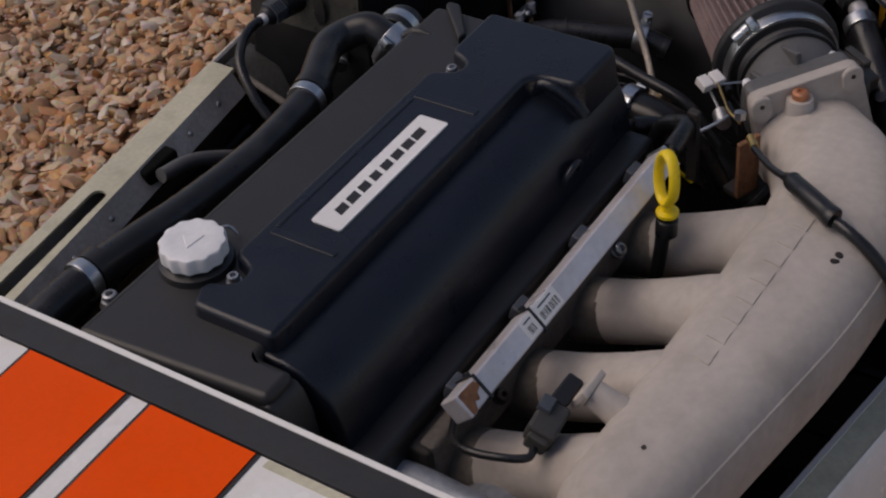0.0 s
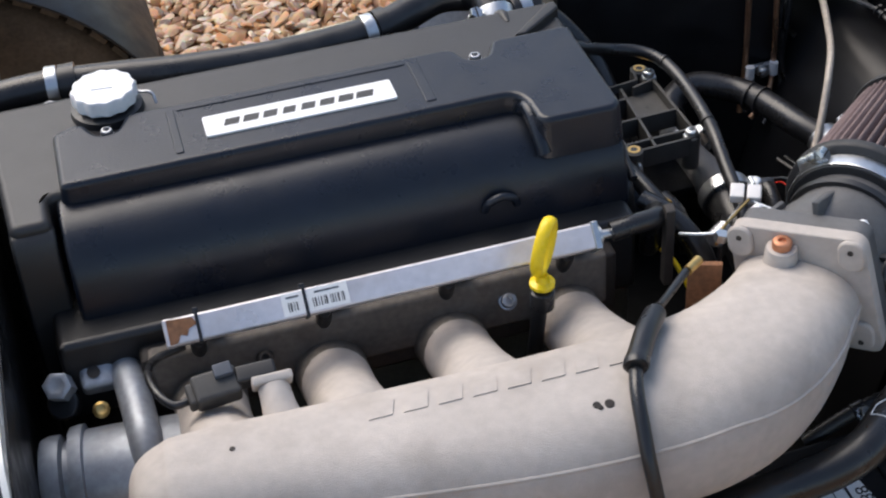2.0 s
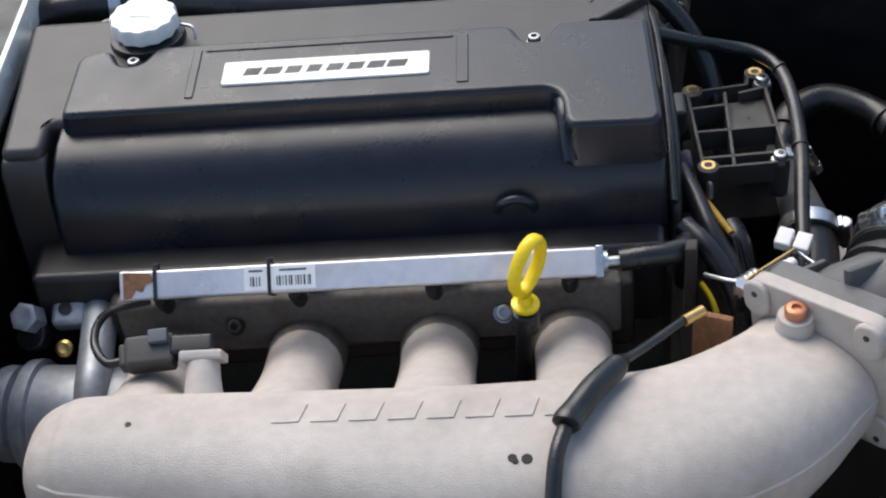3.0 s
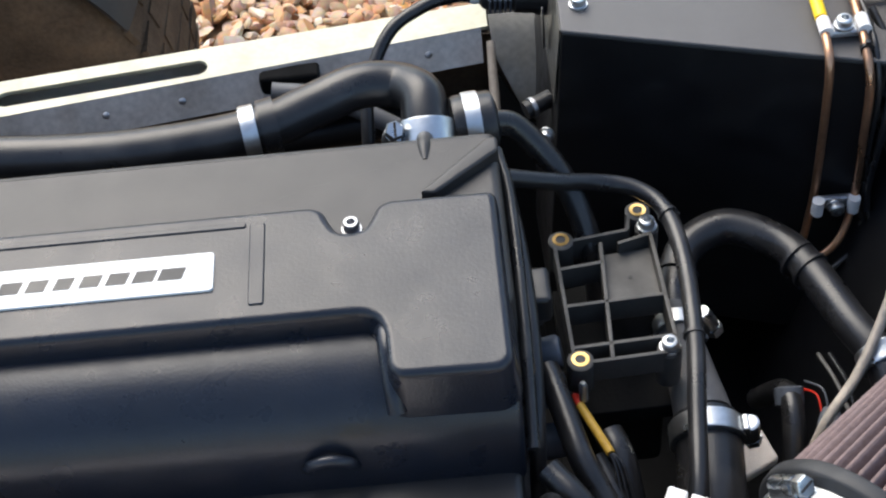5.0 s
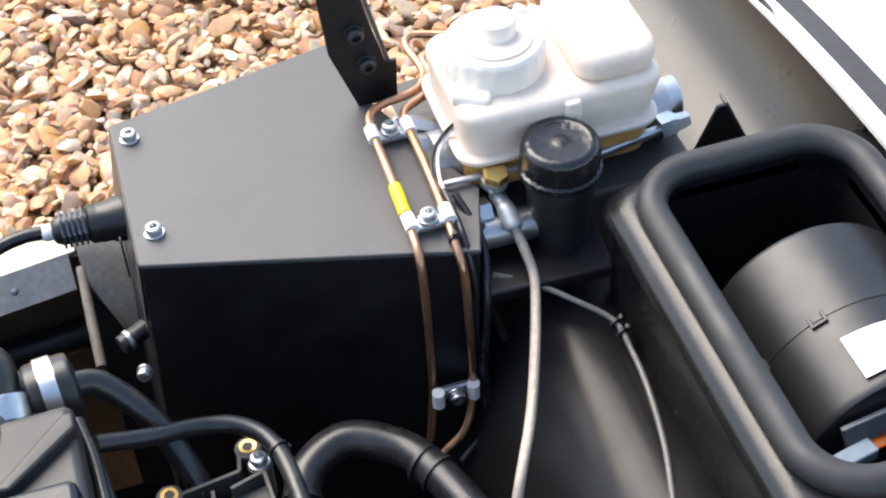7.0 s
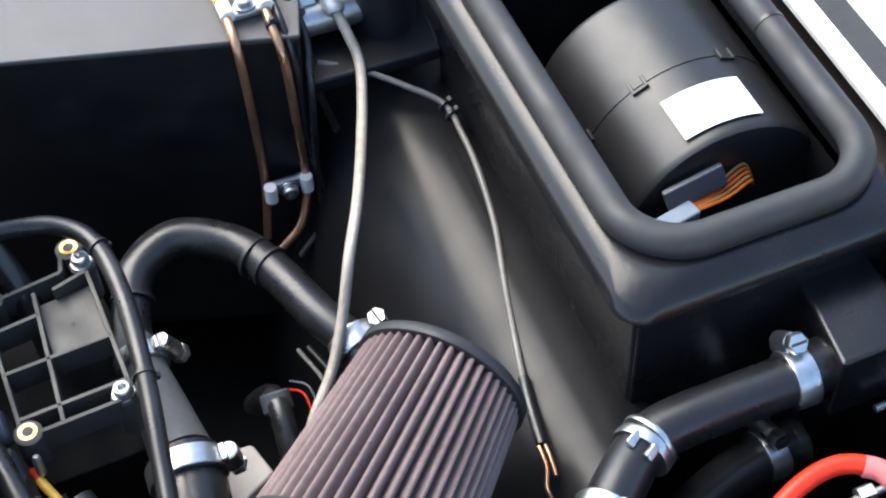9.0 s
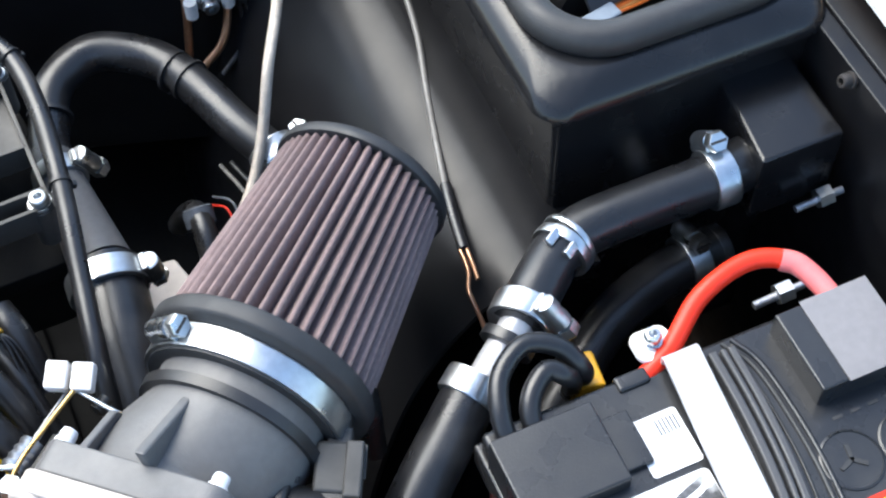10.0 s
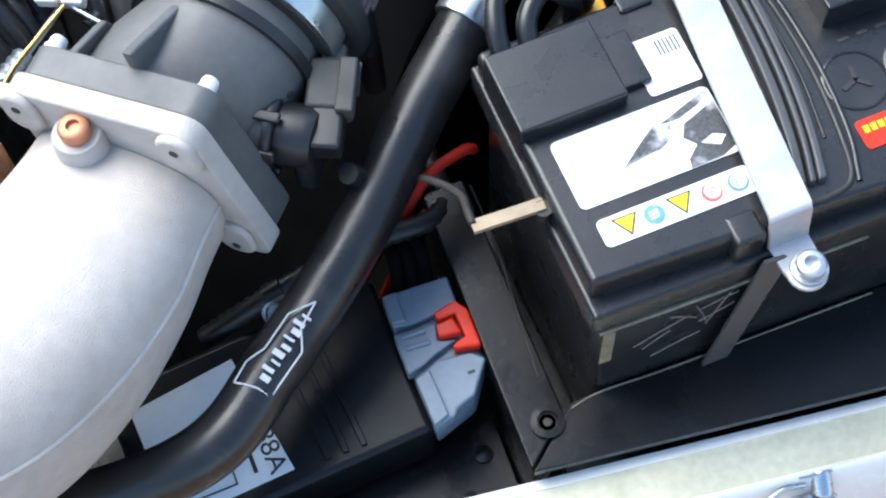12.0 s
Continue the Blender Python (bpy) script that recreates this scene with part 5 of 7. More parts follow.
part("rim", lathe([(0.40, -0.02), (0.44, -0.02), (0.445, 0.03), (0.41, 0.035)], FB - FAX * 0.12, FAX, 40), BLACK_PLASTIC, thr)
bolt(on_flange(0.36, 0.38, 0.275), FN, 0.038, CAP_ALLOY, "white zinc flange bolt")
bolt(on_flange(-0.37, 0.40, 0.275), FN, 0.038, CAP_ALLOY, "white zinc flange bolt")
tps = thing("throttle_sensor", (4.95, -0.75, -0.7), "dark grey throttle position sensor with its plug", "sensor")
SA = Vector((0.8, -0.6, 0))
SB = Vector((4.66, -0.6, -0.42))
part("body", lathe([(0.15, 0), (0.155, 0.02), (0.155, 0.15), (0.145, 0.17), (0.145, 0.2)], SB, SA, 32), THROTTLE_GREY, tps)
part("collar", lathe([(0.14, 0.19), (0.17, 0.195), (0.175, 0.22), (0.165, 0.235), (0.15, 0.24)], SB, SA, 32), BLACK_PLASTIC, tps)
for a in (40, 100, 160, 220):
    d = Vector((0.6, 0.8, 0)) * math.cos(radians(a)) + Vector((0, 0, 1)) * math.sin(radians(a))
    part("clip", oriented_block(SB + SA * 0.2 + d * 0.17, SA, d, 0.13, 0.05, 0.03, 0.01), BLACK_PLASTIC, tps)
part("hub", lathe([(0.13, 0.23), (0.14, 0.25), (0.14, 0.36), (0.12, 0.4), (0.05, 0.42), (0, 0.42)], SB, SA, 28), BLACK_PLASTIC, tps)
part("foot", oriented_block(SB + SA * 0.36 + Vector((0, 0, -0.12)), SA, (0, 0, 1), 0.1, 0.24, 0.3, 0.03), BLACK_PLASTIC, tps)
PD = Vector((0.45, 0.88, 0.1)).normalized()
PC = Vector((5.12, -0.66, -0.38))
plug_body = part("plug", oriented_block(PC, PD, (0, 0, 1), 0.24, 0.2, 0.17, 0.02), RIB_BLACK, tps, "dark grey plug shell")
part("ledge", oriented_block(PC + Vector((0.06, -0.05, 0.06)), PD, (0, 0, 1), 0.26, 0.08, 0.09, 0.012), RIB_BLACK, plug_body)
for k in range(3):
    part("groove", oriented_block(PC + PD * 0.02 + Vector((0.075 + 0.02 * k, -0.04, 0.1 - 0.03 * k)), PD, (0, 0, 1), 0.16, 0.012, 0.012, 0), INK, plug_body)
part("socket", oriented_block(PC - PD * 0.2, PD, (0, 0, 1), 0.2, 0.15, 0.14, 0.02), BLACK_PLASTIC, tps)
part("plug_neck", oriented_block(PC + PD * 0.15, PD, (0, 0, 1), 0.1, 0.11, 0.11, 0.015), RIB_BLACK, tps)
part("boot", tube([tuple(PC + PD * 0.18) + (0.05,), (5.25, -0.38, -0.31, 0.075), (5.32, -0.31, -0.33, 0.085), (5.38, -0.3, -0.5, 0.075), (5.4, -0.34, -1.0, 0.06)], 0.06, 16), RUBBER, tps)
part("lead", tube([(5.06, -0.98, -0.55), (5.16, -0.95, -0.75), (5.2, -0.8, -1.1)], 0.05, 10), RUBBER, tps)
part("copper_pin", lathe([(0.02, 0), (0.02, 0.07), (0, 0.075)], PC + PD * 0.2 + Vector((-0.02, 0, 0.03)), (0.2, 0.7, 0.7), 8), BRASS, tps)
link = thing("throttle_linkage", (3.9, -0.1, -0.7), "plated throttle levers with white nylon clips", "throttle linkage")
part("bracket", prism([(3.5, -0.4), (3.72, -0.48), (3.74, -0.44), (3.53, -0.36)], -0.75, -0.22, 0.008), RUST, link, "rusty cable bracket")
part("bracket_foot", prism([(3.52, -0.4), (3.74, -0.48), (3.78, -0.3), (3.58, -0.24)], -0.78, -0.72, 0.008), CAST_DARK, link)
part("clip", oriented_block((4.135, 0.2, -0.2), (0.9, -0.45, 0), (0, -0.3, 1), 0.1, 0.13, 0.08, 0.012), NYLON, link)
part("clip", oriented_block((4.24, 0.145, -0.2), (0.9, -0.45, 0), (0, -0.3, 1), 0.1, 0.13, 0.08, 0.012), NYLON, link)
part("rod", tube([(4.18, 0.1, -0.2), (4.02, -0.02, -0.2), (3.87, -0.14, -0.2), (3.76, -0.28, -0.2)], 0.011, 8), BRASS, link)
part("rod", tube([(4.2, 0.1, -0.22), (4.3, -0.04, -0.22), (4.36, -0.1, -0.23)], 0.011, 8), ZINC, link)
part("lever", oriented_block((4.0, 0.02, -0.28), (1, 0.85, 0.0), (0.5, -0.5, 0.7), 0.42, 0.03, 0.016, 0.004), ALLOY, link)
part("lever", oriented_block((3.92, -0.16, -0.3), (1, 0.85, 0.0), (0, 0, 1), 0.34, 0.03, 0.12, 0.006), BLACK_PAINT, link)
part("lever", tube([(3.62, 0.02, -0.3), (3.74, -0.08, -0.26), (3.86, -0.14, -0.24)], 0.015, 10), ZINC, link)
part("spring", lathe([(0.06, 0), (0.07, 0.02), (0.06, 0.04), (0.07, 0.06), (0.06, 0.08), (0.07, 0.1), (0.06, 0.12), (0.07, 0.14), (0.06, 0.16)], (3.82, -0.12, -0.3), (0.7, 0.5, 0), 18), STEEL, link)
part("nut", lathe([(0.05, 0), (0.05, 0.06), (0, 0.06)], (3.8, -0.26, -0.19), (0.2, 0, 1), 6), ZINC, link)
part("arm", oriented_block((4.35, -0.12, -0.23), (1, -0.6, 0), (0, 0, 1), 0.14, 0.07, 0.04, 0.01), BRASS, link)
part("sleeve", tube([(4.24, 0.02, -0.3), (4.3, 0.06, -0.3)], 0.034, 12), BLACK_PLASTIC, link)
# throttle cable
cab = thing("throttle_cable", (2.7, -1.6, -1.2), "black throttle cable looping over the plenum", "cable")
part("ferrule", tube([(3.55, -0.46, -0.14), (3.43, -0.55, -0.13)], 0.035, 12), BRASS, cab)
part("inner", tube([(3.42, -0.55, -0.13), (3.2, -0.78, -0.08), (3.03, -0.98, 0.0)], 0.028, 10), RUBBER, cab)
part("boot", tube([(3.06, -0.95, 0.0, 0.03), (3.02, -1.0, 0.01, 0.055), (3.0, -1.03, 0.02, 0.07), (2.98, -1.05, 0.02, 0.072), (2.86, -1.21, 0.045, 0.074), (2.75, -1.38, 0.05, 0.076), (2.71, -1.44, 0.05, 0.082), (2.70, -1.465, 0.045, 0.08), (2.698, -1.47, 0.045, 0.05)], 0.07, 18, 4), RUBBER, cab)
part("outer", tube([(2.69, -1.48, 0.03), (2.64, -1.63, 0.0), (2.61, -1.8, -0.1), (2.6, -1.97, -0.3), (2.66, -2.08, -0.65), (2.9, -2.02, -1.0), (3.15, -1.9, -1.2), (3.35, -1.75, -1.25), (3.5, -1.5, -1.15), (3.6, -1.2, -1.3)], 0.045, 12), RUBBER, cab)

# ---- air filter ----
FILTER = material("pleated_maroon_cotton", (0.18, 0.128, 0.122), 0.92, vary=0.2, scale=90, bump=0.5, bump_scale=2200, dirt=(0.16, 0.13, 0.12), dirt_amount=0.3)
flt = thing("air_filter", (5.3, 0.25, -0.95), "conical air filter with a pleated maroon element", "air filter")
part("base", lathe([(0.41, 0.0), (0.47, 0.0), (0.48, 0.13), (0.54, 0.15), (0.555, 0.17), (0.555, 0.225), (0.54, 0.245), (0.5, 0.25)], FB, FAX, 64), SOFT_RUBBER, flt)
part("element", lathe([(0.517, 0.23), (0.512, 0.3), (0.43, 1.24), (0.42, 1.3)], FB, FAX, 384, 0, lambda a, h: 1 - 0.14 * (0.5 - 0.5 * math.cos(46 * a)) ** 1.8), FILTER, flt, "pleated maroon cotton element", sharp=80)
part("end_cap", lathe([(0.42, 1.27), (0.445, 1.275), (0.45, 1.29), (0.445, 1.325), (0.42, 1.345), (0.3, 1.335), (0, 1.335)], FB, FAX, 64), SOFT_RUBBER, flt)
hose_clamp(FB + FAX * 0.07, FAX, 0.475, 0.12, (-0.5, 0.52, 0.75), "wide bright hose clamp on the air filter")

# ---- pedal box ----
pbox = thing("pedal_box", (4.8, 4, -2.4), "dark grey powder-coated sheet metal pedal box", "pedal box")
top_line = [(3.95, 3.51), (5.86, 2.95), (6.02, 3.45), (5.62, 4.45), (5.6, 5.14), (3.98, 4.80)]
low_line = [(3.82, 3.42), (5.75, 2.80), (6.02, 3.4), (5.62, 4.45), (5.6, 5.2), (3.78, 5.05)]
# shade is put into the walls' black, sky sheen into the lid's grey
part("housing", prism(low_line, -2.4, -0.03, 0.015, 2, [(3.955, 3.52), (5.855, 2.96), (6.01, 3.45), (5.61, 4.45), (5.59, 5.13), (3.985, 4.79)]), BLACK_PAINT, pbox, "side walls coloured near-black for shade")
part("lid", prism(top_line, -0.03, 0.005, 0.012, 2), BOX_BLACK, pbox, "lid coloured dark grey for sky sheen")
for x, y in ((4.085, 3.735), (4.088, 4.62)):
    bolt((x, y, 0.008), r=0.05)
bolt((3.83, 3.33, -0.7), (-0.3, -0.9, 0.25), 0.042)
plate_pose = Matrix.Translation((0, 4.44, 0)) @ Matrix.Rotation(radians(90), 4, "X")
part("angle_bracket", moved(prism([(5.54, 0.0), (5.8, 0.0), (5.81, 0.31), (5.74, 0.31), (5.66, 0.62), (5.60, 0.9), (5.34, 0.9), (5.38, 0.46)], -0.015, 0.015, 0.006), plate_pose), BLACK_PAINT, pbox, "black angle bracket")
part("bracket_flange", oriented_block((5.69, 4.54, 0.6), (-0.23, 0, 0.97), (1, 0, 0.2), 0.6, 0.2, 0.025, 0.006), BOX_BLACK, pbox)
for x, z in ((5.61, 0.34), (5.55, 0.59)):
    bolt((x, 4.424, z), (0, -1, 0.1), 0.055, BLACK_PLASTIC, "black bolt in the angle bracket")
rows = [[(3.945, 3.55, -0.02), (3.975, 4.8, -0.02)], [(3.925, 3.55, -0.3), (3.945, 4.83, -0.3)], [(3.9, 3.55, -0.65), (3.905, 4.87, -0.65)]]
part("front_skin", sheet(rows, 0.006), DARK_SHEET, pbox, "tarnished dark metal front wall")
part("pivot_boss", tube([(3.9, 3.77, -0.8), (3.72, 3.69, -0.82)], 0.062, 18), BLACK_PLASTIC, pbox)
part("boss_ring", lathe([(0.063, 0), (0.07, 0.005), (0.07, 0.03), (0.063, 0.035)], (3.79, 3.721, -0.812), (-0.91, -0.4, -0.1), 20), STEEL, pbox)
# side connector with its lead
con = thing("side_connector", (3.6, 4.3, -0.5), "black wiring plug in the pedal box wall", "connector")
CA = Vector((-1, 0.0, 0.06)).normalized()
CB = Vector((3.9, 4.31, -0.34))
part("base", lathe([(0.15, -0.05), (0.145, 0.03), (0.13, 0.06), (0.13, 0.12), (0.12, 0.14)], CB, CA, 28), RUBBER, con)
shell = part("plug", lathe([(0.1, 0.1), (0.125, 0.12), (0.125, 0.18), (0.1, 0.2), (0.098, 0.36), (0.08, 0.4), (0.05, 0.42)], CB, CA, 24), BLACK_PLASTIC, con)
for k in range(5):
    for side in (Vector((0, -0.7, 0.7)), Vector((0, 0.1, 1)), Vector((0, -1, -0.1))):
        part("grip_rib", oriented_block(CB + CA * (0.215 + 0.034 * k) + side.normalized() * 0.1, CA, side, 0.016, 0.11, 0.03, 0.004), GREY_PLASTIC, shell)
part("collar", lathe([(0.05, 0.41), (0.055, 0.43), (0.055, 0.46), (0.045, 0.48)], CB, CA, 18), NYLON, con, "pale cable collar")
slot_ring = [(0.07 * math.cos(a), 0.17 * math.sin(a)) for a in (2 * math.pi * k / 28 for k in range(28))]
part("grommet", moved(prism(slot_ring, 0, 0.012, 0.004), Matrix.Translation((3.885, 3.98, -0.36)) @ Matrix(((0, 0, -1), (1, 0, 0), (0, -1, 0))).to_4x4()), RUBBER, con, "oval black grommet")
part("lead", tube([(3.45, 4.31, -0.31, 0.045), (3.3, 4.31, -0.3, 0.045), (3.1, 4.26, -0.32, 0.045), (2.86, 4.12, -0.4, 0.045), (2.7, 3.85, -0.6, 0.045), (2.66, 3.6, -0.85, 0.045), (2.66, 3.4, -1.3, 0.045)], 0.045, 10), RUBBER, con)

# ---- brake pipes ----
pipes = []
for pts, label in (
    ([(6.32, 4.79, 0.1), (6.15, 4.86, 0.1), (6.03, 4.89, 0.1), (5.97, 4.79, 0.1), (6.0, 4.54, 0.1), (5.95, 4.39, 0.1), (5.84, 4.32, 0.1), (5.65, 4.28, 0.1), (5.55, 4.19, 0.1), (5.53, 4.0, 0.09), (5.52, 3.6, 0.09), (5.51, 3.28, 0.085), (5.5, 3.02, 0.05), (5.5, 2.94, -0.12), (5.51, 2.93, -0.6), (5.51, 2.92, -1.1), (5.45, 2.84, -1.5)], "copper brake pipe with a yellow sleeve"),
    ([(6.27, 4.66, 0.1), (6.13, 4.7, 0.1), (6.03, 4.61, 0.1), (6.04, 4.46, 0.1), (5.95, 4.29, 0.1), (5.83, 4.22, 0.1), (5.76, 4.15, 0.1), (5.75, 3.98, 0.09), (5.75, 3.7, 0.09), (5.74, 3.35, 0.08), (5.73, 3.06, 0.04), (5.74, 2.9, -0.12), (5.75, 2.87, -0.6), (5.75, 2.85, -1.1), (5.66, 2.75, -1.35), (5.5, 2.72, -1.5)], "bare copper brake pipe over the pedal box"),
):
    p = thing("brake_pipe", pts[-1], label, "brake pipe", "brake pipes")
    part("pipe", tube(pts, 0.027, 10, 6), COPPER, p)
    pipes.append(p)
part("sleeve", tube([(5.52, 3.55, 0.09), (5.512, 3.3, 0.088)], 0.04, 12), YELLOW, pipes[0], "yellow plastic sleeve")
for cx, cy, cz, ax in ((5.64, 4.04, 0.05, (0, 1, 0)), (5.63, 3.22, 0.05, (0, 1, 0)), (5.63, 2.86, -1.08, (0, 0, 1))):
    c = thing("pipe_clip", (cx, cy, cz - 0.05), "grey plastic pipe clip with a bolt", "pipe clip", "pipe clips")
    up = Vector((0, 0, 1)) if ax[1] else Vector((0, -1, 0))
    part("body", oriented_block((cx, cy, cz), (1, 0, 0), up, 0.28, 0.09, 0.05, 0.015), STEEL, c)
    for s in (-0.115, 0.115):
        part("saddle", tube([Vector((cx + s, cy, cz)) + up * 0.04 - Vector(ax) * 0.06, Vector((cx + s, cy, cz)) + up * 0.04 + Vector(ax) * 0.06], 0.042 if ax[1] else 0.04, 14), NYLON, c)
    bolt(Vector((cx, cy, cz)) + up * 0.035, up, 0.05)
cable_tie((5.735, 3.05, 0.04), (0, 1, 0), 0.034)
hose("loom_tail", [(5.85, 3.4, 0.05), (5.92, 3.1, -0.1), (5.86, 2.86, -0.4), (5.83, 2.85, -1.0), (5.85, 2.75, -1.3), (5.72, 2.6, -1.6), (5.5, 2.4, -2.4)], 0.024, "thin black wire beside the brake pipes", "wire")

# ---- brake master cylinder with its white reservoir ----
mc = thing("brake_cylinder", (6.6, 4.0, -0.3), "brake master cylinder with a white fluid reservoir", "brake cylinder")
part("cylinder", tube([(5.85, 3.86, -0.1), (7.4, 3.9, -0.1)], 0.2, 24), STEEL, mc)
part("end", tube([(7.32, 3.9, -0.08), (7.5, 3.9, -0.08)], 0.15, 20), ZINC, mc)
part("bracket", block(5.8, 7.5, 3.45, 4.6, -0.42, -0.3, 0.03), BOX_BLACK, mc)
tank = part("reservoir", prism(round_outline(5.98, 7.2, 3.55, 4.35, 0.14), 0.1, 0.5, 0.08, 3, round_outline(5.95, 7.26, 3.5, 4.4, 0.14)), TANK, mc, "translucent white fluid reservoir")
part("fluid", prism(round_outline(5.99, 7.19, 3.53, 4.35, 0.14), -0.12, 0.125, 0.04), FLUID, tank, "amber brake fluid")
part("tank_top", prism(round_outline(6.7, 7.22, 3.55, 4.36, 0.15), 0.48, 0.7, 0.08, 3), TANK, tank)
part("tank_seam", ring_prism(round_outline(5.925, 7.24, 3.475, 4.43, 0.16), round_outline(6.0, 7.18, 3.56, 4.34, 0.12), 0.13, 0.17, 0.012), TANK, tank)
part("tank_ridge", prism(round_outline(6.58, 6.7, 3.48, 4.4, 0.05), 0.05, 0.46, 0.02), TANK, tank)
part("lid", lathe([(0.25, 0), (0.3, 0.02), (0.31, 0.06), (0.31, 0.2), (0.28, 0.24), (0.0, 0.25)], (6.3, 3.96, 0.46), (0, 0, 1), 80, 0, lambda a, h: 1 + (0.02 * math.cos(20 * a) if 0.05 < h < 0.22 else 0)), CAP_CREAM, tank)
part("lid_ring", lathe([(0.21, 0), (0.235, 0.004), (0.235, 0.02), (0.2, 0.022)], (6.3, 3.96, 0.7), (0, 0, 1), 40), TANK, tank)
part("switch", lathe([(0.12, 0), (0.12, 0.12), (0.1, 0.14), (0, 0.14)], (6.32, 3.97, 0.7), (0, 0, 1), 20), CAP_CREAM, tank)
part("terminal", oriented_block((6.08, 3.72, 0.5), (1, -0.6, 0), (0, 0, 1), 0.24, 0.16, 0.1, 0.03), CAP_CREAM, tank)
for d in (0.0, 0.04):
    part("lead", tube([(6.16 - d, 3.74, 0.45), (6.08 - d, 3.75, 0.33), (5.97 - d, 3.78, 0.22), (5.85 - d, 3.71, 0.12), (5.79 - d, 3.5, 0.1), (5.80 - d, 3.36, 0.08)], 0.012, 8), INK if d else NYLON, mc)
part("sheath", tube([(5.785, 3.42, 0.09), (5.79, 3.28, 0.08), (5.79, 3.04, 0.03), (5.8, 2.9, -0.2), (5.8, 2.88, -0.7), (5.82, 2.85, -1.15), (5.78, 2.74, -1.4), (5.6, 2.66, -1.55)], 0.02, 8), RUBBER, mc)
part("union", tube([(5.76, 3.96, 0.0), (5.95, 3.92, -0.04)], 0.075, 6), ZINC, mc)
part("union", tube([(5.76, 4.1, 0.06), (6.0, 4.02, 0.0)], 0.06, 6), ZINC, mc)

# ---- clutch cylinder with black cap ----
cc = thing("clutch_cylinder", (6.4, 3.35, -0.5), "grey clutch master cylinder with a black screw cap", "clutch cylinder")
part("body", tube([(5.84, 3.31, -0.24), (6.2, 3.3, -0.24), (6.5, 3.31, -0.24)], 0.105, 24), STEEL, cc)
part("end_cap", lathe([(0.09, 0), (0.115, 0.01), (0.115, 0.07), (0.1, 0.08)], (5.83, 3.31, -0.24), (1, 0, 0), 24), PUMP_GREY, cc)
part("pot", lathe([(0.19, -0.3), (0.2, 0.0), (0.215, 0.18), (0.2, 0.22)], (6.48, 3.3, -0.12), (0, 0, 1), 36), BLACK_PLASTIC, cc)
part("cap", lathe([(0.215, -0.01), (0.25, 0.0), (0.252, 0.045), (0.236, 0.055), (0.238, 0.075), (0.238, 0.185), (0.225, 0.22), (0.2, 0.235), (0.175, 0.235), (0.165, 0.225), (0.06, 0.224), (0.05, 0.232), (0, 0.232)], (6.48, 3.3, 0.14), (0, 0, 1), 60, 0, lambda a, h: 1 + (0.018 * math.cos(30 * a) if 0.03 < h < 0.22 else 0)), CAP_BLACK, cc, "glossy black ribbed screw cap")
part("banjo_bolt", lathe([(0.085, 0), (0.088, 0.04), (0.075, 0.055), (0, 0.057)], (6.12, 3.45, 0.06), (0.1, -0.2, 1), 6), BRASS, cc)
part("banjo_ring", lathe([(0.05, -0.06), (0.085, -0.055), (0.09, -0.03), (0.085, -0.005), (0.05, 0.0)], (6.12, 3.45, 0.06), (0.1, -0.2, 1), 24), STEEL, cc)
part("union", tube([(5.84, 3.36, -0.12), (6.05, 3.38, -0.14)], 0.09, 6), ZINC, cc)
part("union", tube([(5.9, 3.4, -0.05), (5.92, 3.2, -0.08)], 0.055, 12), STEEL, cc)
part("bar", oriented_block((6.03, 3.5, 0.05), (1, -0.03, 0), (0, 0, 1), 0.54, 0.035, 0.03, 0.006), ALLOY, cc)
part("push_rod", tube([(6.75, 3.5, -0.03), (7.3, 3.6, -0.03)], 0.035, 12), ZINC, cc)
part("rod_end", lathe([(0.09, 0), (0.09, 0.1), (0.06, 0.14), (0.05, 0.22), (0, 0.22)], (7.25, 3.6, -0.03), (1, 0.12, 0), 6), ZINC, cc)
part("base_plate", prism([(5.9, 2.95), (6.7, 2.92), (6.75, 3.5), (5.9, 3.5)], -0.5, -0.4, 0.02), BLACK_PAINT, cc)
part("gusset", moved(prism([(7.4, -0.5), (7.98, -0.5), (7.69, 0.09), (7.63, 0.09)], -0.015, 0.015, 0.006), Matrix.Translation((0, 3.55, 0)) @ Matrix.Rotation(radians(90), 4, "X")), BLACK_PAINT, cc)
part("gusset_fold", oriented_block((7.835, 3.6, -0.2), (-0.49, 0, 1), (1, 0, 0.49), 0.66, 0.1, 0.02, 0.005), BOX_BLACK, cc)
bh = thing("braided_hose", (5.2, 1.2, -1.2), "braided stainless clutch hose hanging across the bulkhead", "hose")
part("fitting", tube([(6.12, 3.44, -0.06, 0.05), (6.135, 3.35, -0.08, 0.05), (6.14, 3.3, -0.09, 0.058), (6.15, 3.2, -0.13, 0.058), (6.152, 3.18, -0.14, 0.045)], 0.055, 16), PUMP_GREY, bh)
part("hose", tube([(6.15, 3.2, -0.13), (6.18, 3.1, -0.24), (6.2, 2.98, -0.37), (6.13, 2.76, -0.44), (5.99, 2.4, -0.44), (5.83, 2.03, -0.43), (5.67, 1.74, -0.5), (5.54, 1.55, -0.76), (5.4, 1.38, -0.96), (5.22, 1.22, -1.12), (5.1, 1.1, -1.4)], 0.032, 12), BRAID, bh)
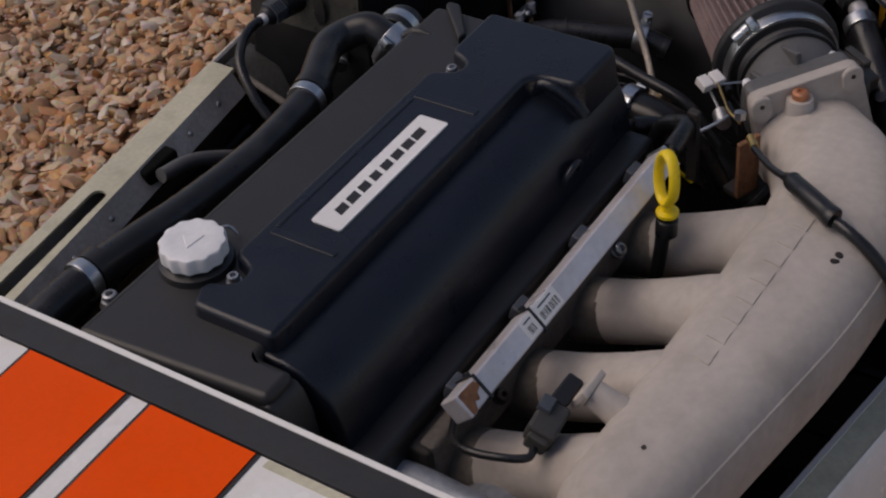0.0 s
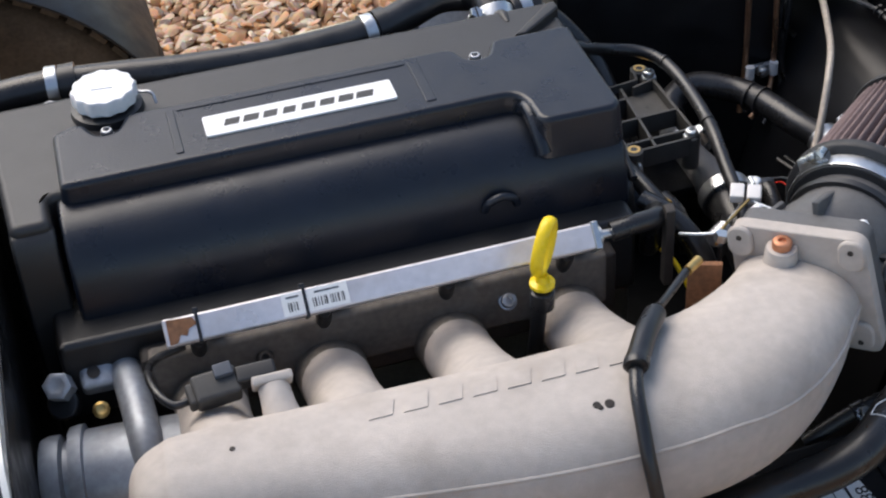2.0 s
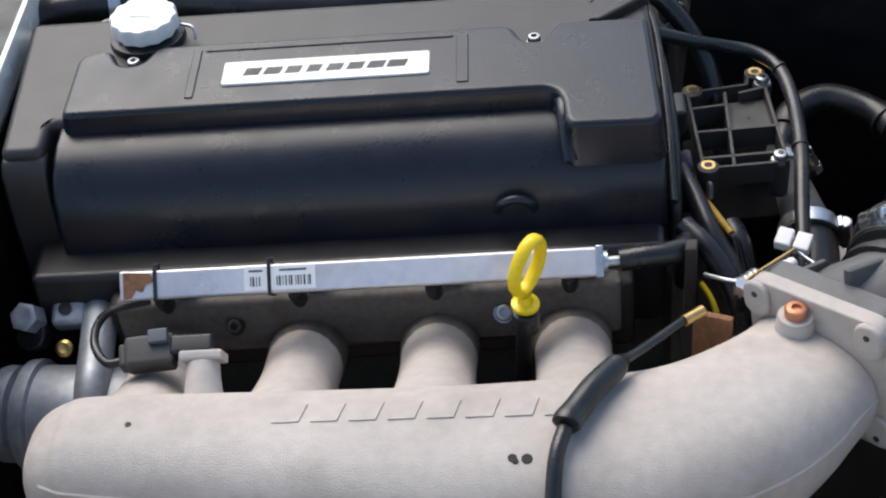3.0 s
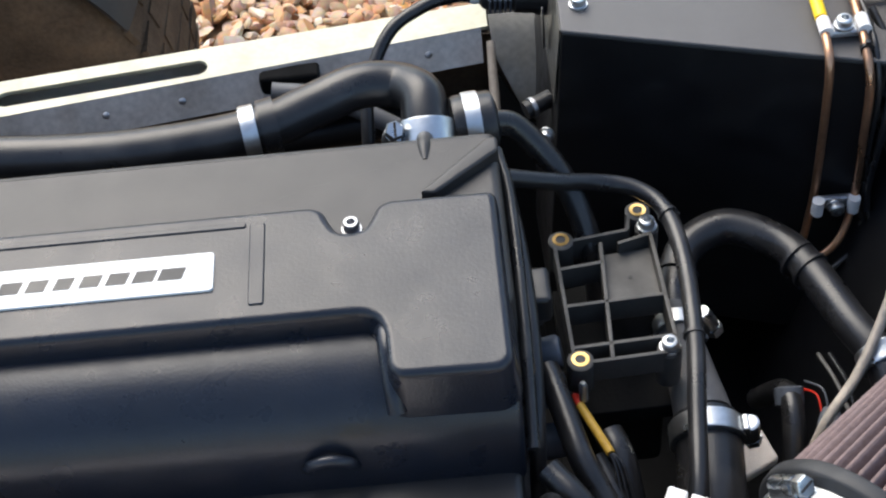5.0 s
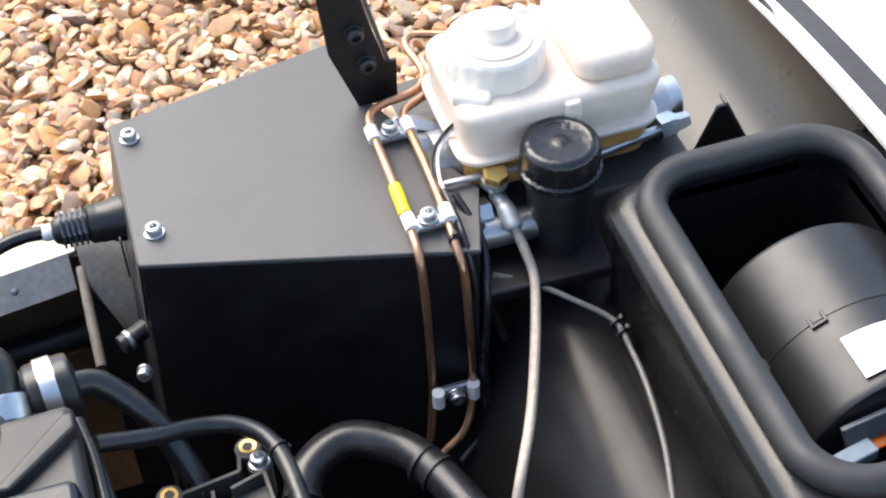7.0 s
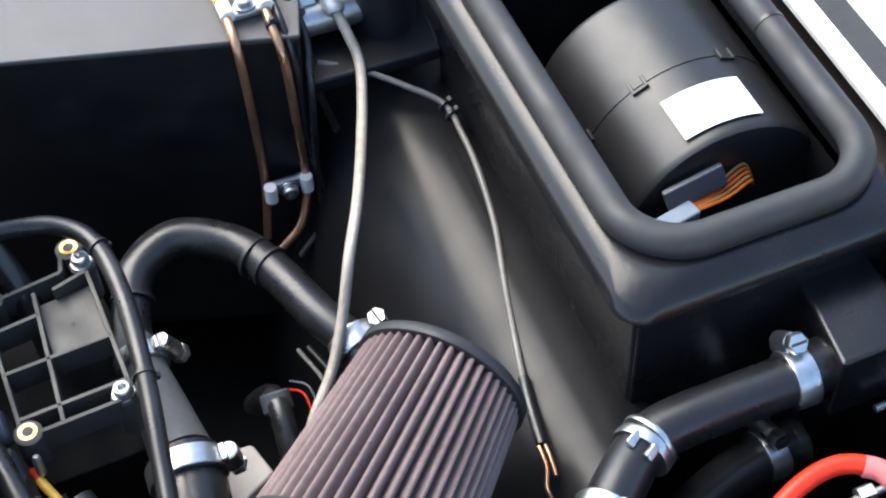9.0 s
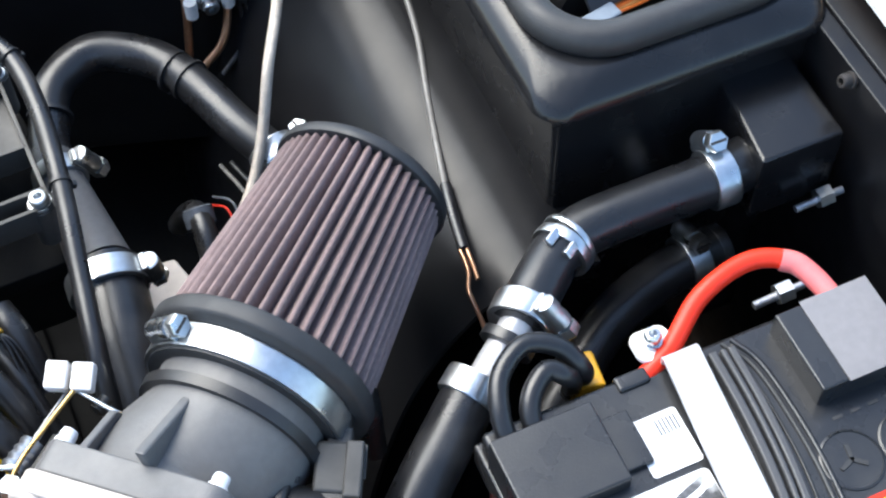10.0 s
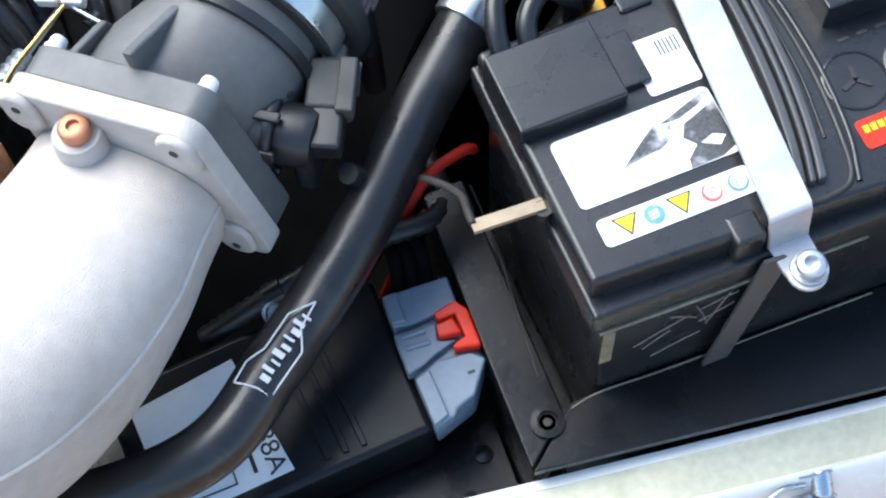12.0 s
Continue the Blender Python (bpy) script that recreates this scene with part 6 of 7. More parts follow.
hose("speedo_cable", [(5.98, 3.1, -0.4), (6.2, 2.98, -0.44), (6.42, 2.8, -0.5), (6.59, 2.63, -0.56), (6.6, 2.38, -0.57), (6.58, 2.1, -0.58), (6.52, 1.72, -0.62), (6.42, 1.36, -0.66), (6.31, 0.95, -0.67), (6.24, 0.66, -0.68), (6.19, 0.4, -0.68)], 0.019, "thin grey-black cable tied along the bulkhead", "cable", CABLE_GREY)
for pts in ([(6.205, 0.37, -0.68), (6.195, 0.27, -0.68), (6.18, 0.17, -0.685)], [(6.17, 0.36, -0.68), (6.155, 0.23, -0.68), (6.11, 0.13, -0.68), (6.11, 0.07, -0.7), (6.12, -0.05, -0.8), (6.1, -0.2, -0.95)]):
    hose("cable_end", pts, 0.012, "bent copper wire end beside the heater hose", "wire", COPPER)
hose("tape_wrap", [(6.265, 0.76, -0.675), (6.23, 0.6, -0.68), (6.187, 0.36, -0.68)], 0.03, "black tape round the cable", "tape")
for p in ((6.59, 2.62, -0.56), (6.6, 2.54, -0.565)):
    cable_tie(p, (0.3, -1, -0.1), 0.034, knob=(1, 0, 0.6))

# ---- heater ----
heater = thing("heater_box", (7.4, 1.7, -1.2), "black moulded heater housing with a rubber-edged opening", "heater")
outer = round_outline(6.7, 8.17, 0.43, 3.0, 0.04)
inner = round_outline(6.87, 8.07, 0.66, 2.9, 0.22)
bm = ring_prism(outer, inner, -1.0, 0.12)
part("wall", bm, HEATER_BLACK, heater)
lip = [(inner, 0.05), (inner, 0.2), (round_outline(6.73, 8.16, 0.52, 2.98, 0.3), 0.215), (round_outline(6.68, 8.185, 0.46, 3.0, 0.26), 0.2), (round_outline(6.625, 8.2, 0.39, 3.02, 0.2), 0.15), (round_outline(6.60, 8.2, 0.36, 3.03, 0.17), 0.11), (round_outline(6.595, 8.2, 0.355, 3.03, 0.16), 0.07), (round_outline(6.62, 8.2, 0.38, 3.02, 0.16), 0.04), (round_outline(6.68, 8.17, 0.44, 3.0, 0.16), 0.03)]
part("rim", loft(lip)[0], HEATER_BLACK, heater)
part("floor", prism(round_outline(6.92, 8.1, 0.45, 2.95, 0.2), -1.3, -0.9, 0.02), HEATER_BLACK, heater)
seal_line = [(x, y, 0.255) for x, y in round_outline(6.80, 8.13, 0.60, 2.95, 0.34, 9)]
part("seal", closed_tube(seal_line, 0.09, 18), SOFT_RUBBER, heater, "fat black rubber seal")
part("seal_joint", lathe([(0.087, -0.012), (0.094, -0.012), (0.094, 0.012), (0.087, 0.012)], (8.13, 1.74, 0.255), (0, 1, 0), 24), RUBBER, heater)
part("end_face", prism([(6.715, 0.42), (8.1, 0.42), (8.15, 0.62), (6.715, 0.62)], -2.6, 0.05, 0.015, 2), HEATER_BLACK, heater)
part("outlet", prism([(7.55, -0.1), (8.02, -0.1), (8.02, 0.47), (7.62, 0.47)], -0.62, -0.14, 0.025), HEATER_BLACK, heater)
fan = thing("blower_motor", (7.58, 1.7, -0.85), "black drum-shaped heater blower with a white label", "blower motor")
part("drum", lathe([(0.0, 0), (0.5, 0), (0.57, 0.02), (0.59, 0.06), (0.592, 0.48), (0.598, 0.52), (0.6, 1.1), (0.58, 1.14), (0, 1.15)], (7.6, 1.12, -0.33), (0, 1, 0), 96), BLACK_PLASTIC, fan)
part("joint", lathe([(0.59, 0), (0.604, 0.005), (0.604, 0.018), (0.59, 0.022)], (7.6, 1.66, -0.33), (0, 1, 0), 96), BLACK_PLASTIC, fan)
for a in (-68, -28, 22):
    d = Vector((math.sin(radians(a)), 0, math.cos(radians(a))))
    run = Vector((math.cos(radians(a)), 0, -math.sin(radians(a))))
    base = Vector((7.6, 1.67, -0.33)) + d * 0.606
    for o, w in ((-0.04, 0.08), (0.04, 0.08)):
        part("clip", oriented_block(base + run * o, (0, 1, 0), d, w, 0.02, 0.02, 0.004), BLACK_PLASTIC, fan)
    part("clip", oriented_block(base - Vector((0, 0.03, 0)), run, d, 0.09, 0.02, 0.016, 0.004), BLACK_PLASTIC, fan)
rows = []
for k in range(9):
    a = radians(-23 + 43 * k / 8)
    rows.append([(7.59 + 0.606 * math.sin(a), y, -0.33 + 0.606 * math.cos(a)) for y in (1.21, 1.35, 1.49)])
part("label", sheet(rows, 0.003), PLATE_WHITE, fan, "plain white label")
part("end_plate", oriented_block((7.35, 1.06, 0.02), (1, 0, 0.25), (0, -1, 0.4), 0.34, 0.13, 0.04, 0.01), GREY_PLASTIC, fan)
part("plug", oriented_block((7.2, 0.96, -0.06), (1, 0.2, 0), (0, 0, 1), 0.24, 0.1, 0.09, 0.015), BLUE_GREY, fan, "blue-grey wire plug")
ORANGE_WIRE = material("orange_wire", (0.5, 0.12, 0.02), 0.4, vary=0.15)
BROWN_WIRE = material("tan_wire", (0.38, 0.17, 0.05), 0.4, vary=0.15)
for k in range(5):
    part("wire", tube([(7.3, 0.975 + 0.01 * k, -0.06), (7.5, 0.985 + 0.022 * k, -0.05 + 0.006 * k), (7.66, 1.03 + 0.02 * k, -0.04 + 0.012 * k), (7.72, 1.08, -0.14)], 0.009, 6), (ORANGE_WIRE, BROWN_WIRE, ORANGE_WIRE, ORANGE_WIRE, BROWN_WIRE)[k], fan)
for p in ((8.0, -0.17, -0.55), (7.5, -0.6, -0.5)):
    st = thing("stud", p, "zinc stud and nut in the black bulkhead", "stud", "bulkhead studs")
    part("thread", tube([Vector(p) + Vector((-0.22, 0, -0.02)), Vector(p) + Vector((0.05, 0, 0))], 0.022, 10), STEEL, st)
    part("nut", lathe([(0.055, 0), (0.055, 0.08), (0, 0.08)], Vector(p) + Vector((-0.1, 0, 0)), (1, 0, 0.05), 6), ZINC, st)
bolt((8.09, 0.05, 0.05), (-1, 0, 0.3), 0.036, CAST_DARK, "dark dome-headed bulkhead bolt")

# ---- heater hoses ----
hose("heater_hose", [(7.62, 0.06, -0.34), (7.4, 0.03, -0.33), (7.1, 0.03, -0.33), (6.85, 0.03, -0.33), (6.65, 0.02, -0.34), (6.5, -0.04, -0.35), (6.34, -0.16, -0.35), (6.16, -0.32, -0.36)], 0.132, "black rubber heater hose with spring clamps")
hose_clamp((7.4, 0.03, -0.33), (1, 0, 0), 0.138, 0.12, (0.2, 0.8, 0.7))
hose_clamp((6.53, -0.03, -0.35), (0.85, 0.5, 0), 0.138, 0.055, (0.3, 0.2, 1), screw=False, label="bright spring band clamp with bent ears")
ears = thing("clamp_ears", (6.5, -0.04, -0.22), "bent bright ears of the spring clamp", "hose clamp", "hose clamps")
part("ear", oriented_block((6.47, -0.03, -0.205), (0.85, 0.5, 0), (0.2, -0.4, 1), 0.09, 0.045, 0.03, 0.008), ZINC, ears)
part("ear", oriented_block((6.52, -0.12, -0.225), (0.85, 0.5, 0), (0.3, -0.7, 0.7), 0.08, 0.05, 0.03, 0.008), ZINC, ears)
hose_clamp((6.58, -0.0, -0.35), (0.92, 0.4, 0), 0.137, 0.03, (0.3, 0.2, 1), screw=False, label="thin wire ring of a spring hose clamp")
hose_clamp((6.2, -0.28, -0.36), (0.72, 0.66, 0), 0.14, 0.12, (0.5, -0.5, 0.6))
joint = thing("hose_joint", (5.95, -0.5, -0.5), "bare alloy hose joiner between two hoses", "hose joiner")
part("tube", tube([(6.2, -0.28, -0.36), (5.8, -0.56, -0.46)], 0.085, 18), ALLOY, joint)
part("collar", lathe([(0.12, -0.03), (0.135, -0.025), (0.135, 0.025), (0.12, 0.03)], (6.08, -0.37, -0.39), (-0.78, -0.55, -0.2), 24), RUBBER, joint)
hose_clamp((5.84, -0.5, -0.44), (-0.78, -0.55, -0.2), 0.13, 0.12, (0, -1, 0.5), screw=False, label="plain bright band clamp on the hose")
nh = thing("water_hose", (4.6, -1.4, -1.4), "long black rubber water hose with white printed marks", "hose")
NEAR = [(5.9, -0.46, -0.42), (5.7, -0.61, -0.5), (5.45, -0.8, -0.6), (5.15, -1.05, -0.74), (4.9, -1.24, -0.83), (4.67, -1.4, -0.9), (4.45, -1.57, -0.88), (4.18, -1.78, -0.86), (3.89, -1.82, -0.95), (3.47, -1.74, -1.12), (3.1, -1.6, -1.35), (2.8, -1.45, -1.8)]
part("hose", tube(NEAR, 0.135, 22), RUBBER, nh)
PRINT = material("white_hose_print", (0.5, 0.51, 0.52), 0.6, vary=0.1)


def on_hose(s, a):
    """A place on the printed stretch of the hose: s along it, a round it in degrees."""
    p0, p1 = Vector((4.72, -1.36, -0.885)), Vector((4.29, -1.69, -0.865))
    d = (p1 - p0).normalized()
    side = Vector((0, 0, 1)).cross(d).normalized()
    up = d.cross(side)
    return p0 + (p1 - p0) * s + 0.138 * (math.cos(radians(a)) * up + math.sin(radians(a)) * side), d, (math.cos(radians(a)) * up + math.sin(radians(a)) * side)


for s0, a0, s1, a1 in ((0.05, 18, 0.3, 22), (0.3, 22, 0.45, 50), (0.05, 18, 0.25, -12), (0.25, -12, 0.6, -12), (0.6, -12, 0.75, -30), (0.75, -30, 0.95, -25), (0.95, -25, 0.9, 20), (0.45, 50, 0.9, 48), (0.9, 48, 0.9, 20)):
    part("print_line", tube([on_hose(s0 + (s1 - s0) * k / 4, a0 + (a1 - a0) * k / 4)[0] for k in range(5)], 0.0045, 6, 1, smooth=False), PRINT, nh)
for k in range(9):
    p, d, n = on_hose(0.2 + 0.075 * k, 15 if k % 2 else 20)
    part("print_mark", oriented_block(p, d, n, 0.012 + 0.008 * (k % 3), 0.045 + 0.01 * (k % 2), 0.004, 0), PRINT, nh)
hose("lower_heater_hose", [(7.6, 0.1, -1.15), (7.41, 0.08, -1.15), (7.1, 0.02, -1.15), (6.8, -0.1, -1.15), (6.5, -0.3, -1.2), (6.2, -0.5, -1.35), (6.0, -0.7, -1.7)], 0.13, "lower black rubber heater hose in shade")
hose_clamp((7.4, 0.08, -1.15), (1, 0.1, 0), 0.135, 0.12, (0.2, 0.4, 1))

# ---- battery ----
bat = thing("battery", (6.72, -1.45, -2.0), "black car battery strapped down with an aluminium strip", "battery")
BT = -0.29
part("case", prism([(5.8, -2.06), (7.68, -2.12), (7.68, -0.8), (5.8, -0.78)], -2.0, -0.47, 0.03), BATTERY_BLACK, bat)
part("lid_skirt", prism([(5.73, -2.07), (7.74, -2.13), (7.74, -0.77), (5.73, -0.75)], -0.6, -0.44, 0.02), BATTERY_BLACK, bat)
part("lid", prism([(5.75, -1.98), (7.72, -2.08), (7.72, -0.8), (5.75, -0.78)], -0.5, BT, 0.03, 3), BATTERY_BLACK, bat)
for x0, x1, y0, y1, z1, name in ((5.745, 6.24, -1.275, -0.87, -0.2, "terminal_cover"), (7.17, 7.64, -1.27, -0.85, -0.14, "terminal_cover")):
    part(name, block(x0, x1, y0, y1, -0.45, z1, 0.012), BATTERY_BLACK, bat)
part("hinge", block(6.24, 6.38, -1.22, -0.95, BT - 0.02, BT + 0.035, 0.008), BATTERY_BLACK, bat)
part("grey_flap", block(7.3, 7.65, -1.28, -0.84, -0.14, -0.132, 0.003), material("worn_grey_plastic", (0.16, 0.15, 0.15), 0.5, vary=0.1), bat, "worn grey flap")
GREY_RIB = material("worn_rib_plastic", (0.05, 0.05, 0.052), 0.45, vary=0.15, bump=0.1, bump_scale=900)
for o, w in ((0.0, 0.045), (0.055, 0.03), (0.1, 0.04)):
    ridge_line = [(6.71 + o, -1.93), (6.77 + o, -1.72), (6.82 + o, -1.45), (6.85 + o, -1.15), (6.86 + o, -0.86)]
    bow = [tuple(p) for p in curve_points([(x, y, 0) for x, y in ridge_line], 6)]
    part("ridge", soft_slab(round_corners([(p[0] - w / 2, p[1]) for p in bow] + [(p[0] + w / 2, p[1]) for p in bow[::-1]], 0.012, 2), BT - 0.01, BT + 0.055 - o * 0.15, 0.012, 0.006), GREY_RIB, bat)
part("recess_edge", tube([(6.94, -0.82, BT), (7.02, -1.0, BT), (7.03, -1.4, BT), (6.99, -1.75, BT), (6.93, -1.96, BT), (6.8, -2.0, BT), (6.7, -1.99, BT)], 0.014, 8), INK, bat)
part("recess_edge", tube([(6.98, -0.84, BT), (6.985, -1.1, BT), (6.97, -1.45, BT), (6.92, -1.75, BT)], 0.009, 8), INK, bat)
part("recess_rim", tube([(6.99, -0.82, BT + 0.002), (7.055, -1.0, BT + 0.002), (7.065, -1.4, BT + 0.002), (7.025, -1.76, BT + 0.002), (6.955, -1.985, BT + 0.002)], 0.014, 8), BATTERY_BLACK, bat)
part("latch", block(6.36, 6.5, -2.06, -1.92, -0.5, BT + 0.01, 0.02), BATTERY_BLACK, bat)
part("latch", block(6.4, 6.56, -0.86, -0.78, -0.4, BT + 0.02, 0.015), BATTERY_BLACK, bat)
for x, y in ((7.17, -1.555), (7.46, -1.575)):
    cell = part("cell_cap", lathe([(0.145, 0), (0.145, 0.006), (0.135, 0.01), (0.132, 0.004), (0, 0.004)], (x, y, BT), (0, 0, 1), 40), BATTERY_BLACK, bat)
    for a in (80, 200, 320):
        part("cap_slot", oriented_block((x + 0.035 * math.cos(radians(a)), y + 0.035 * math.sin(radians(a)), BT + 0.008), (math.cos(radians(a)), math.sin(radians(a)), 0), (0, 0, 1), 0.075, 0.02, 0.006, 0), INK, cell)
for k in range(4):
    part("mould_mark", block(7.2 + 0.09 * k, 7.25 + 0.09 * k, -1.36, -1.345, BT, BT + 0.004, 0), RIB_BLACK, bat)
# labels
LZ = BT + 0.002
lab = part("label", prism(round_outline(5.85, 6.58, -1.665, -1.325, 0.03), LZ, LZ + 0.003, 0), PLATE_WHITE, bat, "torn white battery label")
part("torn_patch", prism([(6.09, -1.555), (6.2, -1.475), (6.29, -1.415), (6.3, -1.45), (6.36, -1.44), (6.33, -1.50), (6.28, -1.53), (6.21, -1.535)], LZ + 0.0035, LZ + 0.005, 0), TORN, lab)
part("torn_patch", prism([(6.31, -1.425), (6.42, -1.39), (6.55, -1.345), (6.575, -1.36), (6.5, -1.4), (6.4, -1.43)], LZ + 0.0035, LZ + 0.005, 0), TORN, lab)
part("torn_patch", prism([(6.41, -1.46), (6.5, -1.43), (6.575, -1.40), (6.575, -1.63), (6.5, -1.66), (6.35, -1.663), (6.36, -1.62), (6.42, -1.57), (6.38, -1.52)], LZ + 0.0035, LZ + 0.005, 0), TORN, lab)
part("paper_shred", prism([(6.44, -1.57), (6.5, -1.55), (6.55, -1.575), (6.51, -1.61)], LZ + 0.0055, LZ + 0.007, 0), PLATE_WHITE, lab)
small = part("label", prism(round_outline(6.345, 6.59, -1.29, -1.01, 0.02), LZ, LZ + 0.003, 0), PLATE_WHITE, bat, "small white label")
for k in range(6):
    part("text_bar", block(6.47 + 0.018 * k, 6.478 + 0.018 * k, -1.12, -1.04, LZ + 0.003, LZ + 0.0045, 0), GREY_PLASTIC, small)
warn = part("label", prism(round_outline(5.875, 6.56, -1.86, -1.73, 0.025), LZ, LZ + 0.003, 0), PLATE_WHITE, bat, "white strip of warning signs")
BLUE_INK = material("blue_print", (0.12, 0.27, 0.55), 0.5, vary=0.25, scale=200)
RED_INK = material("red_print", (0.7, 0.1, 0.09), 0.5, vary=0.1)
for x in (5.995, 6.24):
    part("triangle_edge", prism([(x - 0.058, -1.75), (x, -1.846), (x + 0.058, -1.75)], LZ + 0.003, LZ + 0.0042, 0), INK, warn)
    part("triangle", prism([(x - 0.045, -1.757), (x, -1.831), (x + 0.045, -1.757)], LZ + 0.0045, LZ + 0.0055, 0), YELLOW, warn)
for x, m in ((6.115, BLUE_INK), (6.375, RED_INK), (6.495, BLUE_INK)):
    part("sign", lathe([(0.045, 0), (0.045, 0.0015), (0, 0.0015)], (x, -1.795, LZ + 0.003), (0, 0, 1), 24), m, warn)
    part("sign_face", lathe([(0.035, 0), (0.035, 0.001), (0, 0.001)], (x + 0.004, -1.79, LZ + 0.0047), (0, 0, 1), 20), PLATE_WHITE if m is RED_INK or x > 6.4 else m, warn)
    for k in range(3):
        part("sign_mark", prism([(x - 0.024, -1.813 + 0.014 * k), (x + 0.016 + 0.004 * k, -1.809 + 0.014 * k), (x + 0.02, -1.803 + 0.014 * k), (x - 0.02, -1.806 + 0.014 * k)], LZ + 0.0058, LZ + 0.0064, 0), m if m is RED_INK or x > 6.4 else PLATE_WHITE, warn)
redl = part("label", prism(round_outline(7.06, 7.45, -1.875, -1.735, 0.02), LZ, LZ + 0.003, 0), RED, bat, "red and yellow maker's label")
part("flame", lathe([(0.06, 0), (0.06, 0.0015), (0.035, 0.0015)], (7.385, -1.80, LZ + 0.003), (0, 0, 1), 24), YELLOW, redl)
for k in range(6):
    part("text_bar", block(7.085 + 0.035 * k, 7.11 + 0.035 * k, -1.80, -1.765, LZ + 0.003, LZ + 0.0042, 0), YELLOW, redl)
part("text_bar", block(7.17, 7.21, -1.855, -1.82, LZ + 0.003, LZ + 0.0042, 0), PLATE_WHITE, redl)
# rubbed edges and scratches on the case
part("scuff", prism([(5.78, -2.075), (5.84, -2.078), (5.815, -2.066), (5.79, -2.066)], -0.98, -0.62, 0.003), SCUFF, bat, "pale rubbed corner")
for x0, z0, x1, z1 in ((5.95, -0.95, 6.2, -0.8), (6.0, -1.02, 6.12, -0.9), (6.1, -0.74, 6.24, -0.86), (6.22, -0.72, 6.3, -0.95), (6.24, -0.78, 6.42, -0.72), (6.26, -0.92, 6.42, -0.84), (6.3, -0.98, 6.38, -0.7), (6.05, -1.15, 6.28, -1.05)):
    part("scratch", tube([(x0, -2.066 - 0.032 * (x0 - 5.8), z0), ((x0 + x1) / 2, -2.067 - 0.032 * ((x0 + x1) / 2 - 5.8), (z0 + z1) / 2 + 0.01), (x1, -2.066 - 0.032 * (x1 - 5.8), z1)], 0.005, 5, 3), CABLE_GREY, bat)
part("rubbed_edge", tube([(5.76, -2.075, -0.605), (6.1, -2.088, -0.607), (6.5, -2.1, -0.606), (7.0, -2.112, -0.607)], 0.011, 6), SCUFF, bat)
# strap over the battery
strap = thing("battery_strap", (6.65, -1.45, -0.45), "bent aluminium battery strap with bolts at both ends", "strap")
rows = [[(6.53, -2.2, -0.43), (6.61, -2.2, -0.43), (6.70, -2.2, -0.43)], [(6.52, -2.07, -0.42), (6.61, -2.07, -0.42), (6.70, -2.07, -0.42)], [(6.505, -2.045, -0.23), (6.60, -2.045, -0.23), (6.695, -2.045, -0.23)], [(6.507, -2.02, -0.205), (6.6, -2.02, -0.205), (6.697, -2.02, -0.205)], [(6.63, -0.82, -0.205), (6.72, -0.82, -0.205), (6.81, -0.82, -0.205)], [(6.63, -0.8, -0.22), (6.72, -0.8, -0.22), (6.81, -0.8, -0.22)], [(6.63, -0.79, -0.45), (6.72, -0.79, -0.45), (6.81, -0.79, -0.45)]]
part("strip", sheet(rows, 0.018), ALLOY, strap)
part("tab", prism([(6.7 - 0.17, -2.19)] + [(6.615 + 0.087 * math.cos(radians(a)), -2.22 + 0.087 * math.sin(radians(a))) for a in range(180, 361, 20)] + [(6.70, -2.19)], -0.434, -0.414, 0.004), ALLOY, strap)
part("tab", prism(round_outline(6.55, 6.74, -0.78, -0.62, 0.05), -0.29, -0.26, 0.006), NYLON, strap, "white nylon strap end")
bolt((6.625, -2.215, -0.412), r=0.065)
bolt((6.645, -0.69, -0.258), r=0.042)
# cables
hose("red_battery_cable", [(6.36, -0.84, -0.62), (6.41, -0.85, -0.4), (6.69, -0.76, -0.28), (6.94, -0.6, -0.2), (7.22, -0.54, -0.17), (7.41, -0.63, -0.17), (7.48, -0.81, -0.2), (7.5, -0.95, -0.22)], 0.047, "thick red battery cable arching to the terminal", "cable", RED)
part("sleeve", tube([(7.36, -0.595, -0.168), (7.42, -0.645, -0.172), (7.465, -0.75, -0.19), (7.49, -0.86, -0.208)], 0.053, 16), PINK, bpy.data.objects["red_battery_cable"], "faded pink sleeve")
for pts, lab in (([(5.84, -0.9, -0.28), (5.85, -0.77, -0.2), (5.92, -0.62, -0.16), (6.08, -0.53, -0.14), (6.23, -0.59, -0.18), (6.31, -0.68, -0.3), (6.36, -0.58, -0.6)], "black battery earth cable loop"), ([(5.97, -0.9, -0.28), (5.98, -0.8, -0.22), (6.04, -0.72, -0.19), (6.13, -0.67, -0.18), (6.2, -0.71, -0.22), (6.26, -0.68, -0.36), (6.32, -0.58, -0.7)], "second black battery cable loop")):
    hose("earth_cable", pts, 0.047, lab, "cable")
AMBER = material("amber_plastic", (0.75, 0.38, 0.02), 0.4, vary=0.1)
solid("relay_cover", prism([(6.28, -0.66), (6.44, -0.7), (6.46, -0.5), (6.36, -0.48)], -0.75, -0.5, 0.02), AMBER, "amber plastic relay below the battery cables", "relay")
for pts in ([(5.77, -0.68, -1.34), (5.7, -0.7, -1.28), (5.5, -0.75, -1.3), (5.3, -0.86, -1.45), (5.12, -0.82, -1.9), (5.0, -0.7, -2.5)], [(5.55, -0.8, -1.48), (5.48, -0.84, -1.46), (5.36, -0.9, -1.5), (5.2, -0.9, -2.0), (5.1, -0.8, -2.6)]):
    hose("red_wire", pts, 0.028, "dusty red power wire running under the hoses", "wire", RED_DULL)
rod = thing("bronze_bar", (5.5, -1.4, -0.9), "bent flat bronze strip beside the battery", "strip")
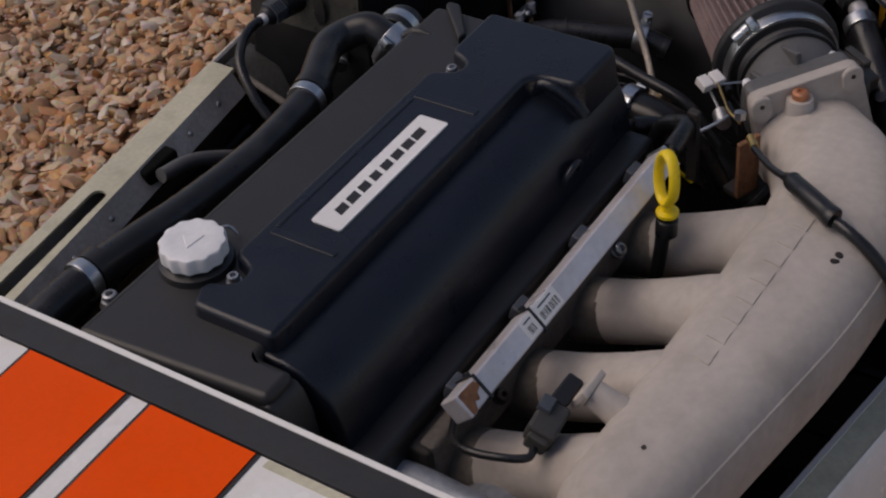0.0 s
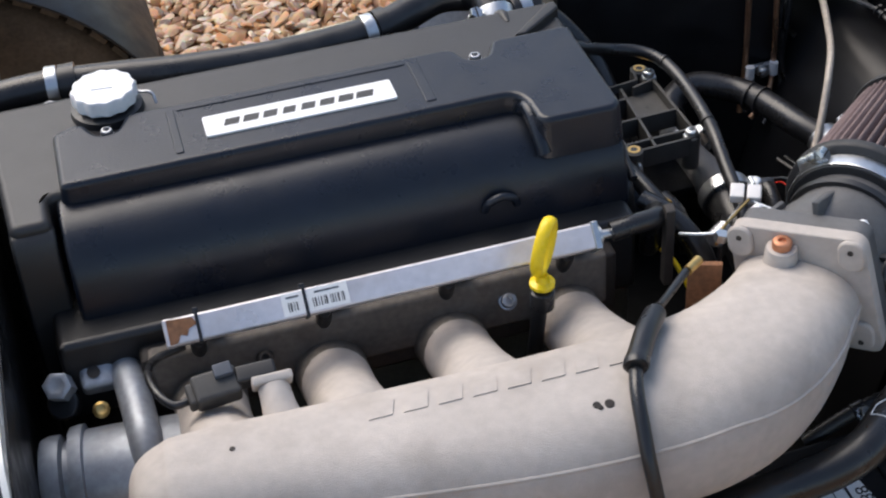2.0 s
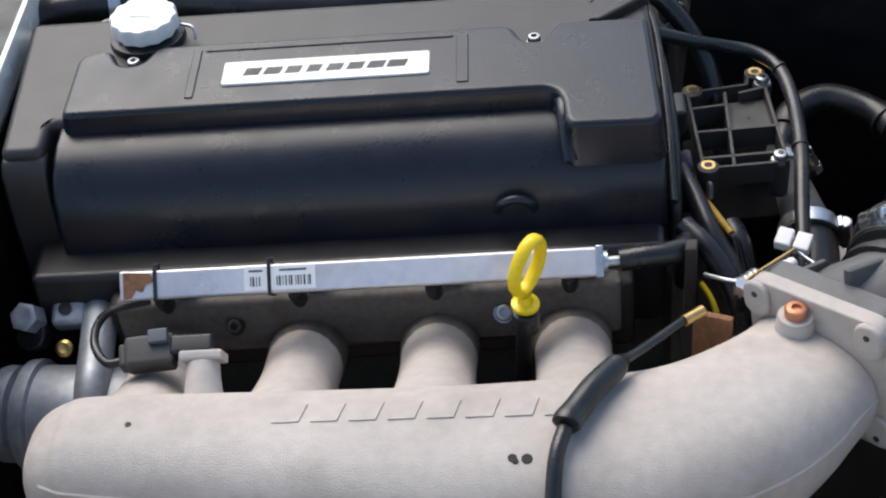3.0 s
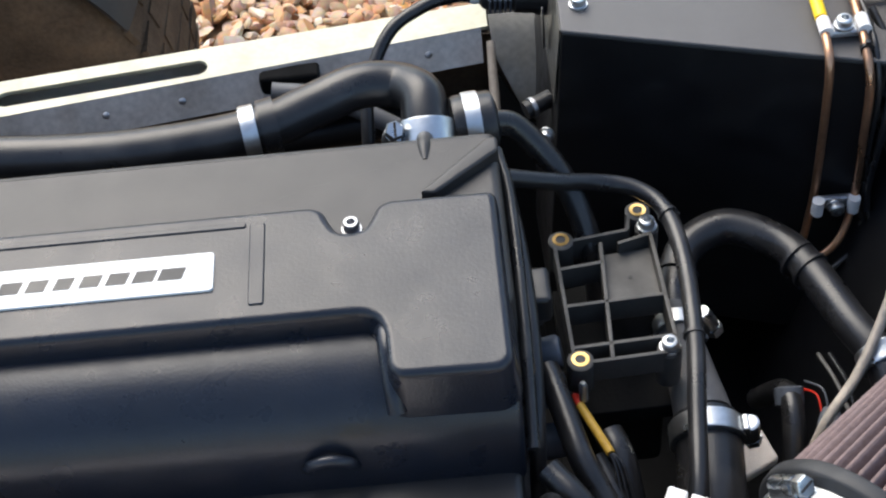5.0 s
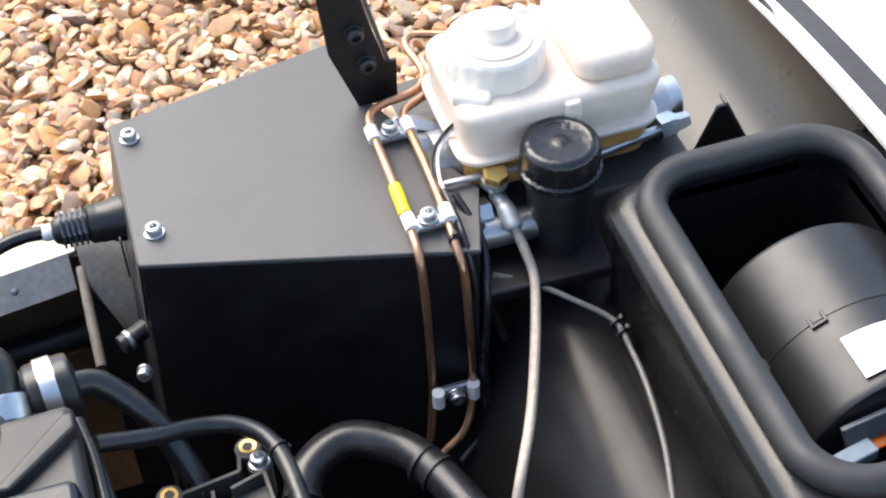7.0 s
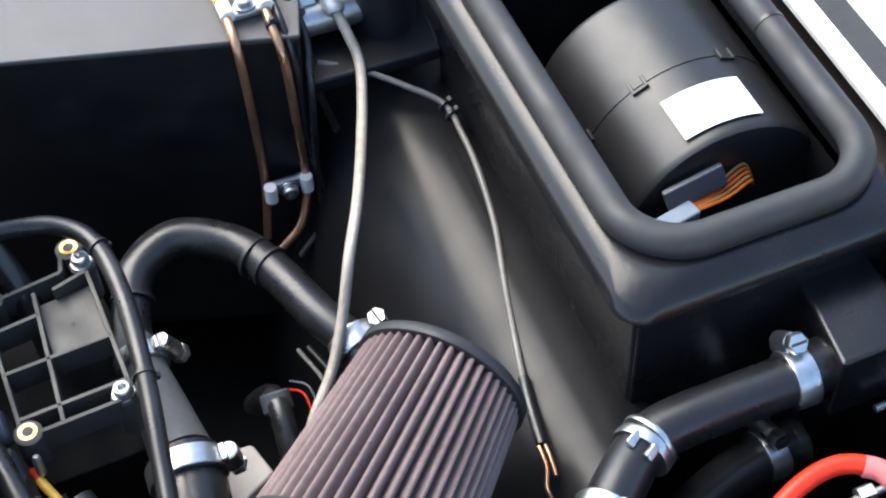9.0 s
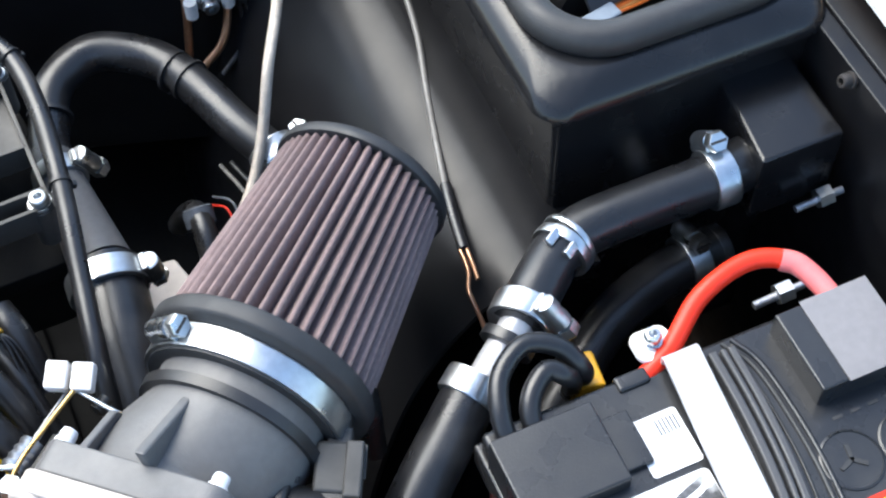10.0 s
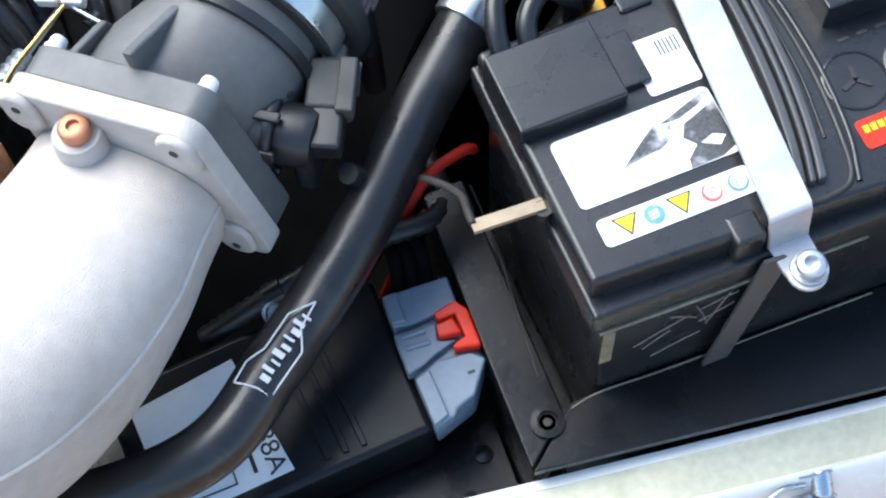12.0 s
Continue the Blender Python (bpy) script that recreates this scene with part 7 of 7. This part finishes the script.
part("arm", oriented_block((5.58, -1.53, -0.36), (1, -0.06, 0.02), (0, 0.25, 1), 0.32, 0.07, 0.02, 0.004), BRONZE, rod)
part("bend", tube([(5.43, -1.51, -0.36), (5.44, -1.42, -0.4), (5.46, -1.3, -0.5), (5.42, -1.15, -0.62), (5.33, -1.0, -0.75), (5.25, -0.9, -1.0)], 0.018, 8), CAST_DARK, rod)
part("clip", lathe([(0.04, -0.03), (0.04, 0.03)], (5.725, -1.56, -0.38), (0, 0, 1), 14), BLACK_PLASTIC, rod)

# ---- battery tray and engine computer ----
tray = thing("battery_tray", (6.5, -1.5, -2.1), "black sheet steel battery tray", "tray")
part("base", prism([(5.62, -2.28), (8.1, -2.55), (8.1, -0.6), (5.62, -0.75)], -2.1, -2.03, 0.01), TRAY_BLACK, tray)
part("shelf", prism([(5.38, -2.31), (8.1, -2.73), (8.1, -2.14), (5.68, -2.07)], -1.42, -1.36, 0.006), TRAY_BLACK, tray)
part("front_wall", prism([(5.375, -2.3), (5.62, -2.1), (5.66, -0.8), (5.44, -0.8)], -2.1, -1.362, 0.012), TRAY_BLACK, tray)
part("floor_flange", prism([(3.3, -2.0), (5.36, -2.32), (5.43, -1.0), (3.3, -0.95)], -1.99, -1.93, 0.006), TRAY_BLACK, tray)
for x, y in ((5.27, -1.98), (5.12, -2.17)):
    part("rivet_head", lathe([(0.05, 0), (0.045, 0.02), (0.02, 0.03), (0, 0.03)], (x, y, -1.935), (0, 0, 1), 16), BLACK_PLASTIC, tray)
part("worn_edge", tube([(5.58, -1.9, -1.355), (5.63, -1.5, -1.355), (5.67, -1.2, -1.355), (5.68, -0.85, -1.355)], 0.006, 6), CAST_DARK, tray)
part("worn_edge", tube([(5.66, -2.1, -1.355), (5.82, -2.08, -1.355), (6.2, -2.1, -1.355), (7.2, -2.13, -1.355)], 0.005, 6), SCUFF, tray)
part("eyelet", lathe([(0.075, 0), (0.08, 0.012), (0.05, 0.014), (0.045, -0.004), (0, -0.004)], (5.53, -2.12, -1.352), (0, 0, 1), 20), TRAY_BLACK, tray)
part("stay", oriented_block((6.45, -2.13, -0.9), (0.16, 0.02, 0.92), (0, -1, 0.1), 0.98, 0.13, 0.02, 0.004), BOX_BLACK, tray)
part("eyelet_hole", lathe([(0.04, 0), (0.04, 0.003), (0.02, 0.003), (0, 0.006)], (5.53, -2.12, -1.355), (0, 0, 1), 16), CAST_DARK, tray, "dark eyelet hole")
ecu = thing("engine_computer", (4.6, -1.5, -1.9), "black engine computer box with a printed label", "engine computer")
part("case", prism([(3.66, -1.12), (5.06, -1.05), (5.06, -1.9), (3.68, -1.95)], -1.9, -1.5, 0.04), COVER_BLACK, ecu)
for k in range(3):
    part("fin", prism([(4.5 + 0.09 * k, -1.2), (4.53 + 0.09 * k, -1.2), (4.56 + 0.09 * k, -1.85), (4.53 + 0.09 * k, -1.85)], -1.5, -1.48, 0.004), COVER_BLACK, ecu)
elab = part("label", prism([(3.79, -1.86), (4.385, -1.83), (4.29, -1.2), (3.76, -1.27)], -1.497, -1.49, 0), PLATE_WHITE, ecu, "white part-number label")
part("part_number", lettering("88A", 0.13, Matrix.Translation((4.31, -1.70, -1.4895)) @ Matrix.Rotation(radians(-88), 4, "Z"), 0.001, 1.0, 1.1), INK, elab)
part("text_bar", block(4.205, 4.225, -1.78, -1.55, -1.49, -1.488, 0), INK, elab)
for x0, x1, y0, y1 in ((3.86, 4.12, -1.80, -1.792), (3.86, 3.868, -1.8, -1.56), (4.112, 4.12, -1.8, -1.56), (3.86, 4.12, -1.568, -1.56)):
    part("frame_line", block(x0, x1, y0, y1, -1.49, -1.488, 0), INK, elab)
mp = thing("main_connector", (5.25, -1.5, -1.6), "blue-grey multi-pin plug with a red lock", "connector")
part("shell", prism([(5.06, -1.24), (5.39, -1.26), (5.4, -1.7), (5.28, -1.86), (5.06, -1.93)], -1.64, -1.43, 0.02), BLUE_GREY, mp)
part("cover", prism([(5.06, -1.23), (5.39, -1.25), (5.38, -1.4), (5.26, -1.415), (5.13, -1.42), (5.05, -1.4)], -1.46, -1.37, 0.015), BLUE_GREY, mp)
part("cover", prism([(5.04, -1.43), (5.25, -1.45), (5.225, -1.54), (5.31, -1.57), (5.19, -1.6), (5.12, -1.63), (5.03, -1.65)], -1.46, -1.38, 0.012), BLUE_GREY, mp)
part("cover", prism([(5.05, -1.68), (5.18, -1.635), (5.34, -1.655), (5.4, -1.71), (5.28, -1.86), (5.18, -1.89), (5.16, -1.92), (5.05, -1.94)], -1.46, -1.37, 0.015), BLUE_GREY, mp)
part("cover_step", prism([(5.05, -1.69), (5.13, -1.67), (5.13, -1.91), (5.05, -1.935)], -1.38, -1.345, 0.01), BLUE_GREY, mp)
part("cover_step", prism([(5.06, -1.24), (5.13, -1.24), (5.12, -1.4), (5.05, -1.39)], -1.38, -1.35, 0.01), BLUE_GREY, mp)
for y in (1.47, 1.53):
    part("latch_rib", oriented_block((5.13, -y, -1.375), (1, -0.08, 0), (0, 0, 1), 0.12, 0.025, 0.03, 0.01), BLUE_GREY, mp)
part("lock", prism([(5.25, -1.42), (5.37, -1.395), (5.41, -1.46), (5.4, -1.655), (5.27, -1.625), (5.28, -1.6), (5.345, -1.585), (5.345, -1.46), (5.26, -1.46)], -1.42, -1.335, 0.012), RED, mp, "red plug lock")
part("lock_tab", prism([(5.24, -1.475), (5.33, -1.47), (5.34, -1.56), (5.23, -1.54)], -1.4, -1.34, 0.012), RED, mp, "red plug lock")
part("slot", block(5.29, 5.325, -1.76, -1.745, -1.37, -1.366, 0), INK, mp)
for k in range(3):
    part("lead", tube([(5.15 + 0.08 * k, -1.2, -1.5), (5.2 + 0.06 * k, -1.0, -1.45), (5.1 + 0.05 * k, -0.7, -1.6)], 0.035, 8), MATT_SHADE_BLACK, mp)
bolt((4.55, -1.14, -1.3), (0.2, -0.5, 1), 0.045, ZINC)
loom_run = [(4.2, -1.0, -1.6), (4.6, -1.0, -1.4), (5.1, -0.95, -1.35), (5.5, -0.9, -1.4), (5.6, -0.4, -1.6)]
conduit = thing("loom_sleeve", (4.2, -1.0, -1.7), "black corrugated wiring sleeve beside the engine computer", "wire")
part("sleeve", tube([(*p, 0.058 if k % 2 else 0.05) for k, p in enumerate(curve_points(loom_run, 16))], 0.055, 12, 1, smooth=False), BLACK_PLASTIC, conduit)
for p, axis in (((4.6, -1.0, -1.4), (1, 0.05, 0.3)), ((5.1, -0.95, -1.35), (1, 0.1, 0))):
    part("tape", lathe([(0.058, -0.05), (0.064, -0.045), (0.064, 0.045), (0.058, 0.05)], p, axis, 16), RUBBER, conduit)
# added ribbed sheet: stands in for the shade deep in the bay
tray = thing("dark_floor_sheet", (3.5, 1.4, -3.5), "added black sheet that keeps the bay's depth dark", "undertray")
part("panel", block(-0.95, 8.0, -1.9, 4.6, -3.5, -3.42, 0.01), MATT_SHADE_BLACK, tray)
for x in (0.5, 3.8, 6.4):
    part("stiffener", block(x, x + 0.2, -1.8, 4.5, -3.42, -3.36, 0.02), MATT_SHADE_BLACK, tray)
